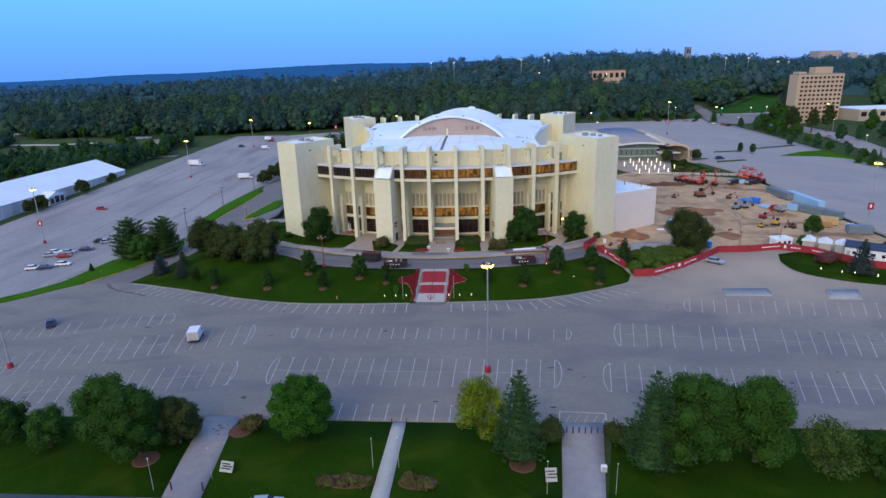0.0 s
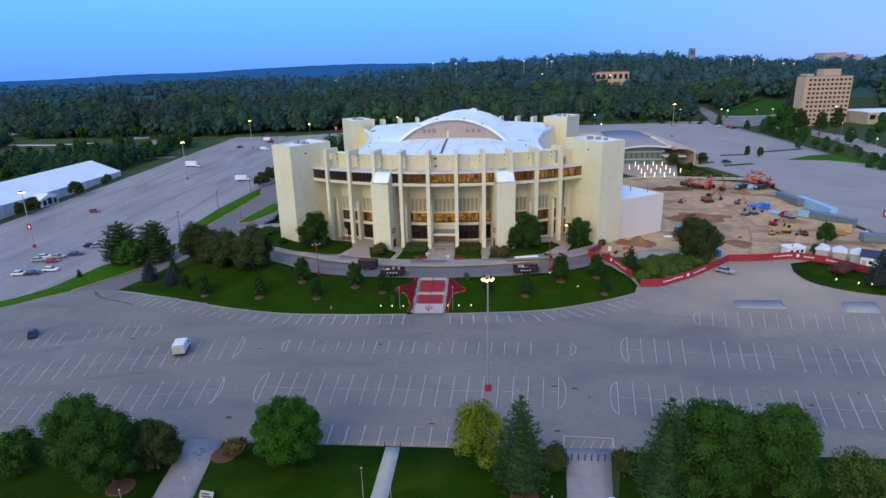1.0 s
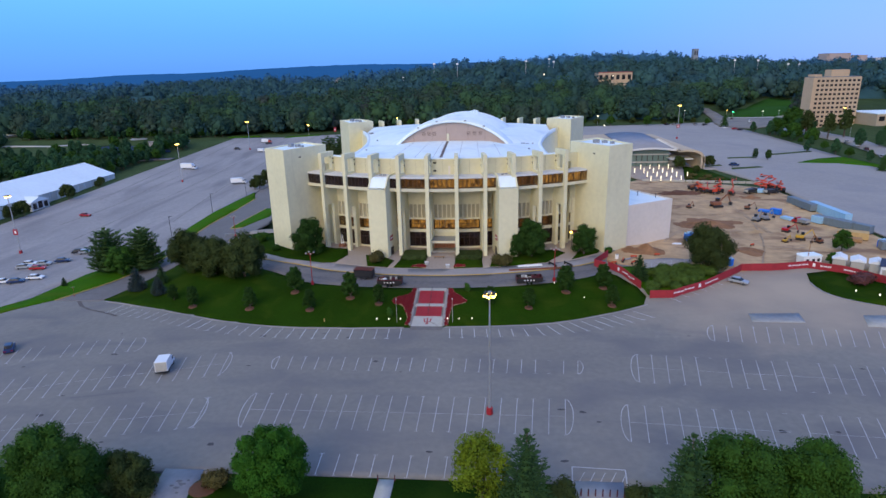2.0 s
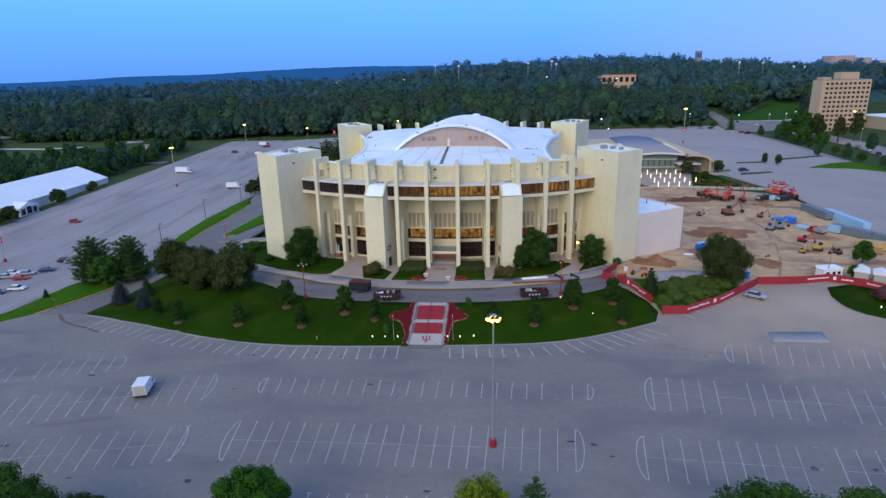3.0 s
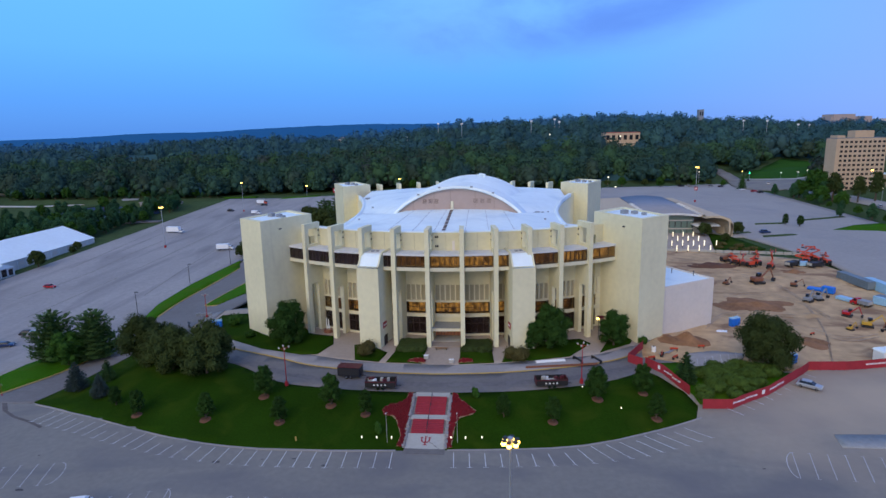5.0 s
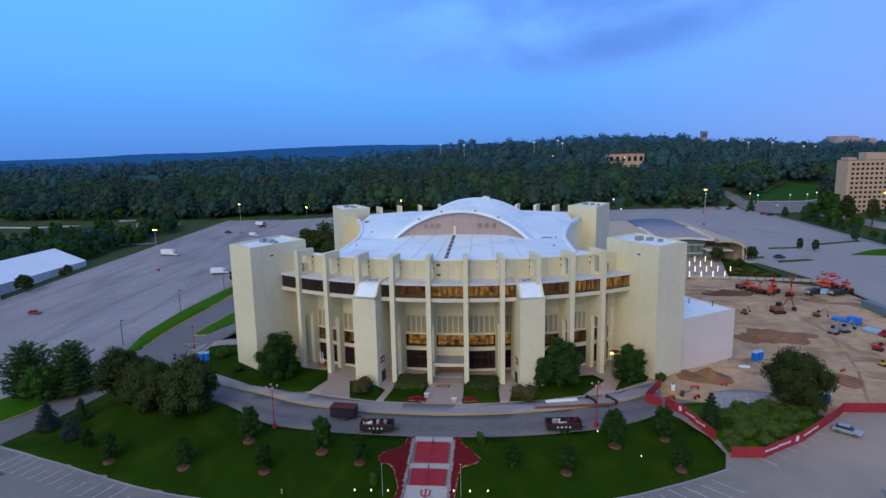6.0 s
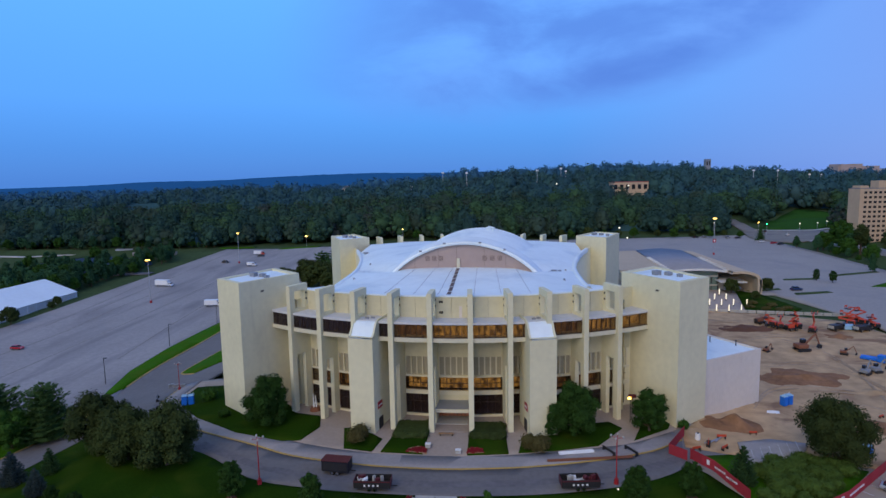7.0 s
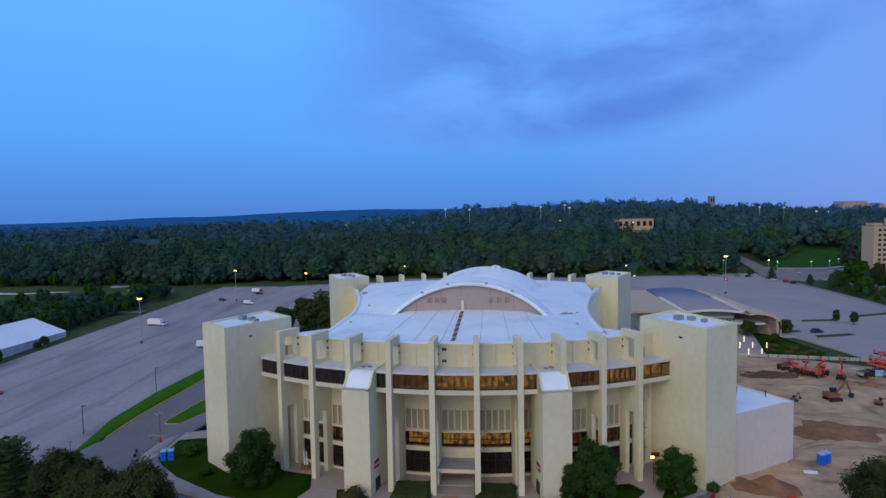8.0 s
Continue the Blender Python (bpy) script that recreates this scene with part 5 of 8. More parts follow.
def broadleaf(label, h, w, mat, n, size, seed, bare=None, round_=False, heart=0.62):
    rng = np.random.default_rng(seed)
    bare = h * 0.2 if bare is None else bare
    t = thing("tree", label, "tree")
    tr = Shape().rod((0, 0, -0.3), (0.05, 0, bare + h * 0.1), h * 0.028 + 0.05, h * 0.02 + 0.03, 8)
    blobs = leafy_lobes(rng, h, w, bare)
    if round_:
        mid, up = bare + (h - bare) * 0.47, (h - bare) * 0.5
        blobs = [(0, 0, mid, w * 0.42, up * 0.86)]
        for i in range(30):
            e = 1 - 1.75 * (i + 0.5) / 30
            q = math.sqrt(1 - e * e) * w * 0.40
            blobs.append((math.cos(i * 2.4) * q, math.sin(i * 2.4) * q, mid + e * up * 0.86, w * rng.uniform(0.09, 0.13), w * rng.uniform(0.08, 0.12)))
    for b in blobs[1:9]:
        tr.rod((0.03, 0, bare + h * 0.06), (b[0] * 0.8, b[1] * 0.8, b[2] * 0.95), h * 0.011 + 0.02, 0.03, 5)
    part("trunk", tr, BARK, t)
    verts, faces = clump(rng, blobs, n, size)
    inner_ = core(rng, blobs, heart)
    crown = Shape()
    crown.v, crown.f = inner_.v, inner_.f
    crown.add(verts, faces)
    part("crown", crown, mat, t)
    return t


def conifer(label, h, w, mat, seed, tiers=13, size=0.5, ragged=0.25):
    rng = np.random.default_rng(seed)
    t = thing("conifer", label, "conifer tree")
    part("trunk", Shape().rod((0, 0, -0.3), (0, 0, h * 0.96), h * 0.02 + 0.05, 0.03, 7), BARK, t)
    s = Shape()
    s.cone(0, 0, h * 0.08, h * 0.9, w * 0.27, 0.05, 9)
    for k in range(tiers):
        f = k / (tiers - 1)
        z = h * (0.07 + 0.88 * f)
        r = w * 0.5 * (1 - f) ** 0.85 + 0.12
        arms = max(5, int(14 * (1 - f) + 5))
        for i in range(arms):
            a = 2 * math.pi * (i + rng.uniform(-0.35, 0.35)) / arms + k
            reach = r * rng.uniform(1 - ragged, 1.08)
            steps = max(2, int(reach / (size * 0.55)))
            for j in range(steps):
                g = (j + 0.8) / steps
                c = np.array((math.cos(a) * reach * g, math.sin(a) * reach * g, z - reach * 0.22 * g + rng.uniform(-0.1, 0.1) * size))
                u = np.array((math.cos(a), math.sin(a), -0.25)) * size * rng.uniform(0.6, 0.95)
                v = np.array((-math.sin(a), math.cos(a), rng.uniform(-0.4, 0.4))) * size * rng.uniform(0.4, 0.7)
                lift = np.array((0, 0, size * 0.3))
                s.add([c - u * 0.5, c + v - lift * 0.4, c + u, c - v - lift * 0.4, c + lift], [(0, 1, 4), (1, 2, 4), (2, 3, 4), (3, 0, 4)])
    part("crown", s, mat, t)
    return t


def pine(label, h, w, mat, seed, tiers=17, size=0.24, ragged=0.3, lift=0.14, fill=1.0, taper=0.72):
    """A pine: whorls of boughs that reach out and turn up at the tip, set with sprays of needles."""
    rng = np.random.default_rng(seed)
    t = thing("pine", label, "conifer tree")
    part("trunk", Shape().rod((0, 0, -0.3), (0, 0, h * 0.95), h * 0.022 + 0.05, 0.04, 7), BARK, t)
    verts, faces = [], []
    wood = Shape().cone(0, 0, h * 0.07, h * 0.86, w * 0.25, 0.06, 9)
    for k in range(tiers):
        f = k / (tiers - 1)
        z = h * (0.06 + 0.90 * f)
        r = w * 0.5 * ((1 - f) ** taper * (0.78 + 0.22 * min(1.0, f * 6)) + 0.05)
        arms = int(6 + 7 * (1 - f))
        for i in range(arms):
            a = 2 * math.pi * (i + rng.uniform(-0.4, 0.4)) / arms + k * 1.3
            long_ = r * rng.uniform(1 - ragged, 1.06)
            out, across = np.array((math.cos(a), math.sin(a), 0.0)), np.array((-math.sin(a), math.cos(a), 0.0))
            tufts = max(3, int(long_ / (size * 1.05) * fill))
            for j in range(tufts):
                g = (j + 0.9) / tufts
                spread = long_ * 0.34 * (1.1 - 0.75 * g) + size * 0.4
                for m in range(4):
                    c = out * long_ * min(1.05, g * rng.uniform(0.88, 1.06)) + across * rng.uniform(-spread, spread)
                    c[2] = z + long_ * (-0.16 * g + (0.16 + lift) * g * g) + rng.uniform(-0.35, 0.30) * (size + 0.15)
                    u = (out + across * rng.uniform(-0.8, 0.8) + np.array((0, 0, rng.uniform(0.0, 0.7)))) * size * rng.uniform(0.8, 1.3)
                    v = np.cross(u, np.array((rng.normal() * 0.5, rng.normal() * 0.5, 1.0)))
                    v *= size * 0.5 / (np.linalg.norm(v) + 1e-6)
                    q = len(verts)
                    verts += [c - u * 0.5, c + v - np.array((0, 0, size * 0.15)), c + u, c - v - np.array((0, 0, size * 0.15))]
                    faces += [(q, q + 1, q + 2), (q, q + 2, q + 3)]
    part("crown", wood.add(verts, faces), mat, t)
    return t


def shrub(label, w, h, mat, n, size, seed, name="shrub"):
    rng = np.random.default_rng(seed)
    t = thing(name, label, "shrub")
    blobs = [(rng.uniform(-0.25, 0.25) * w, rng.uniform(-0.25, 0.25) * w, h * rng.uniform(0.4, 0.6), w * rng.uniform(0.26, 0.36), h * 0.42) for i in range(5)]
    part("stem", Shape().rod((0, 0, -0.2), (0, 0, h * 0.5), 0.1, 0.04, 6), BARK, t)
    verts, faces = clump(rng, blobs, n, size)
    s = core(rng, blobs, 0.8)
    s.add(verts, faces)
    part("foliage", s, mat, t)
    return t


def put(model, spots, label="", group="", used=None, height=None):
    """Stand a model at (x, y, size, turn) and keep the first as itself."""
    for i, (x, y, k, turn) in enumerate(spots):
        z = (height or H)(x, y) + 0.1
        m = Matrix.Translation((x, y, z)) @ Matrix.Rotation(radians(turn), 4, "Z") @ Matrix.Diagonal((k, k, k, 1))
        if model.get("stands"):
            o = copy_thing(model, m)
            o.scale = (k, k, k)
        else:
            model.matrix_basis = m
            model["stands"] = 1
            o = model
        tagged(o, label, group=group)


# park trees at the near edge of the car park
flat = lambda x, y: 0.0
big1 = broadleaf("tall green broadleaf tree on the park lawn", 12.4, 10.4, LEAF, 21000, 0.165, 11, bare=0.7)
big2 = broadleaf("broad green broadleaf tree on the park lawn", 12.8, 11.8, LEAF, 23000, 0.165, 12, bare=0.6)
dark1 = broadleaf("dark broad tree with dense foliage", 9.0, 8.0, LEAFD, 13000, 0.165, 13, bare=0.4)
round1 = broadleaf("round bright green tree on the park lawn", 10.6, 10.2, LEAFB, 22000, 0.155, 14, bare=0.7, round_=True)
gold1 = broadleaf("yellow-green tree turning colour on the park lawn", 10.2, 8.4, LEAFY, 8200, 0.165, 15, bare=1.0, heart=0.36)
thin1 = broadleaf("small thinly leaved olive-green tree", 8.2, 8.6, LEAFO, 3300, 0.17, 16, bare=0.7, heart=0.22)
light1 = broadleaf("airy light green tree on the park lawn", 8.0, 8.0, LEAF, 7000, 0.165, 17, bare=0.6, heart=0.5)
put(big1, [(-46.0, -96.6, 0.94, 20), (51.0, -98.0, 1.06, 200)], group="park trees", height=flat)
put(big2, [(-39.8, -99.4, 0.86, 80), (42.6, -98.0, 1.06, 30)], group="park trees", height=flat)
put(dark1, [(-35.0, -96.4, 0.86, 0)], height=flat)
put(round1, [(-16.2, -94.0, 1.0, 0)], height=flat)
put(gold1, [(12.0, -93.8, 1.0, 0)], height=flat)
put(thin1, [(59.4, -100.4, 1.0, 0)], height=flat)
put(light1, [(-55.0, -98.2, 0.85, 0), (-62.6, -97.0, 0.92, 70), (66.0, -100.6, 0.85, 140)], group="park trees", height=flat)
pine1 = pine("tall dense green pine on the park lawn", 14.6, 9.2, NEEDLE, 21)
put(pine1, [(17.4, -98.2, 1.0, 0), (36.0, -99.6, 1.06, 130)], group="park conifers", height=flat)
sh_r = shrub("rounded russet shrub beside the drive", 4.2, 2.6, LEAFR, 900, 0.22, 31)
put(sh_r, [(-25.4, -91.8, 1.0, 0), (-34.9, -94.2, 0.9, 60)], group="drive shrubs", height=flat)
sh_d = shrub("rounded dark green shrub beside the drive", 4.4, 3.6, LEAFD, 1000, 0.22, 32)
put(sh_d, [(22.4, -94.0, 1.0, 0), (32.6, -94.4, 0.95, 80)], group="drive shrubs", height=flat)
bed_sh = shrub("low bronze shrubs in a mulched bed", 3.2, 0.9, LEAFR, 260, 0.2, 33)
put(bed_sh, [(-9.6, -104.6, 1.0, 0), (-6.8, -104.3, 1.1, 40), (-4.4, -104.8, 0.9, 90), (1.6, -104.3, 1.0, 140), (4.2, -104.6, 1.1, 10)], group="bed shrubs", height=flat)

# lawn trees, mulched
young = broadleaf("small young oval tree in a mulch ring", 6.4, 4.2, LEAFG, 3600, 0.17, 41, bare=0.3)
young2 = broadleaf("small slender young tree in a mulch ring", 5.4, 3.4, LEAFG, 1900, 0.16, 42, bare=0.3, heart=0.35)
YOUNG = [(-35.2, -24.3, 1.05), (-20.7, -26.9, 1.05), (31.4, -21.9, 1.1), (40.9, -18.6, 1.0)]
YOUNG2 = [(-29.2, -32.3, 1.0), (-13.3, -29.4, 0.95), (22.0, -29.9, 0.95), (41.6, -26.7, 1.0), (-44.1, -31.5, 1.05), (-59.2, -29.5, 1.0), (13.0, -29.2, 0.9), (-66, -26, 0.8)]
put(young, [(x, y, k, 70 * i) for i, (x, y, k) in enumerate(YOUNG)], group="young lawn trees")
put(young2, [(x, y, k, 50 * i) for i, (x, y, k) in enumerate(YOUNG2)], group="young lawn trees")
for x, y, k in YOUNG + YOUNG2[:6]:
    single("mulch_ring", Shape().cone(x, y - 0.2, H(x, y) - 0.1, H(x, y) + 0.26, 1.25 * k, 0.9 * k, 12), MULCH, "ring of brown bark mulch round a young tree", "mulch", group="mulch rings")
tiny = shrub("thin pale sapling on the lawn", 1.8, 2.2, LEAF, 160, 0.18, 43, "sapling")
put(tiny, [(-9.8, -35.0, 1.0, 0), (7.5, -23.4, 1.0, 20)], group="saplings")
clus = broadleaf("large dark rounded tree beside the ring road", 9.5, 10.5, LEAFD, 13000, 0.21, 44, bare=0.2)
put(clus, [(-70.5, -6.5, 1.16, 0), (-61.0, -12.5, 1.06, 100), (-52.2, -14.2, 1.16, 220)], group="dark lawn trees")
pineL = pine("bushy layered green pine on the verge", 12.4, 12.6, NEEDLEG, 45, 12, 0.33, 0.42, 0.22, 2.4, 0.36)
put(pineL, [(-101.0, 2.5, 1.12, 0), (-90.4, 3.0, 1.10, 70)], group="verge conifers")
midL = broadleaf("green spreading tree on the verge", 8.6, 9.4, LEAF, 6500, 0.24, 46, bare=0.3)
put(midL, [(-95.2, -1.0, 1.0, 0)], group="verge trees")
put(pineL, [(-78, 174, 1.15, 30), (-86, 141, 0.9, 200), (-68, 166, 1.2, 300)], "dark pine behind the arena tower", group="verge conifers")
blue1 = pine("squat dense blue spruce on the lawn", 6.2, 5.0, NEEDLEB, 47, 12, 0.22, 0.1, 0.05, 1.2)
put(blue1, [(-80.6, -17.6, 1.05, 0), (-72.0, -22.2, 0.85, 60)], group="blue spruces")
sp_big = pine("dense grey-green spruce on the lawn", 9.5, 7.0, NEEDLEB, 48, 14, 0.3, 0.25, 0.05)
put(sp_big, [(107.6, -23.6, 1.0, 0)])
smallc = pine("small dense dark conifer on the lawn", 5.0, 3.8, NEEDLE, 49, 10, 0.24, 0.2, 0.05)
put(smallc, [(-75.0, -15.0, 1.0, 0), (50.7, -14.0, 1.35, 40), (-107.5, -9.5, 0.5, 0)], group="small conifers")
site_t = broadleaf("large dark spreading tree inside the site fence", 12.0, 13.4, LEAFD, 15000, 0.22, 51, bare=0.1)
put(site_t, [(70.2, -6.4, 1.0, 0)])
edge_sh = shrub("overgrown green shrub inside the fence", 5.6, 2.6, LEAFO, 1900, 0.19, 52)
put(edge_sh, [(56.5, -15.5, 1.0, 0), (60.5, -12.6, 0.9, 60), (64.0, -15.2, 0.8, 120), (53.5, -19.0, 0.8, 30), (58.0, -19.6, 0.7, 200), (66.5, -11.5, 0.8, 10), (62.0, -17.8, 0.6, 90), (54.0, -11.0, 0.8, 140), (59.0, -9.0, 0.9, 20), (64.5, -6.6, 0.8, 70), (66.5, -8.6, 0.9, 120), (69.2, -10.0, 0.9, 160), (55.0, -17.2, 0.9, 220), (59.6, -16.2, 1.0, 250), (64.6, -13.0, 1.0, 280), (57.0, -12.6, 1.1, 310), (61.5, -10.4, 1.0, 330), (52.6, -21.4, 0.7, 15)], group="fence shrubs")
site_s = broadleaf("small green tree on the building site", 6.2, 5.2, LEAF, 1500, 0.28, 53, bare=0.8)
put(site_s, [(112.0, 9.0, 1.0, 0), (103.4, -2.2, 0.55, 90)], group="site trees")
maroon = shrub("dark maroon shrub on the lawn", 7.0, 2.8, LEAFM, 900, 0.26, 54)
put(maroon, [(103.8, -15.8, 1.0, 0)])

# trees at the foot of the arena
wall_t = broadleaf("dense dark tree close to the arena wall", 10.6, 9.0, LEAFG, 8500, 0.23, 61, bare=0.1)
put(wall_t, [(-38.8, 1.4, 1.02, 0), (24.6, 0.4, 1.0, 90), (20.8, -0.2, 0.66, 200)], group="arena wall trees")
wall_s = broadleaf("dark spreading tree by a lit doorway", 8.6, 7.6, LEAFG, 5200, 0.23, 62, bare=0.3)
put(wall_s, [(39.4, 3.2, 1.0, 0)])
olive = shrub("rounded olive shrub by a pier", 5.4, 3.4, LEAFR, 1300, 0.22, 63)
put(olive, [(-18.0, -4.6, 1.0, 0), (16.4, -5.8, 1.0, 80)], group="pier shrubs")
low_s = shrub("small grey-green shrub by the tower", 2.6, 1.9, LEAF, 320, 0.2, 64)
put(low_s, [(-50.2, 5.4, 1.0, 0), (-58.5, 14.5, 1.6, 50), (46.5, 5.4, 0.9, 90)], group="tower shrubs")
for x0, x1, y0, y1 in ((-11.6, -4.7, -3.0, 3.9), (3.7, 10.6, -2.6, 3.9)):
    rng = np.random.default_rng(int(x1 * 7) % 97)
    blobs = [(x0 + 0.9 + (x1 - x0 - 1.8) * (i % 5) / 4, y0 + 0.9 + (y1 - y0 - 1.8) * (i // 5) / 3, H(x0, y0) + 0.5, 1.25, 0.75 + 0.12 * math.sin(i * 2.1)) for i in range(20)]
    v_, f_ = clump(rng, blobs, 5200, 0.13)
    s = core(rng, blobs, 0.92).box(x0 + 0.6, x1 - 0.6, y0 + 0.6, y1 - 0.6, H(x0, y0), H(x0, y0) + 1.2)
    single("hedge", s.add(v_, f_), LEAFD, "mounded dark green hedge under the windows", "hedge", group="clipped hedges")

# side trees: behind the long tent, along the car parks, by the pavilion
mid_t = broadleaf("green tree beside the car park", 9.0, 8.0, LEAF, 1700, 0.42, 71, bare=1.2)
mid_d = broadleaf("dark green tree beside the car park", 8.5, 8.5, LEAFD, 1700, 0.42, 72, bare=1.0)
rs_ = np.random.default_rng(5)
row = []
for i in range(22):
    row.append((-199 - rs_.uniform(0, 10), 148 + i * 3.6, rs_.uniform(0.4, 0.8), rs_.uniform(0, 360)))
for i in range(26):
    row.append((-226 - rs_.uniform(0, 60), 60 + i * 5.0 + rs_.uniform(-3, 3), rs_.uniform(0.7, 1.05), rs_.uniform(0, 360)))
for i in range(120):
    row.append((rs_.uniform(-318, -205), rs_.uniform(147, 218), rs_.uniform(0.75, 1.2), rs_.uniform(0, 360)))
for x, y in ((-214, 214), (-222, 210), (-232, 222), (-246, 219), (-262, 232), (-284, 246), (-203, 246), (-205, 256), (-214, 266), (-217, 258), (-209, 262), (-244, 246), (-268, 270), (-218, 226), (-226, 216), (-238, 214), (-210, 224), (-214, 236), (-254, 224), (-272, 236), (-207, 252), (-211, 257), (-220, 270), (-202, 240), (-292, 240), (-276, 226)):
    row.append((x, y, rs_.uniform(0.8, 1.15), rs_.uniform(0, 360)))
for i in range(16):
    row.append((-196 - 0.26 * (214 - 196 + i * 4.4) - rs_.uniform(0, 5), 196 + i * 4.6, rs_.uniform(0.55, 0.95), rs_.uniform(0, 360)))
for i in range(34):
    row.append((-372 + i * 5.2 + rs_.uniform(-3, 3), rs_.uniform(301, 311), rs_.uniform(0.45, 1.0), rs_.uniform(0, 360)))
feather = broadleaf("slender airy green tree beside the car park", 10.4, 6.2, LEAFS, 2000, 0.36, 75, bare=0.8, heart=0.5)
put(feather, [r for i, r in enumerate(row) if i % 4], group="car park edge trees", height=land)
put(mid_t, row[::4], group="car park edge trees", height=land)
put(mid_d, [(-186.0, 103, 0.85, 0), (-187.5, 127, 0.42, 60), (-186, 74, 0.8, 120), (-190, 134, 0.5, 10), (-187, 68, 0.7, 40)], "dark bush beside the long tent", group="tent bushes", height=land)
right_row = [(193.5 + rs_.uniform(0, 3), 84 + i * 12 + rs_.uniform(-4, 4), rs_.uniform(0.3, 0.6), rs_.uniform(0, 360)) for i in range(15)]
right_row += [(226 + rs_.uniform(0, 40), 110 + i * 10, rs_.uniform(0.7, 1.2), rs_.uniform(0, 360)) for i in range(13)]
put(mid_t, right_row[::2], group="street trees", height=land)
put(feather, right_row[1::2], group="street trees", height=land)
back_row = [(-62 + i * 11.5 + rs_.uniform(-4, 4), 322 + rs_.uniform(-3, 10), rs_.uniform(0.5, 1.0), rs_.uniform(0, 360)) for i in range(22)]
put(mid_t, back_row[1::2], group="rear car park trees", height=land)
put(mid_d, back_row[::2], group="rear car park trees", height=land)
put(mid_d, [(-92.0, 122, 0.95, 0), (-97, 114, 0.8, 50), (-88, 128, 1.0, 90), (-97.5, 126, 0.8, 30), (-95, 134, 0.9, 130), (-82, 138, 0.8, 0), (-78, 150, 0.9, 30), (-70, 160, 1.0, 60), (-66, 142, 0.9, 100), (-99, 113, 0.6, 10), (-86, 118, 0.6, 200), (-90, 136, 0.9, 40), (-76, 162, 1.0, 70), (-70, 178, 1.1, 120), (-88, 150, 1.35, 0), (-82, 162, 1.5, 50), (-72, 150, 1.4, 90)], group="car park edge trees")
put(mid_t, [(198, 224, 1.15, 0), (206, 240, 1.6, 60), (200, 206, 1.0, 120), (212, 256, 1.75, 200), (199, 250, 1.2, 270)], "broad green street tree beside the car park", group="street trees", height=land)
put(feather, [(192.5, 166, 0.8, 0), (213, 182, 1.0, 60), (221, 178, 0.9, 120), (230, 172, 1.05, 200), (183, 176, 0.55, 30), (226, 150, 0.9, 10), (204, 232, 1.1, 80), (216, 240, 1.0, 140), (190, 262, 0.7, 0), (194, 246, 0.9, 50)], "airy green street tree beside the car park", group="street trees", height=land)
put(mid_d, [(102.4, 129.5, 0.72, 0), (118.0, 134.0, 0.66, 60), (107.0, 118.5, 0.42, 100)], "clipped round tree beside the pavilion", group="pavilion trees")
put(bed_sh, [(100, 106, 1.2, 0), (104, 103, 1.2, 40), (108, 101, 1.3, 80), (103, 112, 1.4, 10), (108, 108, 1.4, 70), (112, 104, 1.2, 20)], "low shrubs in the pavilion garden", group="pavilion shrubs")
put(young2, [(148.3, 156.5, 1.0, 0), (152.6, 151.9, 1.0, 80)], "small tree on a traffic island", group="island trees")
cone_far = conifer("tall dark spruce by the street", 17, 8.5, NEEDLE, 73, 13, 1.0)
put(cone_far, [(186, 303, 0.8, 0), (188, 120, 0.42, 60), (190, 114, 0.40, 120), (195.5, 117, 0.42, 0)], group="street spruces", height=land)
dorm_pine = broadleaf("tall open pine in front of the tan tower", 17, 8.0, LEAFD, 1300, 0.5, 74, bare=4.0)
put(dorm_pine, [(207, 228, 1.0, 0), (214, 216, 0.9, 50), (222, 214, 1.0, 100)], group="pines by the tower", height=land)


# ---- woods: too many to count ----
def forest(name, label, spots, variants, mats):
    """spots: x, y, z, size, turn, variant."""
    allv, allf, allm, k = [], [], [], 0
    for i, (v, f) in enumerate(variants):
        s = spots[spots[:, 5] == i]
        if not len(s):
            continue
        c, sn = np.cos(s[:, 4]), np.sin(s[:, 4])
        x = (v[None, :, 0] * c[:, None] - v[None, :, 1] * sn[:, None]) * s[:, 3:4] + s[:, 0:1]
        y = (v[None, :, 0] * sn[:, None] + v[None, :, 1] * c[:, None]) * s[:, 3:4] + s[:, 1:2]
        z = v[None, :, 2] * s[:, 3:4] + s[:, 2:3]
        pts = np.stack((x, y, z), 2).reshape(-1, 3)
        idx = (f[None] + (np.arange(len(s)) * len(v))[:, None, None]).reshape(-1, 3) + k
        allv.append(pts)
        allf.append(idx)
        # each tree has one of the leaf tones, by chance and by stand
        tone = np.clip(0.62 * s[:, 6] + 0.7 * (s[:, 7] - 0.5) + 0.19, 0, 0.999)
        allm.append(np.repeat((tone * len(mats)).astype(np.int32), len(f)))
        k += len(pts)
    v, f = np.concatenate(allv), np.concatenate(allf)
    me = bpy.data.meshes.new(name)
    me.vertices.add(len(v))
    me.vertices.foreach_set("co", v.astype(np.float32).ravel())
    me.loops.add(f.size)
    me.loops.foreach_set("vertex_index", f.astype(np.int32).ravel())
    me.polygons.add(len(f))
    me.polygons.foreach_set("loop_start", np.arange(0, f.size, 3, dtype=np.int32))
    for m in mats:
        me.materials.append(m)
    me.polygons.foreach_set("material_index", np.concatenate(allm))
    me.update(calc_edges=True)
    me.validate()
    return tagged(new(name, me), label, "woodland", kind="stuff")


def wood_tree(seed, h, w, n, size, lobes, cn, cm, loose=0.09):
    rng = np.random.default_rng(seed)
    blobs = leafy_lobes(rng, h, w, h * 0.1)
    v, f = clump(rng, blobs, n, size, 0.35, loose=loose)
    c = core(rng, blobs[:lobes], 0.92, cn, cm)
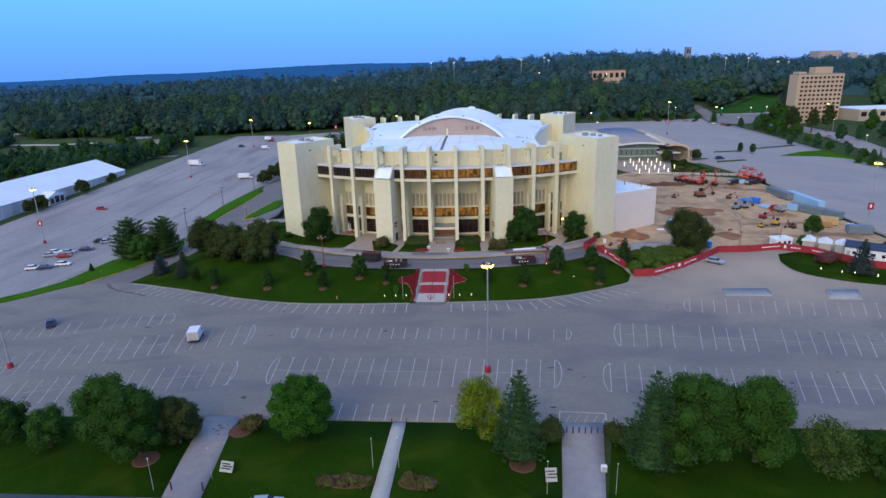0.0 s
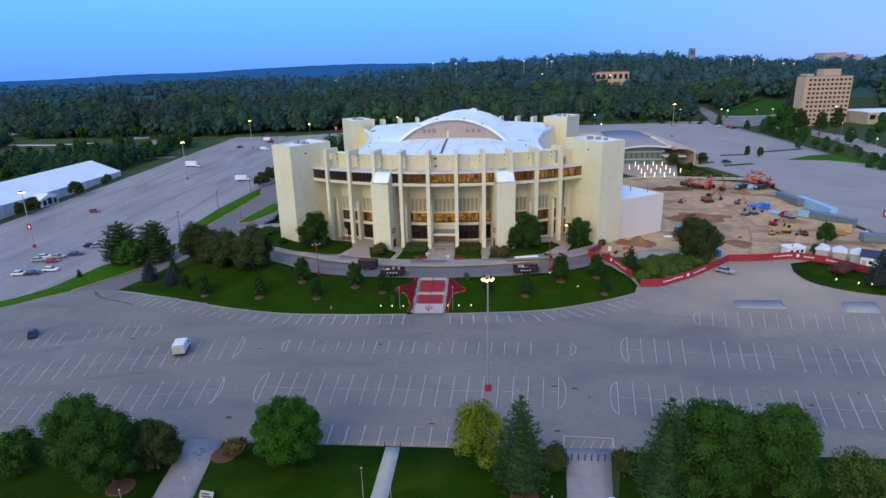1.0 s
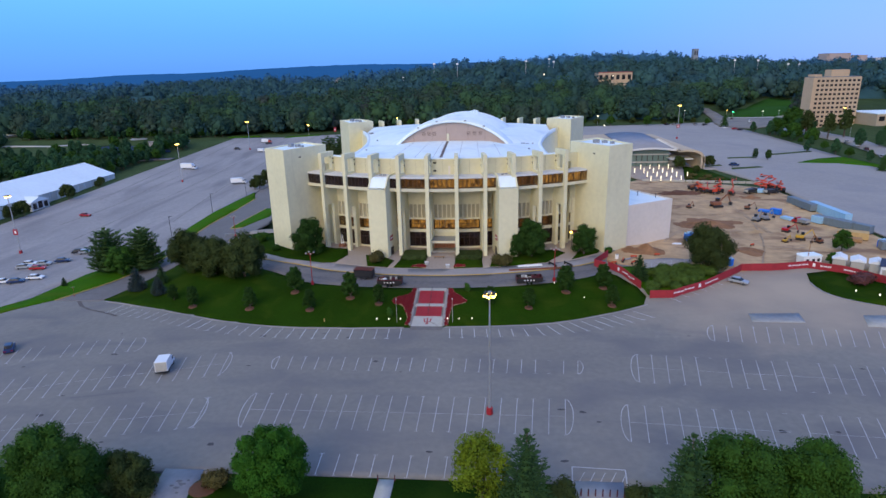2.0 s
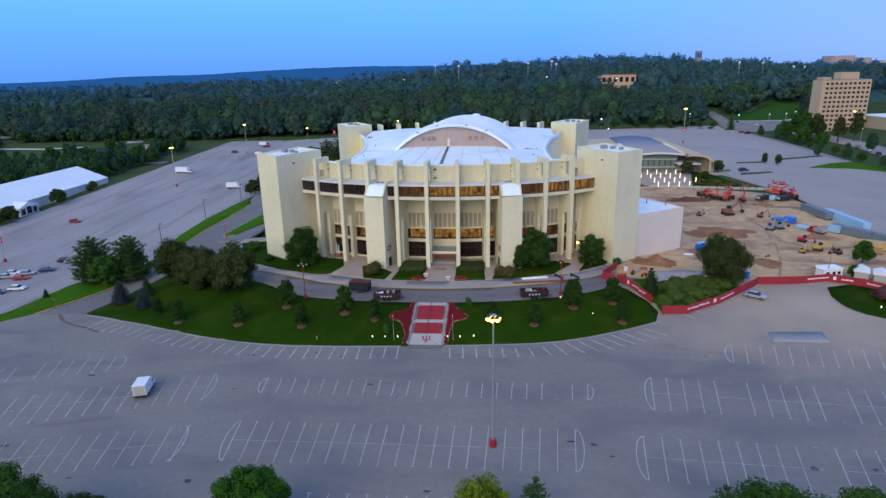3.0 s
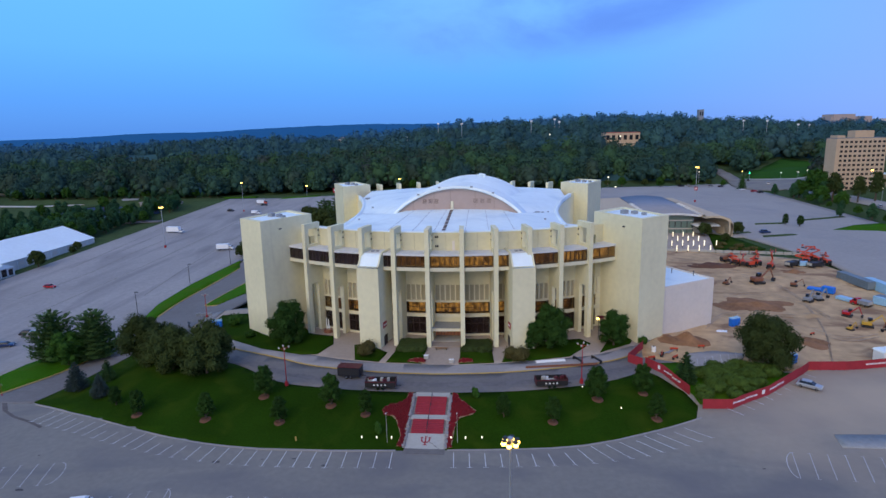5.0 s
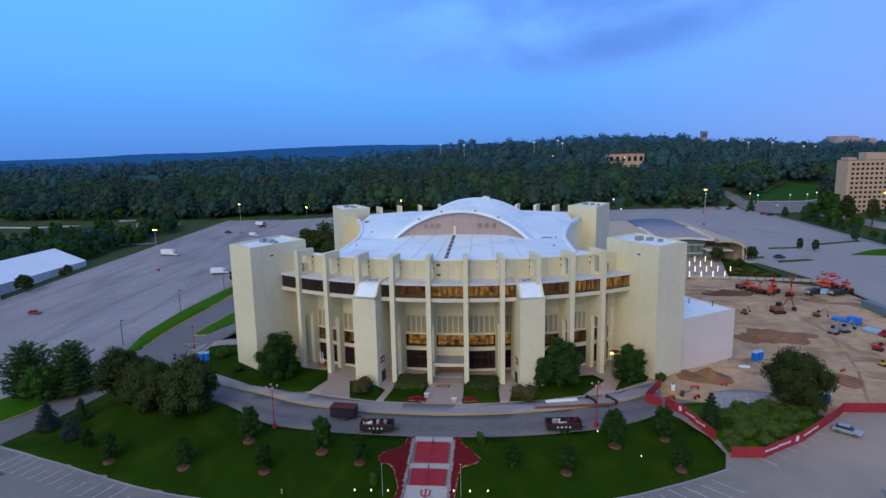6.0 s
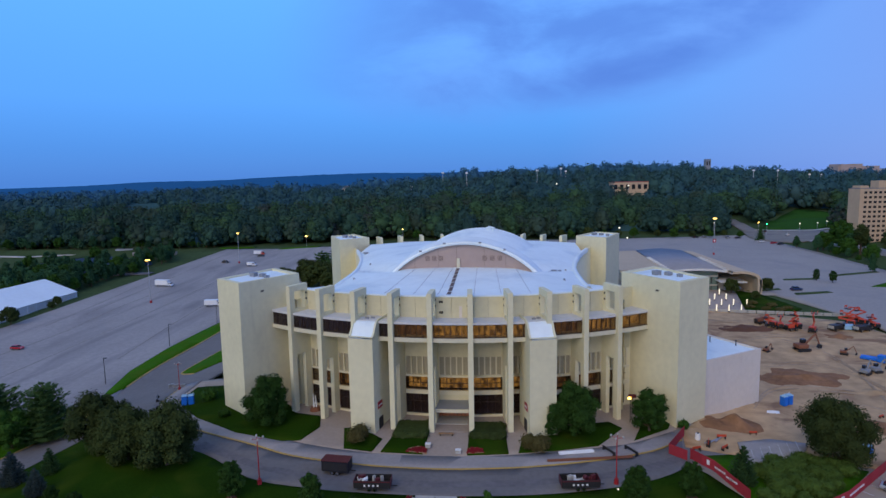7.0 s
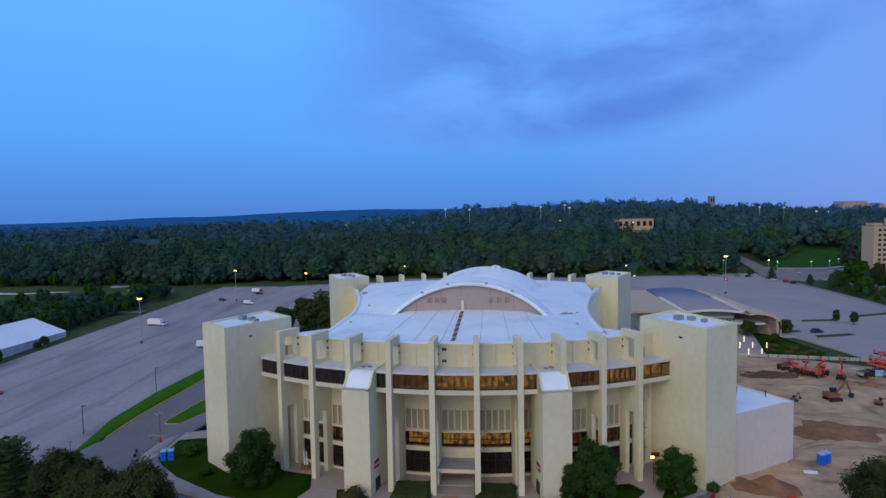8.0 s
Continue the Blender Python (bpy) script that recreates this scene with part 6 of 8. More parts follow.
    k = len(v)
    tri = [t for g in c.f for t in ((g[0], g[1], g[2]),) + (((g[0], g[2], g[3]),) if len(g) == 4 else ())]
    return np.array(list(v) + [np.array(p) for p in c.v]), np.array(list(f) + [tuple(i + k for i in t) for t in tri])


def within(outline, x, y, grow=0.0):
    cx, cy = sum(p[0] for p in outline) / len(outline), sum(p[1] for p in outline) / len(outline)
    d = math.hypot(x - cx, y - cy) + 0.01
    x, y = x - (x - cx) / d * min(grow, d), y - (y - cy) / d * min(grow, d)
    c = False
    for (xa, ya), (xb, yb) in zip(outline, outline[1:] + outline[:1]):
        if (ya > y) != (yb > y) and x < (xb - xa) * (y - ya) / (yb - ya) + xa:
            c = not c
    return c


def open_ground(x, y):
    """Where no wood stands: fields, streets, courts, houses and the camera's lines of sight."""
    if within(NEAR_FIELD, x, y, 7) or within(FAR_FIELD, x, y, 7):
        return True
    if 180 < x < 218 and y < 350 or within(CORNER, x, y, 6) or (y < 440 and 195 < x < 222):
        return True
    if y > 290 and x > 280 and 0.55 < x / (y + 173) < 0.64 and y < 450:
        return True
    if 380 < y < 700 and -0.53 - 0.12 * (y < 520) < (x - 12) / (y + 150) * 0.77 < -0.42 and y > 440:
        return True
    if -372 < x < -204 and 214 < y < 302:
        return True
    if 205 < x < 330 and 225 < y < 330:
        return True
    if 485 < y <= 560 and abs(x - 13 - (y + 173) * 0.191) < 18 or 134 < x < 225 and 508 < y < 590:
        return True
    if 640 < x < 860 and 1120 < y < 1180:
        return True
    return False


rw = np.random.default_rng(77)
near_spots, mid_spots, far_spots = [], [], []
for keep, y0, y1, count, kmin, kmax, spread in ((near_spots, 306, 470, 1050, 0.75, 1.6, 0.95), (mid_spots, 470, 800, 1700, 0.75, 1.7, 0.98), (far_spots, 800, 1500, 2900, 0.8, 1.6, 1.02)):
    while len(keep) < count:
        y = rw.uniform(y0, y1)
        half = 0.88 * (y + 150) * spread
        x = rw.uniform(-half, half)
        if open_ground(x, y) or (y < 320 and -200 < x < 205) or (y < 345 and 60 < x < 210):
            continue
        stand = 0.5 + 0.5 * noise.noise(Vector((x * 0.013, y * 0.013, 7.7)))
        k = kmin + (kmax - kmin) * min(1.0, max(0.0, 0.75 * stand + 0.45 * rw.uniform() - 0.05))
        keep.append((x, y, land(x, y) - 0.6, k, rw.uniform(0, 6.28), int(rw.integers(0, 6)), rw.uniform(), stand))
side_spots = []
while len(side_spots) < 640:
    x, y = rw.uniform(-620, -262), rw.uniform(20, 306)
    if open_ground(x, y) or abs(y - (205 + (x + 190) * 0.15)) < 12 or (x > -330 and y < 215) or (x + 520) * 0.35 > y + 60:
        continue
    side_spots.append((x, y, land(x, y) - 0.6, rw.uniform(0.5, 1.05), rw.uniform(0, 6.28), int(rw.integers(0, 6)), rw.uniform(), 0.5))
while len(side_spots) < 900:
    x, y = rw.uniform(262, 620), rw.uniform(120, 420)
    if open_ground(x, y):
        continue
    side_spots.append((x, y, land(x, y) - 0.6, rw.uniform(0.5, 1.0), rw.uniform(0, 6.28), int(rw.integers(0, 6)), rw.uniform(), 0.5))
SHAPES = ((15.5, 12.5), (19.0, 11.0), (14.0, 14.5), (17.0, 13.5), (12.0, 9.5), (20.0, 14.0))
near_models = [wood_tree(s + 1, h, w * 1.18, 420, 0.72, 10, 6, 4, 0.32) for s, (h, w) in enumerate(SHAPES)]
mid_models = [wood_tree(s + 11, h, w * 1.15, 210, 0.95, 7, 6, 4) for s, (h, w) in enumerate(SHAPES)]
far_models = [wood_tree(s + 21, h, w * 1.3, 60, 1.5, 5, 5, 3) for s, (h, w) in enumerate(SHAPES)]
forest("woods", "dense dark green broadleaf woods behind the car parks", np.array(near_spots + side_spots), near_models, WOOD_MIX)
# hillside and ridge trees carry the blue haze in their colour
forest("woods", "dense dark green woods on the hillside, tinted blue for haze", np.array(mid_spots), mid_models, HILL_HAZE)
forest("woods", "far dark green woods along the ridge, tinted blue for haze", np.array(far_spots), far_models, RIDGE_HAZE)
# added sheet of undergrowth and lower crowns, hiding the dark gaps between tall trees
cell = 7.0
uv_, uf_, at_ = [], [], {}


def thicket(i, j):
    if (i, j) not in at_:
        x, y = i * cell + 2.5 * noise.noise(Vector((i * 1.7, j * 1.3, 0.4))), j * cell + 2.5 * noise.noise(Vector((i * 1.1, j * 1.9, 8.4)))
        at_[(i, j)] = len(uv_)
        shut = all(not open_ground(x + dx, y + dy) and not (y + dy < 352 and -215 < x + dx < 225) for dx in (-16, 0, 16) for dy in (-16, 0, 16))
        uv_.append((x, y, land(x, y) - 0.5 if not shut else land(x, y) + 7.0 + 3.0 * noise.noise(Vector((x * 0.06, y * 0.06, 3.0))) + 1.6 * noise.noise(Vector((x * 0.31, y * 0.31, 6.0)))))
    return at_[(i, j)]


for j in range(47, 150):
    y = j * cell
    for i in range(int(-0.86 * (y + 150) / cell), int(0.86 * (y + 150) / cell)):
        x = i * cell
        if not any(open_ground(x + dx, y + dy) for dx, dy in ((-7, -7), (14, -7), (-7, 14), (14, 14))) and not (y < 345 and -205 < x < 215):
            uf_.append((thicket(i, j), thicket(i + 1, j), thicket(i + 1, j + 1), thicket(i, j + 1)))
under = tagged(new("undergrowth", Shape().add(uv_, uf_).mesh("undergrowth", HILL_HAZE[1], smooth=True)), "added sheet of dark green lower crowns between the trees, tinted blue for haze", "woodland", kind="stuff")
# distant country: rolling tree tops to the horizon, glowing blue to stand for haze
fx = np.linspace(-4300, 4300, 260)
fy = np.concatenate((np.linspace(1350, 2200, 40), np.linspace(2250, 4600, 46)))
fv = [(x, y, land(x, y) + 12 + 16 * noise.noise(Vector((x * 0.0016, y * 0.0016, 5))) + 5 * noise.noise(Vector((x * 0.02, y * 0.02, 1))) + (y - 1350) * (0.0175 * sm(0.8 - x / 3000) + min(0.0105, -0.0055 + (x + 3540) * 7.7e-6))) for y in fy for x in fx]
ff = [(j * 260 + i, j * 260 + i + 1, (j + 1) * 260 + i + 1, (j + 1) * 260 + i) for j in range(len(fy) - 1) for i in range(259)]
single("backdrop", Shape().add(fv, ff), FARWOODS_HAZE, "far wooded country on the horizon, glowing blue as haze", "distant hills", kind="structure", smooth=True)

# ---- painted parking bays ----
def bay_row(x0, x1, yc, half, pitch, slope=0.0, middle=True, left_arc=True, right_arc=True, dash=True):
    """A row of bays: dividing lines, end ticks, a middle line and rounded ends."""
    s = Shape()
    n = int(round((x1 - x0) / pitch))
    def spot(x, v):
        return (x * (1 + 0.0045 * v), yc + slope * (x - x0) + v)
    def band(path, w):
        r = ribbon(path, w, 0.045)
        s.add(r.v, r.f)
    for i in range(n + 1):
        x = x0 + i * pitch
        if random.random() < 0.97:
            band([spot(x, -half + 2 * half * j / 4) for j in range(5)], 0.12)
        if dash:
            for v in (-half, half):
                if random.random() < 0.6:
                    band([spot(x - 0.35, v), spot(x + 0.35, v)], 0.07)
    if middle:
        m = max(4, n)
        for j in range(m):
            if random.random() < 0.9:
                xa, xb = x0 + (x1 - x0) * j / m, x0 + (x1 - x0) * (j + 1) / m
                band([spot(xa, 0), spot(xb, 0)], 0.07)
    for flag, x, d in ((left_arc, x0, -1), (right_arc, x1, 1)):
        if flag:
            bulge = min(half * 0.4, 1.3)
            band([spot(x + d * bulge * math.sin(math.pi * j / 10), half * math.cos(math.pi * j / 10)) for j in range(11)], 0.13)
    return single("road_marking", s, PAINT, "worn white parking bay lines on the asphalt", "road marking", kind="structure")


bay_row(-28.0, 25.4, -73.0, 5.2, 2.67)
bay_row(-29.0, 29.7, -56.2, 2.6, 2.67, middle=False)
bay_row(-20.0, 20.2, -86.9, 2.45, 2.67, middle=False, left_arc=False, right_arc=False)
bay_row(41.0, 116.0, -56.0, 5.4, 2.68, slope=-0.085)
bay_row(35.4, 107.8, -74.3, 5.2, 2.68, slope=-0.07)
bay_row(59.8, 118.8, -41.6, 3.4, 2.68, slope=-0.06, middle=False)
bay_row(-78.7, -36.7, -83.5, 4.6, 2.67, slope=0.22, left_arc=False)
bay_row(-92.8, -39.7, -73.5, 4.7, 2.67, slope=0.31, left_arc=False)
bay_row(-98.0, -62.0, -55.4, 3.2, 2.67, slope=0.175, middle=False, left_arc=False)
skid = [(-62.0 + 0.95 * i, -70.6 + 0.21 * i + 0.012 * i * i * 0.3) for i in range(12)]
for path_, wide in (([(-94.9, -21.4), (-92.8, -23.8), (-91.2, -25.5)], 0.9), ([(-91.2, -25.5), (-87.0, -28.3), (-81.7, -30.7), (-76.7, -33.5)], 0.6)):
    single("oil_stain", ribbon(path_, wide, 0.03), TARSTAIN, "dark worn smear at the mouth of the ring road", "oil stain", kind="structure")
single("oil_stain", ribbon(skid, 0.55, 0.03), ROAD, "long dark smear across the asphalt", "oil stain", kind="structure")
# bays along the lawn kerb
s = Shape()
x = -79.0
while x < 47:
    g = (edge_y(x + 2) - edge_y(x - 2)) / 4
    nrm = Vector((g, -1)).normalized()
    p = Vector((x, edge_y(x)))
    if not -5.5 < x < 2.5:
        lean = 0.55 * sm((x - 14) / 20)
        a, b = p + nrm * 0.35, p + nrm * 5.2 + Vector((lean * 4.0, 0))
        r = ribbon([tuple(a), tuple((a + b) / 2), tuple(b)], 0.12, 0.05)
        s.add(r.v, r.f)
        r = ribbon([(b.x - 0.5, b.y), (b.x + 0.5, b.y)], 0.07, 0.05)
        s.add(r.v, r.f)
    x += 2.67 / math.sqrt(1 + g * g)
for k in range(9):
    x, y = 54.5 + k * 2.55, -22.6 + k * 1.95
    r = ribbon([(x, y), (x + 3.2, y - 3.8)], 0.12, 0.11)
    s.add(r.v, r.f)
single("road_marking", s, PAINT2, "white angled bay lines along the lawn kerb", "road marking", kind="structure")
s = Shape()
for a, b in (((24.8, -85.9), (32.2, -86.3)), ((24.8, -85.9), (24.3, -90.5)), ((32.2, -86.3), (31.6, -91.0))):
    r = ribbon(lines(a, b), 0.18, 0.05, flat)
    s.add(r.v, r.f)
for k in range(5):
    r = ribbon([(25.0 + k * 1.45, -89.8), (26.4 + k * 1.45, -87.0)], 0.1, 0.05, flat)
    s.add(r.v, r.f)
single("road_marking", s, PAINT, "white hatched box painted at the drive mouth", "road marking", kind="structure")

# drips of oil and small dark blots on the bays
rng = np.random.default_rng(19)
blots = Shape()
for i in range(34):
    cx, cy = rng.uniform(-88, 112), float(rng.choice((-75.5, -70.8, -58.6, -54.2, -43.5, -84.0))) + rng.uniform(-1.2, 1.2)
    r0, sq = rng.uniform(0.25, 0.75), rng.uniform(0.35, 0.8)
    ring_ = [(cx + r0 * rng.uniform(0.6, 1.2) * math.cos(a * 0.7), cy + r0 * sq * rng.uniform(0.6, 1.2) * math.sin(a * 0.7)) for a in range(9)]
    blots.add([(x, y, H(x, y) + 0.035) for x, y in ring_], [tuple(range(9))])
single("oil_stain", blots, material("oil_blot", (0.07, 0.066, 0.066), 0.8, 0.3, 2.0, 0.0, spec=0.2), "small dark oil blots on the car park bays", "oil stain", kind="structure")

# ---- steps up from the car park ----
steps = thing("garden_steps", "wide concrete steps painted red in two flights", "steps", (-1.05, -31, 0))
SX0, SX1 = -4.5, 2.4


def lawn_z(y):
    return H(-1.0, y) + 0.2


y, z = -38.7, 0.18
part("landing", Shape().prism([(SX0, -38.7), (SX1, -38.7), (SX1, -34.6), (SX0, -34.6)], -0.4, [0.2, 0.2, 0.86, 0.86]), PALE, steps, "pale landing with a red emblem", world_space=True)
FL = ((-34.6, -30.6, 0.86, 1.62, 8), (-29.0, -23.6, 1.68, 2.85, 11))
for y0, y1, z0, z1, n in FL:
    for i in range(n):
        ya, zb = y0 + (y1 - y0) * i / n, z0 + (z1 - z0) * (i + 1) / n
        part("step", Shape().box(SX0 + 0.5, SX1 - 0.5, ya, y1 + 0.02 * i, zb - (z1 - z0) / n, zb), STEPRED, steps, world_space=True)
part("landing", Shape().box(SX0, SX1, -30.6, -29.0, 0.3, 1.69), PALE, steps, world_space=True)
part("landing", Shape().box(SX0, SX1, -23.6, -21.9, 1.6, 2.87), PALE, steps, world_space=True)
for i in range(3):
    part("bottom_step", Shape().box(SX0 - 0.2, SX1 + 0.2, -40.2 + 0.5 * i, -38.68, -0.3, 0.06 + 0.07 * i), ROAD, steps, "dark grey bottom step", world_space=True)
for x in (-1.05,):
    for y0, y1, z0, z1, n in FL:
        for yy in (y0, (y0 + y1) / 2, y1):
            zz = z0 + (z1 - z0) * (yy - y0) / (y1 - y0)
            part("rail_post", Shape().rod((x, yy, zz), (x, yy, zz + 0.95), 0.04), DARK, steps, world_space=True)
        part("handrail", Shape().rod((x, y0, z0 + 0.95), (x, y1, z1 + 0.95), 0.05), DARK, steps, "dark steel handrail", world_space=True)
em = Shape()
ex, ey = -1.05, -36.6
em.box(ex - 0.13, ex + 0.13, ey - 1.0, ey + 1.05, 0.32, 0.335).box(ex - 0.34, ex + 0.34, ey - 1.2, ey - 1.0, 0.32, 0.335).box(ex - 0.28, ex + 0.28, ey + 1.05, ey + 1.2, 0.32, 0.335)
for sg in (-1, 1):
    bow = [(ex + sg * 0.82, ey + 0.8), (ex + sg * 0.84, ey + 0.2), (ex + sg * 0.72, ey - 0.25), (ex + sg * 0.45, ey - 0.52), (ex, ey - 0.6)]
    inner = [(ex + sg * 0.58, ey + 0.8), (ex + sg * 0.58, ey + 0.25), (ex + sg * 0.5, ey - 0.08), (ex + sg * 0.32, ey - 0.26), (ex, ey - 0.32)]
    for k in range(4):
        quad = [bow[k], bow[k + 1], inner[k + 1], inner[k]]
        em.prism(quad if sg > 0 else quad[::-1], 0.32, 0.335)
    em.box(ex + sg * 0.7 - 0.26, ex + sg * 0.7 + 0.26, ey + 0.8, ey + 0.95, 0.32, 0.335)
em.v = [(x, y, z - 0.32 + 0.2 + (y + 38.7) * 0.161 + 0.012) for x, y, z in em.v]
part("emblem", em, STEPRED, steps, "red painted emblem", world_space=True)
rng = np.random.default_rng(8)
for sx in (SX0 - 0.25, SX1 + 0.25):
    for i in range(24):
        y = -38.4 + i * 0.66
        st = Shape().block(sx + rng.uniform(-0.1, 0.1), y, lawn_z(y) - 0.4, lawn_z(y) + rng.uniform(0.15, 0.45), rng.uniform(0.45, 0.7), rng.uniform(0.4, 0.6), rng.uniform(-25, 25))
        part("edging_stone", st, CONC, steps, world_space=True, bevel=0.06)


def flower_bed(outline, label, mat=BEDRED, n=500, seed=3):
    rng = np.random.default_rng(seed)
    t = thing("flower_bed", label, "flower bed", (outline[0][0], outline[0][1], H(*outline[0])), group="red flower beds")
    s = Shape()
    xs, ys_ = [p[0] for p in outline], [p[1] for p in outline]
    def inside(x, y):
        c = False
        for (xa, ya), (xb, yb) in zip(outline, outline[1:] + outline[:1]):
            if (ya > y) != (yb > y) and x < (xb - xa) * (y - ya) / (yb - ya) + xa:
                c = not c
        return c
    got = 0
    while got < n:
        x, y = rng.uniform(min(xs), max(xs)), rng.uniform(min(ys_), max(ys_))
        if inside(x, y):
            z = H(x, y) + 0.2
            r = rng.uniform(0.16, 0.3)
            s.cone(x, y, z, z + rng.uniform(0.16, 0.36), r, r * 0.45, 6)
            got += 1
    soil = Shape().add([(x, y, H(x, y) + 0.22) for x, y in outline], [tuple(range(len(outline)))])
    part("soil", soil, mat, t, world_space=True)
    part("planting", s, mat, t, world_space=True)
    e = ribbon([p for p in outline] + [outline[0]], 0.22, 0.3, thick=0.25)
    part("edging", e, EDGESTONE, t, "tan stone edging", world_space=True)
    return t


flower_bed([(-5.0, -22.5), (-4.9, -38.3), (-5.9, -38.3), (-5.6, -35.6), (-6.4, -33.0), (-7.1, -31.0), (-8.1, -29.9), (-9.6, -29.6), (-10.2, -28.3), (-9.8, -27.3), (-8.8, -26.6), (-7.4, -26.1), (-6.1, -24.8), (-5.8, -22.4)], "red flower bed with stone edging beside the steps", n=800, seed=3)
flower_bed([(2.9, -22.5), (3.8, -22.4), (4.3, -24.0), (5.8, -25.7), (7.6, -27.8), (7.1, -28.7), (4.7, -29.9), (4.0, -31.5), (3.8, -34.2), (3.6, -38.2), (2.8, -38.3)], "red flower bed with stone edging beside the steps", n=700, seed=4)
flower_bed([(-8.2, -7.8), (-4.2, -8.3), (-4.4, -6.6), (-6.2, -6.0), (-7.8, -6.8)], "small red flower bed at the forecourt", n=90, seed=5)
flower_bed([(3.4, -7.9), (6.4, -7.5), (6.2, -6.2), (4.4, -5.9), (3.3, -6.6)], "small red flower bed at the forecourt", n=80, seed=6)


# ---- lamps and poles ----
def high_mast(label, banner=False, glow=WARM, h=20.2):
    t = thing("street_lamp", label, "street lamp", group="car park high-mast lamps")
    part("base", Shape().cone(0, 0, -0.3, 1.0, 0.55, 0.5, 12), RED, t, "red painted concrete base", bevel=0.04)
    part("pole", Shape().rod((0, 0, 0.9), (0, 0, h), 0.20, 0.11, 10), STEEL, t)
    part("hub", Shape().cone(0, 0, h - 0.3, h + 0.35, 0.3, 0.3, 10), STEEL, t)
    for i in range(6):
        a = math.pi / 3 * i + 0.3
        c, s_ = math.cos(a), math.sin(a)
        arm = part("arm", Shape().rod((0, 0, h), (c * 0.55, s_ * 0.55, h), 0.05), STEEL, t)
        part("luminaire", Shape().block(c * 0.7, s_ * 0.7, h - 0.05, h + 0.2, 0.5, 0.45, math.degrees(a)), DARK, arm, bevel=0.05)
        part("lens", Shape().ball(c * 0.75, s_ * 0.75, h - 0.25, 0.3, 0.3, 0.26, 8, 6), glow, arm, "glowing sodium lens")
    if banner:
        b = part("banner", Shape().box(-0.85, 0.85, -0.28, -0.23, 6.6, 8.6), RED, t, "red and white pole banner")
        part("banner_mark", Shape().box(-0.3, 0.3, -0.31, -0.28, 7.1, 8.1), WHITE, b)
    return t


mast1 = high_mast("tall steel car park lamp with a red base, lit")
put(mast1, [(13.0, -72.6, 1.05, 0), (-148.4, 139.0, 0.98, 0), (-151.5, 240.4, 0.93, 20), (-83.4, -71.6, 1.05, 20)])
mast2 = high_mast("tall steel car park lamp with a banner, lit", True)
put(mast2, [(-149.3, 25.8, 1.0, 0), (131.9, 234.3, 1.03, 0), (129.5, 12.3, 1.05, 0)])


def plain_pole(label, h, mat, head=None):
    t = thing("lamp_post", label, "lamp post", group="car park poles")
    part("pole", Shape().rod((0, 0, -0.3), (0, 0, h), 0.11, 0.08, 8), mat, t)
    part("lamp_head", Shape().box(-0.1, 1.0, -0.18, 0.18, h - 0.05, h + 0.14), mat, t, bevel=0.03)
    return t


pole1 = plain_pole("slim dark car park pole, unlit", 7.4, DARK)
put(pole1, [(-101.4, 38.9, 1.0, 0), (-101.6, 72.7, 1.0, 30), (-93.4, 23.8, 0.55, 0), (-98, 100, 0.9, 0)])


def red_post(h=8.4):
    t = thing("lamp_post", "red lamp post with four pale globes", "lamp post", group="red lamp posts")
    part("base", Shape().cone(0, 0, -0.2, 0.9, 0.45, 0.35, 10), RED, t)
    part("pole", Shape().rod((0, 0, 0.8), (0, 0, h), 0.11, 0.08, 8), RED, t)
    for i in range(4):
        a = math.pi / 2 * i + 0.5
        c, s_ = math.cos(a), math.sin(a)
        arm = part("arm", Shape().rod((0, 0, h - 0.3), (c * 0.95, s_ * 0.95, h - 0.1), 0.05), RED, t)
        part("globe", Shape().ball(c * 1.0, s_ * 1.0, h + 0.05, 0.2), PALE, arm, "white lamp globe", smooth=True)
    return t


rp = red_post()
put(rp, [(-32.1, -19.9, 1.0, 0), (29.2, -16.3, 1.0, 40), (-92.4, 5.4, 0.9, 10), (-70.4, 23.1, 0.8, 70), (-98.5, -18.0, 0.3, 0)])
post_w = thing("path_light", "small white glowing path light on the lawn", "path light", group="path lights")
part("stem", Shape().rod((0, 0, -0.1), (0, 0, 0.45), 0.05), DARK, post_w)
part("lantern", Shape().cone(0, 0, 0.4, 0.72, 0.11, 0.09, 8), PALELAMP, post_w, "white glowing lantern")
put(post_w, [(-12.5, -36.9, 1, 0), (-9.8, -36.8, 1, 0), (-7.1, -36.7, 1, 0), (3.5, -36.2, 1, 0), (6.1, -36.1, 1, 0), (9.0, -35.9, 1, 0), (99.2, -21.2, 1.2, 0), (103.2, -23.5, 1.2, 0), (105.9, -24.2, 1.2, 0), (110.4, -26.1, 1.2, 0), (29, -18.9, 0.8, 0), (35.5, -25.0, 0.8, 0)])
fpole = thing("flagpole", "white flagpole with a ball top, no flag", "flagpole", group="white flagpoles")
part("pole", Shape().rod((0, 0, -0.2), (0, 0, 5.6), 0.045, 0.03, 8), PALE, fpole)
part("finial", Shape().ball(0, 0, 5.7, 0.1), WHITE, fpole)
put(fpole, [(-7.8, -37.5, 1.0, 0), (4.7, -36.9, 1.0, 0)])
put(fpole, [(-33.4, -107.2, 0.9, 0), (-3.6, -101.5, 0.88, 0), (0.1, -101.2, 0.88, 0), (20.8, -106.0, 0.9, 0), (29.9, -105.8, 0.85, 0), (-26.2, -104.6, 0.9, 0)], "slim white post on the park lawn", group="white posts", height=flat)
fl = thing("floodlight", "lit amber floodlight at a side entrance", "floodlight", (36.4, 6.6, 4.2))
part("post", Shape().rod((0, 0, 0), (0, 0, 5.2), 0.07), DARK, fl)
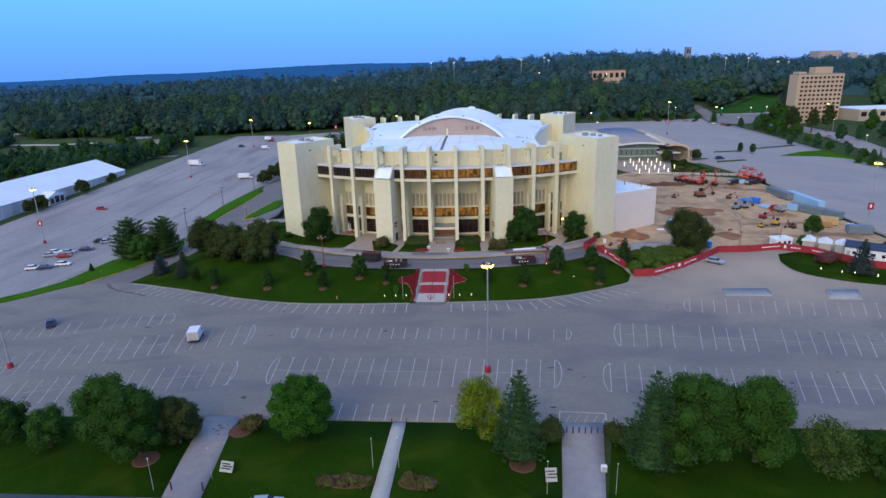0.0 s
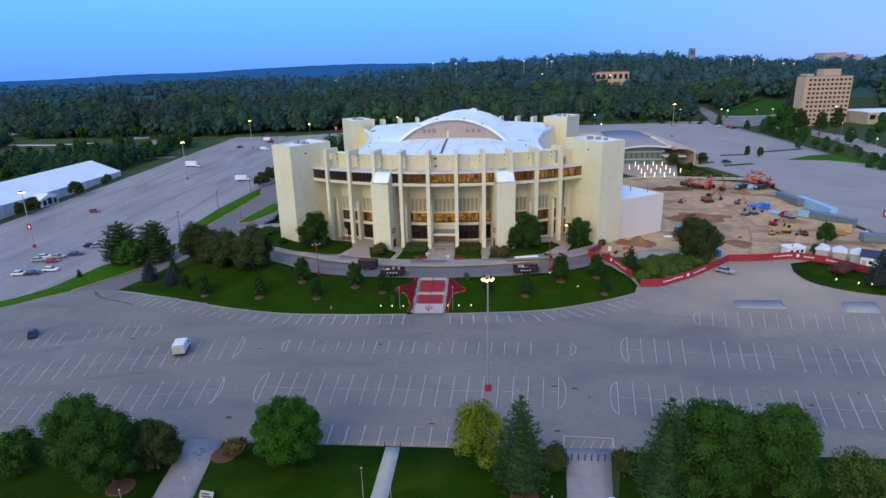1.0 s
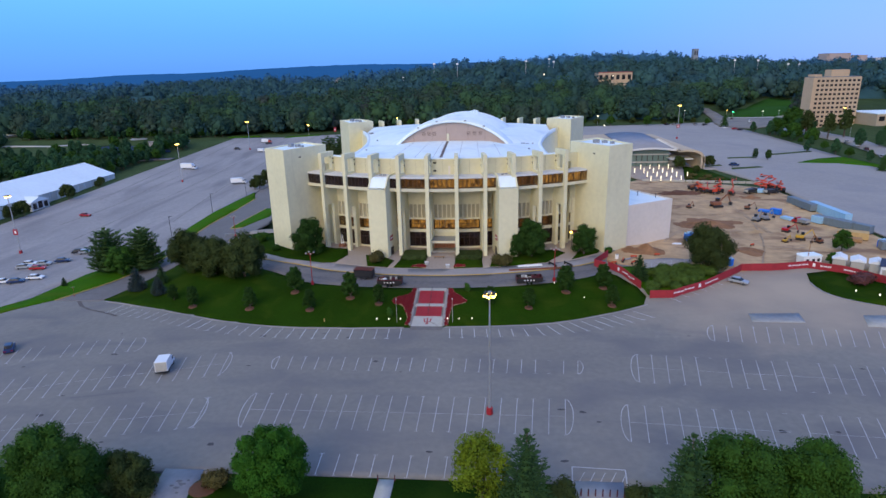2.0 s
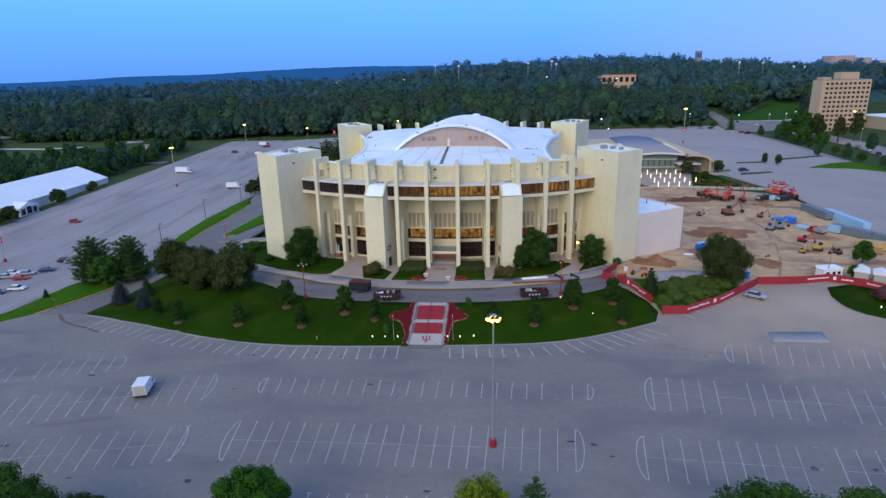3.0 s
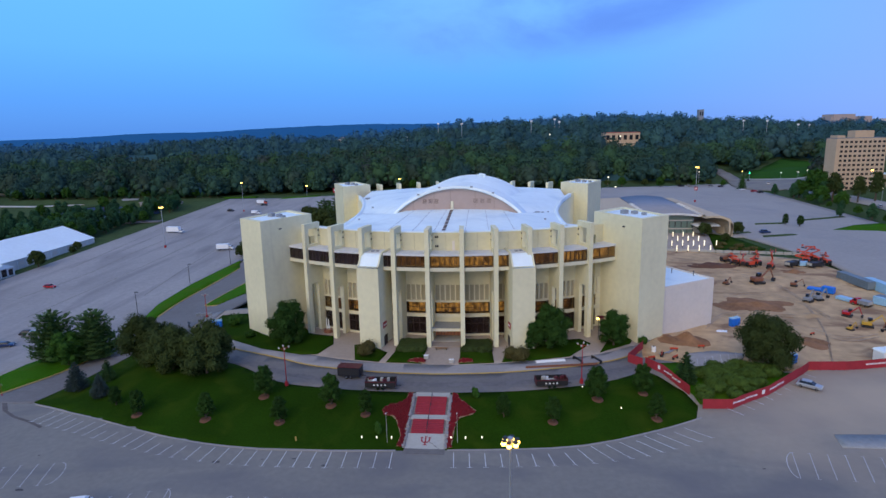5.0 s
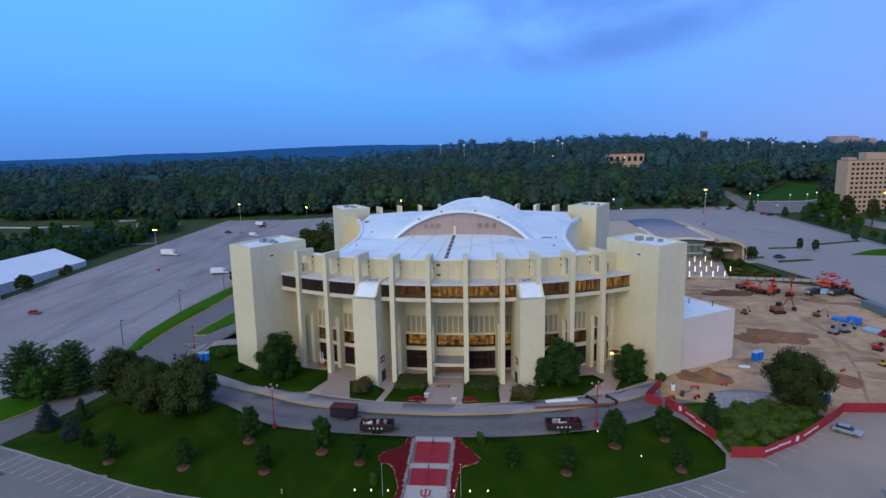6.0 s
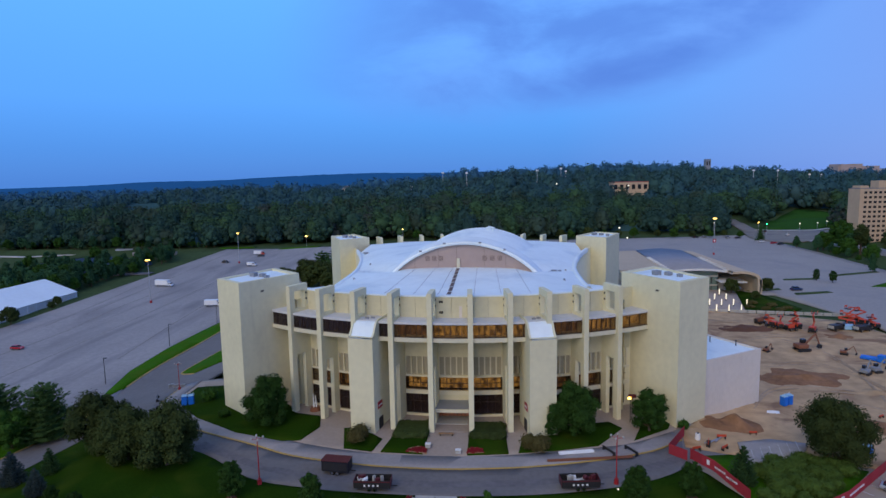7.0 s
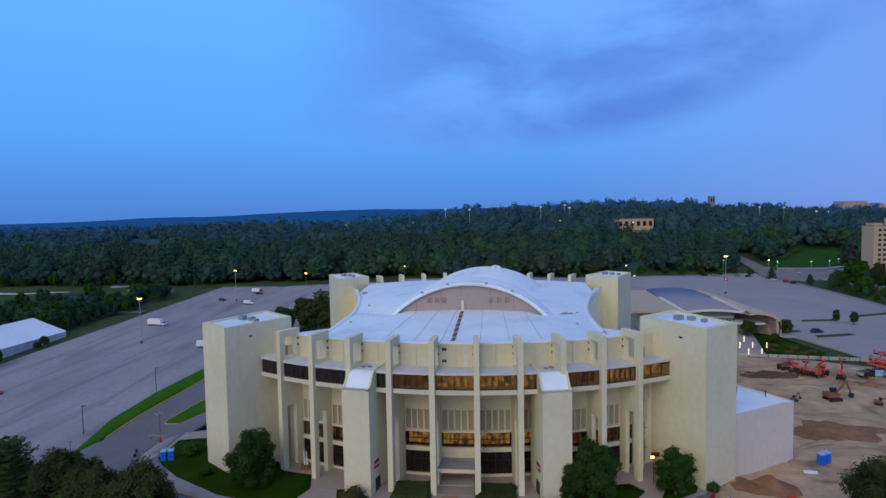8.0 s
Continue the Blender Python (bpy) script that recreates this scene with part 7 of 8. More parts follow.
for dx in (-0.25,):
    part("lamp", Shape().block(dx, -0.1, 4.9, 5.3, 0.6, 0.3), WARM, fl, "glowing lamp head", bevel=0.05)
ent = thing("entrance_sign", "maroon sign panel over a side entrance", "sign", (37.2, 8.6, 4.2))
part("panel", Shape().box(-0.8, 0.8, -0.1, 0.1, 4.4, 5.2), MAROON, ent)
part("post", Shape().rod((0, 0, 0), (0, 0, 5.2), 0.08), DARK, ent)
boll = thing("bollard_light", "slim glowing bollard light on the plaza", "bollard light", group="plaza bollard lights")
part("foot", Shape().cone(0, 0, -0.1, 0.5, 0.26, 0.24, 8), DARK, boll)
part("tube", Shape().cone(0, 0, 0.5, 2.7, 0.15, 0.19, 8), BOLLARD, boll, "glowing white tube")
put(boll, [(81.7 + i * 4.2 + j * 0.72, 98.7 + j * 9.1, 1.0, 0) for i in range(4) for j in range(4)] + [(99.6, 107.5, 1.0, 0), (79.0, 117, 1.0, 0)])


# ---- signs, gates and small things in the park ----
def lawn_sign(x, y, turn, label, w=2.4, h=1.5):
    t = thing("lawn_sign", label, "sign", (x, y, 0.1), turn, group="lawn signs")
    p = Shape().add([(-w / 2, -0.35, 0.35), (w / 2, -0.35, 0.35), (w / 2, 0.55, 0.35 + h), (-w / 2, 0.55, 0.35 + h), (-w / 2, -0.27, 0.30), (w / 2, -0.27, 0.30), (w / 2, 0.63, 0.30 + h), (-w / 2, 0.63, 0.30 + h)],
                    [(0, 1, 2, 3), (4, 7, 6, 5), (0, 4, 5, 1), (1, 5, 6, 2), (2, 6, 7, 3), (3, 7, 4, 0)])
    part("panel", p, PALE, t)
    for u in (-w / 2 + 0.25, w / 2 - 0.25):
        part("post", Shape().rod((u, 0.5, -0.1), (u, 0.5, h * 0.9), 0.05), DARK, t)
    for i, (a, b) in enumerate(((-0.8, 0.7), (-0.6, 0.85), (-0.75, 0.5))):
        k = 0.3 + i * 0.22
        y0, z0 = -0.35 + 0.9 * k, 0.35 + h * k
        part("text_bar", Shape().box(a, b, y0 - 0.06, y0 + 0.02, z0 - 0.02, z0 + 0.12), DARK, t)
    return t


lawn_sign(-24.6, -103.2, -8, "pale beige notice board with dark bars on the lawn", 2.0, 1.2)
lawn_sign(21.6, -103.6, 5, "white notice board with dark bars on the lawn", 1.6, 1.6)
bx = thing("utility_box", "white utility box beside the drive", "utility box", (29.2, -101.0, 0.1))
part("cabinet", Shape().box(-0.42, 0.42, -0.3, 0.3, 0, 1.0), WHITE, bx, bevel=0.05)
part("door", Shape().box(-0.35, 0.35, -0.33, -0.3, 0.1, 0.9), PALE, bx)
gp = thing("bollard", "dark red bollard across the drive mouth", "bollard", group="drive bollards")
part("post", Shape().cone(0, 0, -0.1, 1.0, 0.1, 0.09, 8), MAROON, gp)
part("cap", Shape().ball(0, 0, 1.0, 0.12, 0.12, 0.07, 8, 5), DARK, gp)
put(gp, [(25.2 + i * 0.95, -91.9, 1.0, 0) for i in range(7)] + [(-2.6, -90.2, 0.9, 0), (-0.2, -90.2, 0.9, 0), (-30.9, -107.0, 1.2, 0), (-26.4, -107.0, 1.2, 0)], height=flat)
st = Shape()
rng = np.random.default_rng(41)
for x, y, r0 in ((-30.8, -91.6, 0.5), (-30.1, -92.2, 0.6), (-30.5, -93.0, 0.45), (-29.6, -91.4, 0.35), (-31.4, -92.6, 0.35), (-29.9, -94.0, 0.3)):
    ring_ = [(x + r0 * rng.uniform(0.5, 1.3) * math.cos(q * 0.7), y + 0.6 * r0 * rng.uniform(0.5, 1.3) * math.sin(q * 0.7)) for q in range(9)]
    st.prism(ring_, 0.09, 0.1)
single("tar_patch", st, ROAD, "dark ragged tar patches on the drive", "patch", kind="structure")
for x, y, w in ((-6.8, -104.5, 7.4), (3.2, -104.4, 5.6)):
    oval = [(x + w / 2 * math.cos(i * math.pi / 9), y + 1.5 * math.sin(i * math.pi / 9)) for i in range(18)]
    single("planting_bed", Shape().prism(oval, 0.05, 0.2), MULCH, "brown mulched planting bed on the park lawn", "planting bed", group="park beds")
for x, y in ((-38.2, -100.6), (17.9, -99.9), (-26.6, -92.9)):
    single("mulch_ring", Shape().cone(x, y, 0.0, 0.22, 2.2, 1.8, 14), MULCH, "wide ring of brown mulch under a tree", "mulch", group="mulch rings")
bench = thing("bench", "plain wooden bench on the forecourt", "bench", (-1.1, -1.4, H(-1.1, -1.4) + 0.1))
part("seat", Shape().box(-1.5, 1.5, -0.3, 0.3, 0.4, 0.5), TIMBER, bench, bevel=0.02)
for u in (-1.2, 1.2):
    part("leg", Shape().box(u - 0.08, u + 0.08, -0.25, 0.25, 0, 0.4), DARK, bench)
for x, y, lab in ((1.7, -8.0, "white cabinet on the pavement"), (-4.2, -6.2, "white cabinet on the forecourt")):
    cb = thing("cabinet", lab, "cabinet", (x, y, H(x, y) + 0.2))
    part("case", Shape().box(-0.5, 0.5, -0.35, 0.35, 0, 0.75), PALE, cb, bevel=0.05)
    part("lid", Shape().box(-0.55, 0.55, -0.4, 0.4, 0.75, 0.82), WHITE, cb)
stat = thing("sculpture", "white upright sculpture on a brown plinth", "sculpture", (-31.2, 9.4, 4.2))
part("plinth", Shape().cone(0, 0, -0.1, 0.9, 1.3, 1.0, 8), BROWNM, stat)
part("figure", Shape().rod((-0.25, 0, 0.9), (-0.35, 0, 4.0), 0.22, 0.1).rod((0.3, 0, 0.9), (0.15, 0, 3.6), 0.2, 0.1), WHITE, stat)
hyd = thing("hydrant", "small yellow hydrant on the lawn", "hydrant", (-24.4, -37.6, H(-24.4, -37.6) + 0.1))
part("barrel", Shape().cone(0, 0, 0, 0.7, 0.16, 0.13, 8), YELLOW, hyd)
part("bonnet", Shape().ball(0, 0, 0.7, 0.16), YELLOW, hyd)


# ---- vehicles ----
def wheels(t, spots, r=0.33, w=0.24):
    for x, y in spots:
        s = Shape()
        n = 14
        ring = [(x + r * math.cos(2 * math.pi * i / n), r + r * math.sin(2 * math.pi * i / n)) for i in range(n)]
        wh = part("wheel", s.side(ring, y - w / 2, y + w / 2), TYRE, t, bevel=0.03)
        ring2 = [(x + r * 0.6 * math.cos(2 * math.pi * i / 8), r + r * 0.6 * math.sin(2 * math.pi * i / 8)) for i in range(8)]
        o = math.copysign(w / 2 + 0.01, y)
        part("rim", Shape().side(ring2, y + o - 0.02, y + o + 0.02), CHROME, wh)


def car(label, paint, x, y, turn, group="", tall=False, height=H, lift=0.06):
    t = thing("car", label, "car", (x, y, height(x, y) + lift), turn, group)
    L, W = 4.6, 0.9
    up = 0.25 if tall else 0.0
    body = Shape().side([(-2.25, 0.32), (2.2, 0.32), (2.3, 0.55), (2.2, 0.78), (1.2, 0.92 + up * 0.5), (-1.6, 0.95 + up * 0.6), (-2.2, 0.9 + up * 0.6), (-2.3, 0.6)], -W, W)
    part("body", body, paint, t, bevel=0.07)
    z1 = 1.42 + up
    cab = Shape().prism([(-1.9, -0.82), (1.1, -0.82), (1.1, 0.82), (-1.9, 0.82)], 0.88, z1, [(-1.4, -0.62), (0.35, -0.62), (0.35, 0.62), (-1.4, 0.62)])
    part("window", cab, CARGLASS, t, "dark car windows")
    part("roof", Shape().prism([(-1.42, -0.64), (0.37, -0.64), (0.37, 0.64), (-1.42, 0.64)], z1 - 0.02, z1 + 0.05), paint, t, bevel=0.02)
    for v in (-0.62, 0.62):
        part("headlight", Shape().box(2.18, 2.29, v - 0.2, v + 0.2, 0.6, 0.75), HEADL, t)
        part("tail_light", Shape().box(-2.32, -2.24, v - 0.2, v + 0.2, 0.66, 0.84), TAILL, t)
    wheels(t, ((1.4, 0.78), (1.4, -0.78), (-1.4, 0.78), (-1.4, -0.78)))
    return t


def box_truck(label, x, y, turn, L=6.6, paint=WHITEP, cargo=WHITEP, hb=2.9, group="", height=H):
    t = thing("box_truck", label, "truck", (x, y, height(x, y) + 0.06), turn, group)
    W = 1.15
    part("cargo_box", Shape().box(-L / 2, L / 2 - 2.0, -W, W, 0.75, hb), cargo, t, bevel=0.05)
    part("cab", Shape().side([(L / 2 - 1.9, 0.45), (L / 2, 0.45), (L / 2 + 0.02, 1.15), (L / 2 - 0.55, 1.35), (L / 2 - 0.95, 2.05), (L / 2 - 1.9, 2.1)], -W + 0.08, W - 0.08), paint, t, bevel=0.05)
    part("windscreen", Shape().side([(L / 2 - 0.53, 1.38), (L / 2 - 0.9, 2.0), (L / 2 - 0.86, 2.02), (L / 2 - 0.49, 1.4)], -W + 0.2, W - 0.2), CARGLASS, t)
    for v in (-1, 1):
        part("side_window", Shape().box(L / 2 - 1.7, L / 2 - 1.0, v * (W - 0.07) - 0.01, v * (W - 0.07) + 0.01, 1.35, 1.95), CARGLASS, t)
        part("headlight", Shape().box(L / 2 - 0.02, L / 2 + 0.05, v * 0.75 - 0.2, v * 0.75 + 0.2, 0.75, 0.98), HEADL, t)
    part("chassis", Shape().box(-L / 2, L / 2 - 0.2, -0.5, 0.5, 0.45, 0.75), DARK, t)
    part("rear_door", Shape().box(-L / 2 - 0.03, -L / 2, -W + 0.12, W - 0.12, 0.85, hb - 0.12), PALE, t)
    part("bumper", Shape().box(-L / 2 - 0.12, -L / 2, -W, W, 0.45, 0.62), DARK, t)
    wheels(t, ((L / 2 - 1.0, 0.95), (L / 2 - 1.0, -0.95), (-L / 2 + 1.3, 0.95), (-L / 2 + 1.3, -0.95)), 0.42, 0.28)
    return t


box_truck("white box van parked across the bays", -50.2, -59.4, 104, 5.4, hb=2.75)
car("dark navy car alone on the front car park", BLUEP, -90.4, -50.4, 124, tall=True)
car("silver car parked at the site fence", SILVERP, 74.6, -15.4, -38, lift=0.12)
for x, y, p, lab, turn in ((-129.5, -5.6, WHITEP, "white car in the side car park", 15), (-125.4, -5.6, BLUEP, "dark blue car in the side car park", 20), (-121.6, -2.6, WHITEP, "white car in the side car park", 8), (-128.0, 6.6, REDP, "red car in the side car park", 12), (-134.6, 11.6, WHITEP, "white car in the side car park", 18), (-129.4, 11.0, SILVERP, "silver car in the side car park", 12), (-125.0, 13.8, BLUEP, "dark blue car in the side car park", 15), (-134.0, 8.2, SILVERP, "silver car in the side car park", 20), (-126.2, 23.6, BLACKP, "black pickup in the side car park", 25), (-123.2, 22.8, SILVERP, "grey car in the side car park", 25)):
    car(lab, p, x, y, turn, "parked side cars")
car("red car crossing the side car park", REDP, -157.6, 73.0, -6)
car("dark car far off in the side car park", BLACKP, -160.7, 241.2, 0, tall=True)
car("dark car far off in the side car park", BLACKP, -146, 262, 5, tall=True)
box_truck("white box truck far off in the side car park", -162.0, 173.6, -8, 9.5, hb=3.4)
box_truck("white and green camper van in the side car park", -113.0, 127.9, 10, 7.5)
box_truck("orange and white truck at the end of the car park", -150.7, 270.4, 0, 7.0, ORANGE)
box_truck("white van at the end of the car park", -137.8, 227.1, -5, 5.6, hb=2.4)
car("dark blue car among the traffic islands", BLUEP, 130.2, 135.8, 10, tall=True)
for x, y, p in ((182, 292, WHITEP), (186, 283, REDP), (150, 322, BLACKP), (156, 323, SILVERP), (176, 315, BLACKP), (170, 318, SILVERP), (187, 276, BLACKP)):
    car("car parked at the rear car park edge", p, x, y, 30, "rear parked cars")
for i, (x, y) in enumerate(((206, 150), (203, 142), (211, 172), (208, 163), (213, 184), (200, 128), (214, 196), (211, 320), (207, 345))):
    car("car on the street behind the trees", (SILVERP, WHITEP, BLACKP)[i % 3], x, y, 72, "street cars", height=land, lift=0.5)
car("silver car at the kerb below the lawn", SILVERP, -16.4, -110.0, 8, height=flat, lift=0.2)
car("pale blue car at the kerb below the lawn", SKYBOX, 6.2, -110.3, 3, height=flat, lift=0.2)


def wagon(label, x, y, turn, L, closed):
    t = thing("trailer", label, "trailer", (x, y, H(x, y) + 0.1), turn, "trailers on the ring road")
    W = 1.2
    if closed:
        part("body", Shape().box(-L / 2, L / 2, -W, W, 0.55, 2.5), BLACKP, t, bevel=0.05)
        part("roof", Shape().box(-L / 2 - 0.03, L / 2 + 0.03, -W - 0.03, W + 0.03, 2.5, 2.62), MAROON, t, "maroon ribbed roof")
        for i in range(5):
            part("roof_rib", Shape().box(-L / 2 + 0.5 + i * (L - 1) / 4 - 0.06, -L / 2 + 0.5 + i * (L - 1) / 4 + 0.06, -W, W, 2.62, 2.68), MAROON, t)
        part("side_panel", Shape().box(-L / 2 + 0.3, L / 2 - 0.3, -W - 0.02, -W, 0.9, 2.2), DARK, t)
    else:
        part("bed", Shape().box(-L / 2, L / 2, -W, W, 0.6, 0.85), DARK, t)
        for v in (-W, W):
            part("side_board", Shape().box(-L / 2, L / 2, v - 0.05, v + 0.05, 0.85, 1.95), DARK, t)
        for u in (-L / 2, L / 2):
            part("end_board", Shape().box(u - 0.05, u + 0.05, -W, W, 0.85, 1.95), MAROON, t)
        part("rail", Shape().box(-L / 2, L / 2, -W - 0.08, -W - 0.05, 1.7, 1.9), MAROON, t)
        rng = np.random.default_rng(int(abs(x)))
        for i in range(9):
            u, v = rng.uniform(-L / 2 + 0.5, L / 2 - 0.5), rng.uniform(-0.8, 0.8)
            part("crate", Shape().block(u, v, 0.85, 1.6 + rng.uniform(0, 0.7), rng.uniform(0.4, 0.9), rng.uniform(0.35, 0.6), rng.uniform(0, 60)), (WHITE, MAROON, PALE)[i % 3], t, bevel=0.03)
        for i in range(4):
            part("marker", Shape().box(-1.4 + i * 0.75, -1.1 + i * 0.75, -W - 0.1, -W - 0.05, 1.0, 1.3), WHITE, t)
    part("drawbar", Shape().box(L / 2, L / 2 + 1.0, -0.08, 0.08, 0.5, 0.62), DARK, t)
    wheels(t, ((-0.5, W - 0.05), (-0.5, -W + 0.05), (0.45, W - 0.05), (0.45, -W + 0.05)), 0.38, 0.25)


wagon("closed black trailer with a maroon roof on the ring road", -19.6, -15.2, -6, 5.0, True)
wagon("dark open trailer loaded with crates", -12.0, -20.2, 2, 6.2, False)
wagon("dark open trailer loaded with crates", 22.8, -18.0, 6, 6.4, False)
bg = thing("pipe_bundle", "bundle of white pipes on the pavement", "pipes", (24, -6.8, H(24, -6.8) + 0.2), 12)
for i in range(4):
    part("pipe", Shape().rod((-3.5, i * 0.3, 0.15), (3.2, i * 0.3, 0.15), 0.14), WHITE, bg)
beam = thing("steel_beam", "long rusty steel beam by the kerb", "beam", (26, -8.6, H(26, -8.6) + 0.25), 9)
part("flange", Shape().box(-8, 8, -0.2, 0.2, 0, 0.06), BROWNM, beam)
part("web", Shape().box(-8, 8, -0.05, 0.05, 0.06, 0.4), BROWNM, beam)
for x, y in ((34.0, -5.6), (29.8, -6.2), (-72.6, 17.0)):
    bp_ = thing("barrier_plank", "black plank barrier leaning by the path", "barrier", (x, y, H(x, y) + 0.2), -62, "plank barriers")
    part("plank", Shape().box(-1.8, 1.8, -0.1, 0.1, 0.5, 0.9), DARK, bp_)
    for u in (-1.5, 1.5):
        part("leg", Shape().box(u - 0.06, u + 0.06, -0.3, 0.3, 0, 0.6), DARK, bp_)


# ---- site fence ----
def fence(path, label, marks):
    t = thing("site_fence", label, "fence", (*path[0], H(*path[0])), group="red site fences")
    pts = []
    for a, b in zip(path, path[1:]):
        d = (Vector(b) - Vector(a)).length
        n = max(1, round(d / 3.0))
        pts += [tuple(Vector(a).lerp(Vector(b), i / n)) for i in range(n)]
    pts.append(path[-1])
    for i, (a, b) in enumerate(zip(pts, pts[1:])):
        za, zb = H(*a) + 0.12, H(*b) + 0.12
        d = (Vector(b) - Vector(a)).normalized() * 0.03
        n_ = Vector((-d.y, d.x))
        q = [(a[0] + n_.x, a[1] + n_.y), (b[0] + n_.x, b[1] + n_.y), (b[0] - n_.x, b[1] - n_.y), (a[0] - n_.x, a[1] - n_.y)]
        s = Shape().prism(q, [za, zb, zb, za], [za + 1.95, zb + 1.95 + 0.03 * (i % 3), zb + 1.95 + 0.03 * (i % 3), za + 1.95])
        pn = part("panel", s, FENCERED, t, world_space=True)
        part("post", Shape().rod((*a, za - 0.2), (*a, za + 2.0), 0.045), FENCERED, t, world_space=True)
        if i in marks:
            w_ = Vector((d.x, d.y)).normalized()
            out = Vector((w_.y, -w_.x))
            L_ = (Vector(b) - Vector(a)).length
            bars = ((0.04, 0.17), (0.20, 0.30), (0.36, 0.5), (0.53, 0.64), (0.70, 0.80), (0.83, 0.97)) if marks[i] == "text" else ((0.38, 0.62),)
            for u0, u1 in bars:
                p0, p1 = Vector(a) + w_ * L_ * u0 + out * 0.05, Vector(a) + w_ * L_ * u1 + out * 0.05
                zc = (za + zb) / 2
                z0, z1 = (zc + 0.85, zc + 1.2) if marks[i] == "text" else (zc + 0.6, zc + 1.5)
                sp = Shape().prism([(p0.x, p0.y), (p1.x, p1.y), (p1.x - out.x * 0.03, p1.y - out.y * 0.03), (p0.x - out.x * 0.03, p0.y - out.y * 0.03)], z0, z1)
                o = part("text_bar" if marks[i] == "text" else "shield", sp, WHITE, t, "white printed bar" if marks[i] == "text" else "white printed shield", world_space=True)
    return t


fence([(46.0, 2.5), (43.0, -2.0), (41.0, -5.0), (43.6, -7.4)], "red fabric site fence at the ring road end", {})
fence([(44.4, -6.6), (47.2, -10.8), (50.2, -18.6)], "red fabric site fence with white bars", {1: "shield", 2: "text", 3: "text"})
fence([(51.2, -23.4), (56.4, -24.0), (65.4, -18.6), (76.4, -9.2), (78.4, -7.2)], "red fabric site fence with white bars along the bays", {2: "text", 3: "text", 4: "shield", 5: "text", 6: "text"})
fence([(78.4, -7.2), (86.0, -7.0), (90.5, -6.2)], "plain red fabric gate across the site entrance", {})
fence([(90.5, -6.2), (96.2, -4.9), (103.0, -8.6), (112.0, -18.6), (124, -24), (136, -27)], "red fabric site fence with white bars by the lawn", {0: "text", 1: "text", 2: "shield", 3: "text", 5: "text"})


# ---- building site ----
def heap(x, y, sx, sy, h, label, seed, mat=REDDIRT):
    s = Shape()
    n, m = 30, 10
    verts, faces = [], []
    for j in range(m + 1):
        r = 1 - j / m
        for i in range(n):
            a = 2 * math.pi * i / n
            wob = 1 + 0.42 * noise.noise(Vector((math.cos(a) * 1.5, math.sin(a) * 1.5, seed)))
            px, py = x + sx * r * wob * math.cos(a), y + sy * r * wob * math.sin(a)
            verts.append((px, py, H(px, py) - 0.1 + h * (1 - r ** 1.3) * (0.75 + 0.9 * noise.noise(Vector((px * 0.35, py * 0.35, seed))))))
    for j in range(m):
        for i in range(n):
            k = (i + 1) % n
            faces.append((j * n + i, j * n + k, (j + 1) * n + k, (j + 1) * n + i))
    return single("earth_mound", s.add(verts, faces), mat, label, "earth mound", group="earth mounds", smooth=True)


heap(57.6, 8.6, 7.5, 4.5, 2.0, "heap of tan-brown dirt beside the annex", 1.0)
heap(84.5, 36.0, 13.0, 7.5, 1.1, "long low bank of red-brown dirt", 2.0)
heap(86.0, 9.0, 7, 4.5, 1.0, "low bank of red-brown dirt", 3.0)
heap(87.0, 78.0, 9, 4.5, 1.9, "low bank of dark brown dirt", 4.0, MULCH)
heap(111, 70, 5, 3.5, 1.2, "low heap of orange dirt", 5.0)
heap(96, 27, 9, 3.0, 0.7, "low ridge of pale dirt", 6.0, DIRT)
heap(102, 64, 9, 3.0, 0.7, "low ridge of pale dirt", 7.0, DIRT)


def toilet(x, y, turn):
    t = thing("portable_toilet", "bright blue portable toilet on the site", "portable toilet", (x, y, H(x, y) + 0.1), turn, "portable toilets")
    part("cabin", Shape().box(-0.6, 0.6, -0.6, 0.6, 0, 2.1), BLUEBOX, t, bevel=0.05)
    part("roof", Shape().prism([(-0.65, -0.65), (0.65, -0.65), (0.65, 0.65), (-0.65, 0.65)], 2.1, 2.35, [(-0.4, -0.4), (0.4, -0.4), (0.4, 0.4), (-0.4, 0.4)]), SKYBOX, t)
    part("door", Shape().box(-0.45, 0.45, -0.64, -0.6, 0.1, 1.95), BLUEBOX, t)
    part("vent", Shape().rod((0.4, 0.4, 2.1), (0.4, 0.4, 2.6), 0.06), WHITE, t)


for x, y in ((72.6, 19.4), (74.0, 20.2), (124.3, 12.4), (125.6, 13.0), (-62.6, 11.4), (-61.2, 11.8), (77.0, -3.4)):
    toilet(x, y, 20)


def container(x, y, L, mat, label, turn, h=2.5, w=2.4):
    t = thing("container", label, "container", (x, y, H(x, y) + 0.15), turn, "site containers")
    part("shell", Shape().box(-L / 2, L / 2, -w / 2, w / 2, 0.1, h), mat, t, bevel=0.04)
    n = int(L / 0.6)
    for i in range(n):
        u = -L / 2 + 0.3 + (L - 0.6) * i / max(1, n - 1)
        part("rib", Shape().box(u - 0.08, u + 0.08, -w / 2 - 0.05, -w / 2, 0.2, h - 0.1), mat, t)
    part("door", Shape().box(-L / 2 - 0.05, -L / 2, -w / 2 + 0.1, w / 2 - 0.1, 0.2, h - 0.15), GREYM, t)
    part("skid", Shape().box(-L / 2, L / 2, -w / 2 + 0.2, w / 2 - 0.2, -0.1, 0.1), DARK, t)


container(123.5, 56.5, 14, GREYBOX, "long grey storage container on the site", -84)
container(127.0, 45, 20, SKYBOX, "long pale blue trailer on the site", -86, 3.0)
container(122.4, 33.5, 12, GREYBOX, "dark grey container on the site", -60)
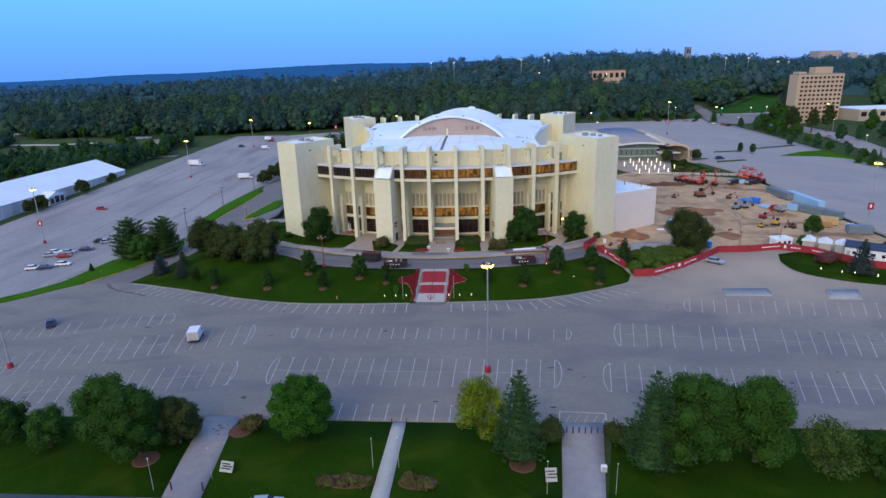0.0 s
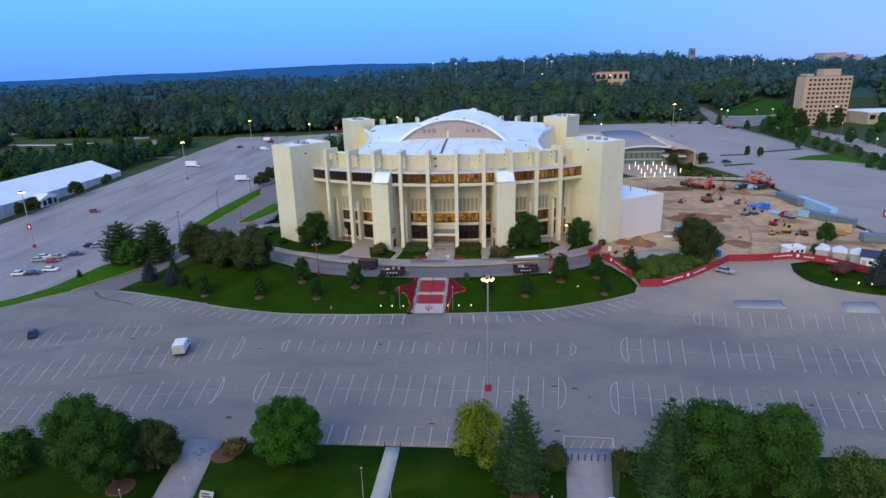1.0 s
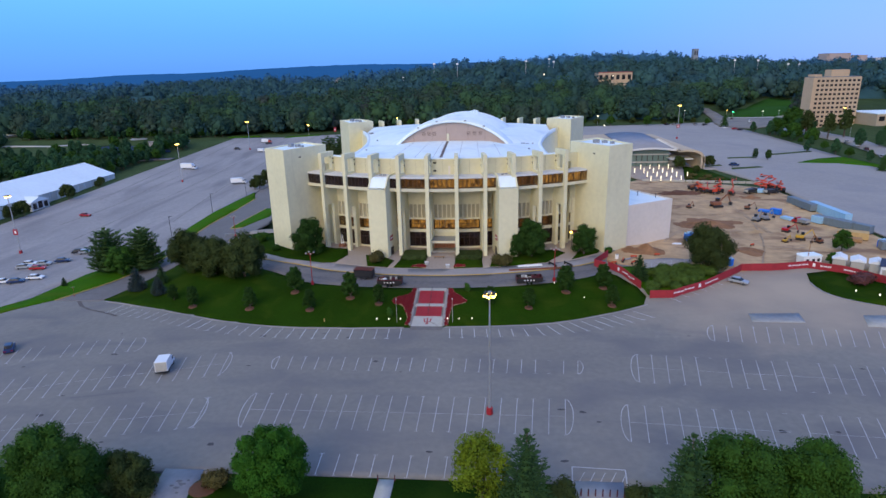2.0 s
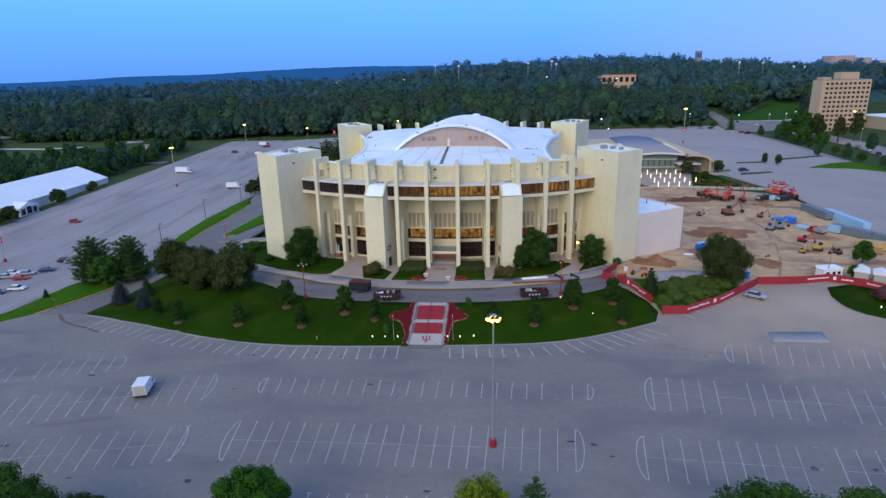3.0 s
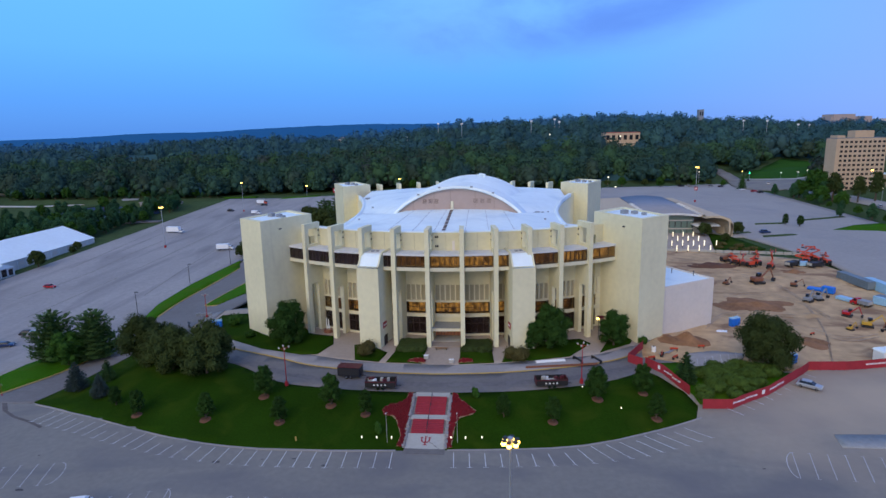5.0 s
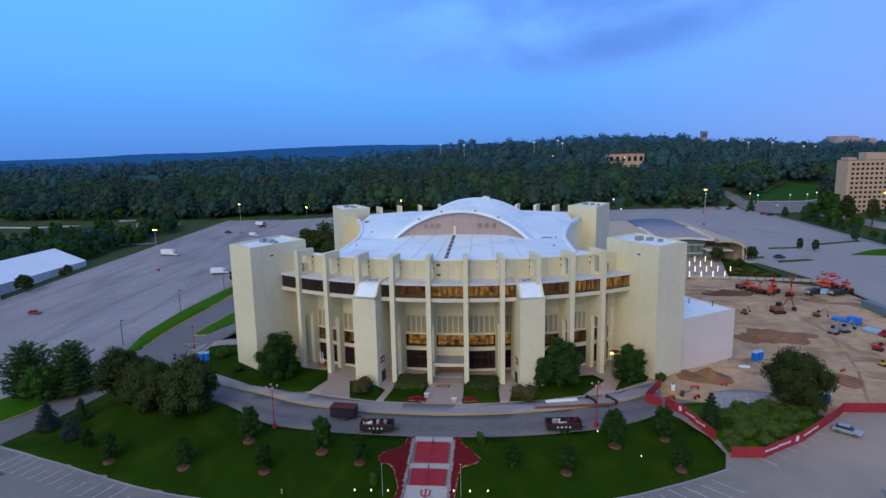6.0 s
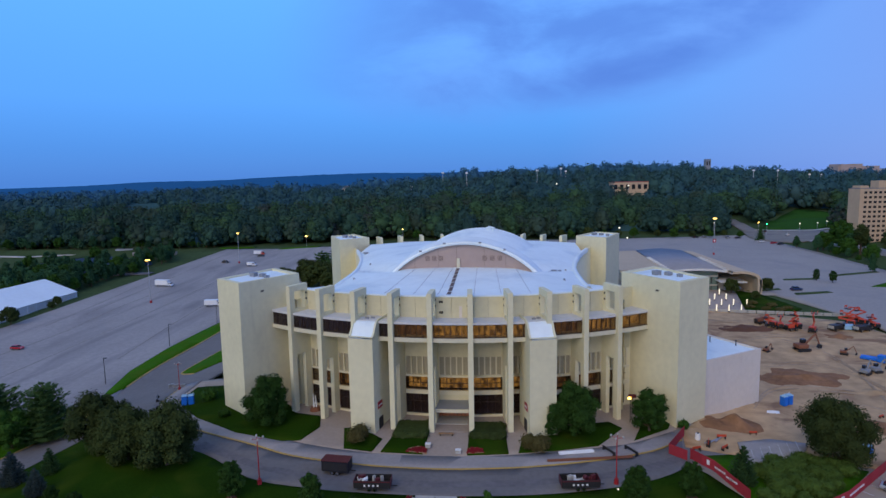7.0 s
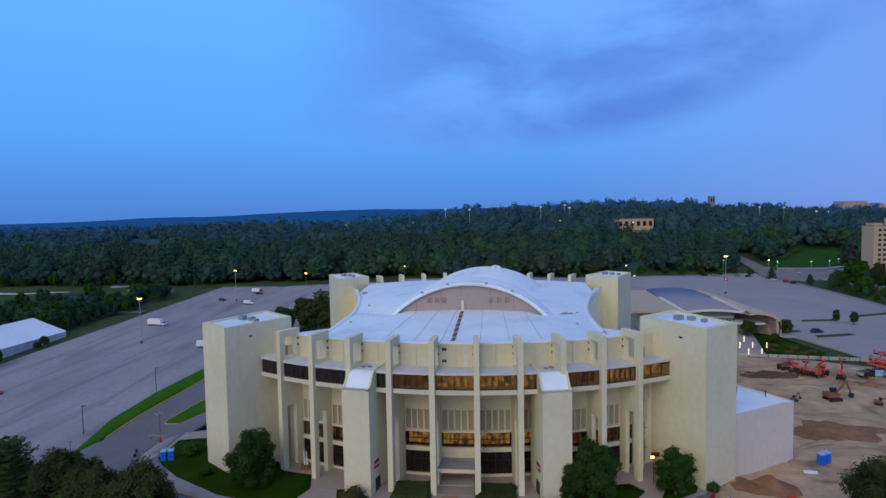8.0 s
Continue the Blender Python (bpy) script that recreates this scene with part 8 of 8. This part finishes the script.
container(126.0, 29.0, 11, GREYBOX, "dark grey container on the site", -62)
container(110.8, 47.4, 3.2, BLUEBOX, "bright blue site container", -50, 1.9, 1.9)
container(112.6, 39.5, 7, SKYBOX, "pale blue flat rack on the site", -62, 0.9)
container(109.0, 50.0, 5, BLUEBOX, "blue steel rack on the site", -40, 0.7)
container(119.5, 36.8, 3.5, SKYBOX, "pale blue site box", -60, 2.3)
container(121.4, 21.0, 8, TANBOX, "tan stacked sheet material on the site", -30, 2.2, 3.0)
container(118.0, 78.2, 4, SKYBOX, "pale blue site bin", 0, 1.4)
container(126.4, 10.2, 6.5, GREYBOX, "dark grey rounded skip on the site", -12, 2.4, 2.8)
container(119.0, 18.0, 6, TIMBER, "stack of sawn timber on the site", -28, 1.2, 2.2)


def gabled_shed(x, y, L, w, h, turn, label, wall, roofm, windows=0):
    """A small cabin with a pitched roof and eaves."""
    t = thing("site_cabin", label, "cabin", (x, y, H(x, y) + 0.1), turn, "cabins by the fence")
    part("wall", Shape().box(-L / 2, L / 2, -w / 2, w / 2, 0.0, h), wall, t, bevel=0.03)
    rf = Shape().side([(-w / 2 - 0.3, h), (w / 2 + 0.3, h), (w / 2 + 0.3, h + 0.12), (0, h + w * 0.26 + 0.12), (-w / 2 - 0.3, h + 0.12)], -L / 2 - 0.3, L / 2 + 0.3)
    rf.v = [(y_, x_, z_) for x_, y_, z_ in rf.v]
    part("roof", rf, roofm, t, bevel=0.02)
    part("door", Shape().box(-L / 2 + 0.4, -L / 2 + 1.3, -w / 2 - 0.05, -w / 2, 0.1, min(2.0, h - 0.2)), PALE, t)
    for i in range(windows):
        u = -L / 2 + 2.2 + i * (L - 3.0) / max(1, windows - 1)
        part("window", Shape().box(u - 0.4, u + 0.4, -w / 2 - 0.04, -w / 2, 1.1, 2.0), CARGLASS, t)
    return t


gabled_shed(115.6, -11.8, 9.5, 5.2, 2.9, -34, "white site house with a dark navy pitched roof", WHITE, NAVY, 4)
for x, y, turn in ((104.6, -3.4, 62), (108.0, -5.6, 60), (111.6, -7.4, 58)):
    gabled_shed(x, y, 4.2, 2.9, 2.5, turn, "small white site cabin with a pale pitched roof", PALE, WHITE)
hut = thing("site_cabin", "white site office cabin by the fence", "cabin", (97.6, -2.2, H(97.6, -2.2) + 0.1), 12)
part("wall", Shape().box(-2.6, 2.6, -1.4, 1.4, 0.2, 2.6), WHITE, hut, bevel=0.03)
part("roof", Shape().side([(-2.8, 2.6), (2.8, 2.6), (2.4, 2.95), (-2.4, 2.95)], -1.55, 1.55), ROOF, hut)
for u in (-1.5, 0.2, 1.6):
    part("window", Shape().box(u - 0.4, u + 0.4, -1.44, -1.4, 1.2, 2.0), CARGLASS, hut)
spole = thing("site_pole", "brown wooden pole beside the site cabin", "pole", (96.4, -3.6, H(96.4, -3.6)))
part("pole", Shape().rod((0, 0, -0.2), (0.3, 0, 7.0), 0.12, 0.09), TIMBER, spole)


def tracks(t, L, W, h, mat=DARK):
    for v in (-W, W):
        part("track", Shape().side([(-L / 2, h * 0.4), (-L / 2 + 0.3, 0), (L / 2 - 0.3, 0), (L / 2, h * 0.4), (L / 2 - 0.2, h), (-L / 2 + 0.2, h)], v - 0.25, v + 0.25), mat, t)


def boom_lift(x, y, turn, label, mat=ORANGE, reach=5.0, rise=4.5):
    t = thing("boom_lift", label, "boom lift", (x, y, H(x, y) + 0.15), turn, "orange boom lifts")
    part("chassis", Shape().box(-1.5, 1.5, -0.9, 0.9, 0.5, 1.0), DARK, t, bevel=0.05)
    part("turret", Shape().box(-1.7, 0.6, -0.85, 0.85, 1.0, 2.0), mat, t, bevel=0.08)
    part("lower_boom", Shape().rod((-0.6, 0, 1.9), (reach * 0.45, 0, 1.4 + rise * 0.25), 0.33, 0.28, 4), mat, t)
    part("upper_boom", Shape().rod((reach * 0.45, 0, 1.6 + rise * 0.25), (-reach * 0.25, 0, rise), 0.28, 0.22, 4), mat, t)
    part("jib", Shape().rod((-reach * 0.25, 0, rise), (reach * 0.25, 0, rise + 0.4), 0.28, 0.24, 4), mat, t)
    part("basket", Shape().box(reach * 0.25, reach * 0.25 + 0.9, -0.8, 0.8, rise - 0.2, rise + 0.1), DARK, t)
    for u in (0.02, 0.88):
        for v in (-0.78, 0.78):
            part("basket_rail", Shape().rod((reach * 0.25 + u, v, rise), (reach * 0.25 + u, v, rise + 1.0), 0.05, n=4), mat, t)
    part("basket_panel", Shape().box(reach * 0.25, reach * 0.25 + 0.9, -0.82, -0.76, rise + 0.45, rise + 1.0), mat, t)
    part("counterweight", Shape().box(-2.1, -1.7, -0.7, 0.7, 1.0, 1.8), DARK, t, bevel=0.06)
    part("engine_cover", Shape().box(-1.4, 0.3, 0.86, 0.95, 1.1, 1.8), DARK, t)
    wheels(t, ((1.0, 0.95), (1.0, -0.95), (-1.0, 0.95), (-1.0, -0.95)), 0.5, 0.35)


boom_lift(98.3, 78.6, 70, "folded orange boom lift on the site", reach=3.6, rise=3.6)
boom_lift(102.9, 78.6, 105, "folded orange boom lift on the site", reach=3.6, rise=4.2)
boom_lift(106.1, 74.6, 55, "orange boom lift with a raised arm", reach=4.4, rise=5.6)
boom_lift(120.4, 81.6, 150, "large orange boom lift on the site", reach=6.4, rise=3.8)
boom_lift(123.0, 84.6, 200, "large orange boom lift on the site", reach=6.0, rise=5.0)
boom_lift(100.6, 76.4, 20, "folded orange boom lift on the site", reach=4.2, rise=3.0)
boom_lift(96.2, 80.4, 140, "folded orange boom lift on the site", reach=4.0, rise=2.8)
boom_lift(125.0, 83.0, 120, "large orange boom lift on the site", reach=4.4, rise=4.4)
boom_lift(126.4, 79.2, 100, "large orange boom lift on the site", reach=4.2, rise=3.2)
boom_lift(94.4, 83.6, 20, "low rusty scissor machine on the site", BROWNM, 2.6, 1.8)


def excavator(x, y, turn, mat, label, k=1.0):
    t = thing("excavator", label, "excavator", (x, y, H(x, y) + 0.1), turn, "site machines")
    tracks(t, 3.4 * k, 1.1 * k, 0.8 * k)
    part("house", Shape().box(-1.7 * k, 1.0 * k, -1.2 * k, 1.2 * k, 0.9 * k, 1.9 * k), mat, t, bevel=0.08)
    part("cab", Shape().box(0.0, 1.2 * k, 0.2 * k, 1.2 * k, 1.9 * k, 2.9 * k), CARGLASS, t, bevel=0.05)
    part("boom", Shape().rod((0.9 * k, 0, 1.8 * k), (3.4 * k, 0, 4.4 * k), 0.28 * k, 0.22 * k, 4), mat, t)
    part("stick", Shape().rod((3.4 * k, 0, 4.4 * k), (4.6 * k, 0, 1.6 * k), 0.2 * k, 0.16 * k, 4), mat, t)
    part("bucket", Shape().side([(4.2 * k, 0.6 * k), (5.0 * k, 0.5 * k), (5.1 * k, 1.5 * k), (4.5 * k, 1.6 * k)], -0.5 * k, 0.5 * k), DARK, t)


excavator(94.5, 57.0, 10, BROWNM, "rust-brown excavator on the site", 1.1)
excavator(104.2, 54.2, -30, BROWNM, "dark skid loader on the site", 0.6)
excavator(101.0, 39.0, 40, GREYM, "grey loader on the site", 0.75)
excavator(104.4, 40.5, 20, GREYM, "grey loader on the site", 0.75)
excavator(105.2, 27.2, -40, REDP, "dark red loader on the site", 0.7)
excavator(105.8, 19.4, -25, YELLOWM, "yellow lift platform machine on the site", 0.8)
excavator(109.6, 16.4, 200, BROWNM, "brown trencher on the site", 0.6)
excavator(100.4, 17.2, 20, YELLOWM, "small yellow machine on the site", 0.45)
excavator(84.5, 56.0, 30, BROWNM, "small brown machine on the site", 0.5)
box_truck("red and white tipper on the site", 113.6, 36.0, 120, 5.0, REDP, GREYM, 1.8)
box_truck("dark flat truck on the site", 114.6, 77.2, 25, 5.5, DARK, DARK, 1.9)
box_truck("dark flat truck on the site", 121.6, 76.2, 20, 5.5, DARK, DARK, 1.9)
wb = thing("barrier_wall", "low pale concrete barrier along the site edge", "barrier", (100, 92, 5.6), group="site barriers")
for i in range(16):
    x = 80 + i * 2.9
    y = 100.5 - 0.16 * (x - 80)
    part("segment", Shape().block(x, y, H(x, y), H(x, y) + 1.1, 2.7, 0.35, -9), PALE, wb, world_space=True, bevel=0.05)
cone1 = thing("barricade", "orange site barricade on the ground", "barricade", group="orange barricades")
part("board", Shape().box(-0.9, 0.9, -0.05, 0.05, 0.5, 0.95), ORANGE, cone1)
for u in (-0.7, 0.7):
    part("leg", Shape().box(u - 0.05, u + 0.05, -0.3, 0.3, 0, 0.6), DARK, cone1)
put(cone1, [(46.5, -3.5, 1.0, 20), (49.5, -1.0, 1.2, 70), (52.0, -2.5, 1.0, 40), (60.0, 4.5, 0.8, 0), (53, 2, 1.0, 0), (89.5, 13.5, 0.8, 30), (106, 30, 0.8, 0)])
for x, y, turn in ((-75.5, 28.2, 40), (-73.0, 26.4, 35), (-70.8, 25.2, 30)):
    wb_ = thing("water_barrier", "pale grey plastic barrier beside the drive", "barrier", (x, y, H(x, y) + 0.1), turn, "plastic barriers")
    part("body", Shape().side([(-0.8, 0.0), (0.8, 0.0), (0.7, 0.8), (-0.7, 0.8)], -0.22, 0.22), GREYM, wb_, bevel=0.06)
    part("foot", Shape().box(-0.8, 0.8, -0.35, 0.35, -0.05, 0.1), GREYM, wb_)
bags = thing("sheeting", "crumpled white sheeting on the dirt", "sheeting", (68.6, 15.8, H(68.6, 15.8) + 0.1))
part("fold", Shape().prism([(-1.6, -0.7), (1.2, -0.9), (1.7, 0.6), (-1.0, 0.8)], 0, 0.25, [(-0.6, -0.3), (0.5, -0.4), (0.6, 0.2), (-0.4, 0.3)]), WHITE, bags)
tank = thing("water_tank", "white water tank behind the fence", "tank", (48.2, 1.2, H(48.2, 1.2) + 0.1))
part("barrel", Shape().cone(0, 0, 0, 1.3, 0.5, 0.5, 10), WHITE, tank, bevel=0.05)
part("lid", Shape().cone(0, 0, 1.3, 1.45, 0.2, 0.2, 8), DARK, tank)
# a piece of the old car park left inside the site, its bay lines faded
sheet("road", [(53.5, -8.6), (65.6, -4.0), (68.5, 0.6), (62.0, 2.2), (55.4, 0.4)], LOT_LEFT, 0.42, "remnant of old asphalt inside the site", "asphalt", cell=3.0)
s_ = Shape()
for i in range(6):
    x, y = 55.6 + i * 1.95, -7.0 + i * 0.75
    r = ribbon([(x, y), (x + 0.6, y + 2.4), (x + 1.2, y + 4.6)], 0.14, 0.46)
    s_.add(r.v, r.f)
single("road_marking", s_, PAINT, "faded bay lines on the old asphalt", "road marking", kind="structure")
for i in range(3):
    pp = thing("pipe", "grey pipe lying on the dirt", "pipe", (50.5 + i * 0.9, 0.5 + 0.5 * i, H(50.5, 0.5) + 0.25), 32 + 9 * i, "site pipes")
    part("tube", Shape().rod((-1.8, 0, 0.12), (1.8, 0, 0.12), 0.12), STEEL, pp)

# ---- broad steps before the entrance, joints of the pavement ----
front_steps = thing("entrance_steps", "broad pale concrete steps before the entrance doors", "steps", (-0.8, 3.0, 4.2))
for i in range(2):
    z = H(-0.8, 0.0) + 0.12
    part("step", Shape().box(-4.4, 2.9, 0.0 + i * 3.4, 7.6, z + i * 0.13, z + 0.13 + i * 0.13), FORECOURT if i < 1 else PALE, front_steps, world_space=True, bevel=0.02)
jt = Shape()
for p, q in zip(inner[2::2], inner[3::2]):
    d = (Vector(q) - Vector(p)).normalized()
    n_ = Vector((-d.y, d.x))
    a, b = Vector(p) + n_ * 0.25, Vector(p) + n_ * 3.9
    r = ribbon([tuple(a), tuple((a + b) / 2), tuple(b)], 0.09, 0.215)
    jt.add(r.v, r.f)
single("trim", jt, ROAD, "dark joints between the pavement slabs", "pavement joint", kind="structure")

# ---- long tent hall ----
tent = thing("tent_hall", "long white tent hall with pale fabric walls", "tent", (-210, 100, H(-210, 100)))
TX0, TX1, TY0, TY1 = -226.0, -193.8, 30.0, 152.0
gz = H(-194, 120)
part("roof", Shape().side([(TX0 - 0.3, gz + 3.2), (TX1 + 0.3, gz + 3.2), (TX1 + 0.3, gz + 3.4), ((TX0 + TX1) / 2, gz + 9.6), (TX0 - 0.3, gz + 3.4)], TY0, TY1), TENTW, tent, "white canvas roof", world_space=True)
part("wall", Shape().box(TX0, TX1, TY0 + 0.1, TY1 - 0.1, gz - 5, gz + 3.2), TENTSIDE, tent, world_space=True)
for i in range(25):
    y = TY0 + 0.5 + i * 5.03
    part("post", Shape().box(TX1 - 0.02, TX1 + 0.14, y - 0.12, y + 0.12, gz - 4, gz + 3.3), WHITE, tent, world_space=True)
for i in range(12):
    y = TY0 + 3.0 + i * 10.06
    part("side_window", Shape().box(TX1, TX1 + 0.05, y - 1.3, y + 1.3, gz + 0.6, gz + 2.4), ANNEXW, tent, world_space=True)
vest = Shape()
vy0, vy1, vz = 82.0, 93.0, H(-190, 88)
vest.prism([(-194, vy0), (-188.5, vy0), (-188.5, vy1), (-194, vy1)], vz - 0.5, vz + 3.2)
part("vestibule", vest, TENTSIDE, tent, "gabled entrance vestibule", world_space=True)
gab = Shape().add([(-188.3, vy0 - 0.3, vz + 3.2), (-188.3, vy1 + 0.3, vz + 3.2), (-188.3, (vy0 + vy1) / 2, vz + 5.2), (-198, vy0 - 0.3, vz + 3.2), (-198, vy1 + 0.3, vz + 3.2), (-198, (vy0 + vy1) / 2, vz + 5.2)],
                  [(0, 1, 2), (3, 5, 4), (0, 2, 5, 3), (1, 4, 5, 2), (0, 3, 4, 1)])
part("gable_roof", gab, TENTW, tent, world_space=True)
for y0, y1, z1 in ((83.0, 85.2, 2.6), (86.2, 88.8, 3.3), (89.8, 92.0, 2.6)):
    part("door", Shape().box(-188.5, -188.42, y0, y1, vz + 0.1, vz + z1), DGLASS, tent, "dark glazed door", world_space=True)

# ---- tan residence tower and its neighbours ----
dorm = thing("residence_tower", "tan brick residence tower with rows of windows", "tower block", (235, 265, land(235, 265)))
P0, P1, P2 = Vector((221.5, 268.7)), Vector((223.2, 260.0)), Vector((254.6, 263.0))
P3 = P2 + (P0 - P1)
DZ0, DZ1 = 8.0, 43.0
part("wall", Shape().prism([tuple(P0), tuple(P1), tuple(P2), tuple(P3)], DZ0, DZ1), BRICK, dorm, world_space=True)
cap = [tuple(p) for p in (P0, P1, P2, P3)]
cxm, cym = sum(p[0] for p in cap) / 4, sum(p[1] for p in cap) / 4
part("roof", Shape().prism([(cxm + (x - cxm) * 0.97, cym + (y - cym) * 0.97) for x, y in cap], DZ1, DZ1 + 0.4), GREYROOF, dorm, world_space=True)
e1 = (P2 - P1).normalized()
e2 = (P0 - P1).normalized()
for u0, u1, h in ((12.4, 24.4, 4.6), (1.5, 6.5, 1.8)):
    q = [P1 + e1 * u0 + e2 * 2, P1 + e1 * u1 + e2 * 2, P1 + e1 * u1 + e2 * 8, P1 + e1 * u0 + e2 * 8]
    part("penthouse", Shape().prism([tuple(p) for p in q], DZ1, DZ1 + h), BRICK, dorm, world_space=True)
nrm = Vector((e1.y, -e1.x))
Lw = (P2 - P1).length
pane = None
for r in range(11):
    for c in range(10):
        u = 3.4 + c * (Lw - 5.2) / 9
        p = P1 + e1 * u + nrm * 0.06
        z = 11.6 + r * 2.85
        if pane is None:
            w_ = Shape()
            a_, b_ = -e1 * 0.85, e1 * 0.85
            w_.prism([(a_.x, a_.y), (b_.x, b_.y), (b_.x - nrm.x * 0.1, b_.y - nrm.y * 0.1), (a_.x - nrm.x * 0.1, a_.y - nrm.y * 0.1)], 0, 1.35)
            pane = w_.mesh("window", CARGLASS)
        o = new("window", pane)
        o.parent = dorm
        o.location = Vector((p.x, p.y, z)) - dorm.location
for r in range(11):
    z = 11.6 + r * 2.85 + 1.75
    a_, b_ = P1 + e1 * 2.2 + nrm * 0.04, P1 + e1 * (Lw - 0.8) + nrm * 0.04
    part("floor_band", Shape().prism([tuple(a_), tuple(b_), tuple(b_ - nrm * 0.1), tuple(a_ - nrm * 0.1)], z, z + 0.35), BRICK2, dorm, world_space=True)


def far_house(name, label, x, y, sx, sy, z0, h, mat, roofmat, turn=0.0, rows=0, cols=0, pitched=False, category="building"):
    t = thing(name, label, category, (x, y, z0), turn)
    part("wall", Shape().box(-sx / 2, sx / 2, -sy / 2, sy / 2, -6, h), mat, t)
    if pitched:
        part("roof", Shape().side([(-sx / 2 - 0.4, h), (sx / 2 + 0.4, h), (0, h + sx * 0.3)], -sy / 2 - 0.4, sy / 2 + 0.4), roofmat, t)
    else:
        part("roof", Shape().box(-sx / 2 - 0.3, sx / 2 + 0.3, -sy / 2 - 0.3, sy / 2 + 0.3, h, h + 0.6), roofmat, t)
    for r in range(rows):
        for c in range(cols):
            u = -sx / 2 + sx * (c + 0.5) / cols
            z = h * (r + 0.35) / rows
            part("window", Shape().box(u - sx / cols * 0.28, u + sx / cols * 0.28, -sy / 2 - 0.08, -sy / 2, z, z + h / rows * 0.45), CARGLASS, t)
    return t


far_house("dining_hall", "low buff stone hall beside the residence tower", 283, 262, 52, 26, 13.5, 6.5, BRICK2, ROOF, 6, 1, 8)
far_house("school_building", "tan building with arched windows on the hill", 153, 560, 38, 20, 33.0, 11.5, BRICK, REDROOF, 2, 1, 6)
far_house("brick_house", "house with a pink-red roof among the trees", 81, 620, 13, 14, 34, 5.5, FARWALL, REDROOF, 0, 1, 3, True, "house")
far_house("grey_house", "low grey house among the trees", 109, 600, 18, 12, 25, 5, FARWALL, GREYROOF, 5, 1, 4, False, "house")
far_house("stone_tower", "tan stone tower over the far ridge", 334, 851, 7.5, 7.5, 45, 27.5, GREYM, GREYM, 10, 2, 2, False, "tower")
far_house("campus_block", "pale long campus building on the ridge", 716, 1150, 84, 30, 30, 28, FARPINK, FARPINK, 8, 0, 0)
far_house("campus_block", "pale low campus building on the ridge", 700, 1148, 44, 34, 30, 32.5, FARPINK, FARPINK, 8, 0, 0)
far_house("campus_block", "tan campus building on the ridge", 806, 1150, 76, 30, 30, 22.5, FARWALL, FARWALL, 8, 1, 8)
far_house("depot", "tan flat-roofed depot beyond the side trees", -412, 322, 24, 40, -1.5, 8.0, BRICK2, DECK, -8, 1, 4)
far_house("long_shed", "long low grey wall beside the courts", -230, 279, 30, 1.2, 4.6, 1.0, CONC, CONC, 8)
for x, y, z, lab in ((-352, 400, 3, "grey house with a lit window among the trees"), (-428, 500, 8, "pale house among the trees"), (-438, 900, 25, "low pale house on the far slope"), (-224, 800, 33, "white house on the far slope"), (-206, 800, 30, "white house on the far slope")):
    far_house("house", lab, x, y, 14, 10, z, 6, FARWALL, GREYROOF, 12, 1, 4, True, "house")


def mast(x, y, z0, z1):
    t = thing("light_mast", "tall sports field light mast above the trees", "light mast", (x, y, z0), group="field light masts")
    part("pole", Shape().rod((0, 0, -16), (0, 0, z1 - z0), 0.42, 0.25, 6), STEEL, t)
    part("lamp_bank", Shape().box(-1.3, 1.3, -0.2, 0.2, z1 - z0 - 1.6, z1 - z0), WHITE, t)


for x, z0, z1 in ((-55.5, 34, 59.6), (-27, 27, 59), (56.2, 38, 60.3), (84, 38, 62), (89.5, 34, 58.8), (-94, 33, 44), (-64, 32, 42.5), (362, 28, 50), (374, 25, 49.5), (301, 40, 55.7), (327.5, 40, 55)):
    mast(x, 600, z0, z1)


def street_light(x, y, z, label, glow, group, k=1.0):
    t = thing("street_lamp", label, "street lamp", (x, y, z), group=group)
    part("pole", Shape().rod((0, 0, -22), (0, 0, 0), 0.14, 0.09, 6), STEEL, t)
    part("lantern", Shape().ball(0, 0, 0.1, 0.75 * k, 0.75 * k, 0.5 * k, 8, 6), glow, t, "glowing lantern")


for x, y, z, k in ((107.6, 420, 24.8, 1.4), (98.2, 330, 15, 0.9), (102.3, 322, 8.4, 0.8), (127, 400, 24, 0.8), (224, 330, 16.6, 0.7), (236, 330, 17, 0.6), (250, 345, 17, 0.6), (-340, 395, 8, 0.8), (165, 330, 18, 0.5), (118, 500, 40, 1.2), (150, 545, 41, 1.2), (75, 560, 44, 1.0), (168, 552, 42, 0.9), (214, 160, 14, 0.4), (218, 190, 15, 0.4), (226, 215, 17, 0.5), (232, 262, 16, 0.4)):
    street_light(x, y, z, "white street lamp glowing among the trees", PALELAMP, "white street lamps", k)
for x, y, z, k in ((-127.6, 300, 14.2, 1.0), (240, 250, 24, 0.8), (-60, 316, 17, 0.8), (205, 352, 16, 0.7)):
    street_light(x, y, z, "amber street lamp glowing among the trees", WARM, "amber street lamps", k)
street_light(201.5, 330, 16.6, "green traffic signal on the street", GREENLAMP, "signals", 0.7)
rs2 = thing("banner_sign", "red banner sign at the car park exit", "sign", (-104, 290, H(-104, 290)))
part("post", Shape().rod((0, 0, 0), (0, 0, 6.5), 0.1), DARK, rs2)
part("panel", Shape().box(-0.9, 0.9, -0.12, 0.0, 3.0, 6.4), RED, rs2)
part("mark", Shape().box(-0.35, 0.35, -0.16, -0.12, 4.2, 5.4), WHITE, rs2)
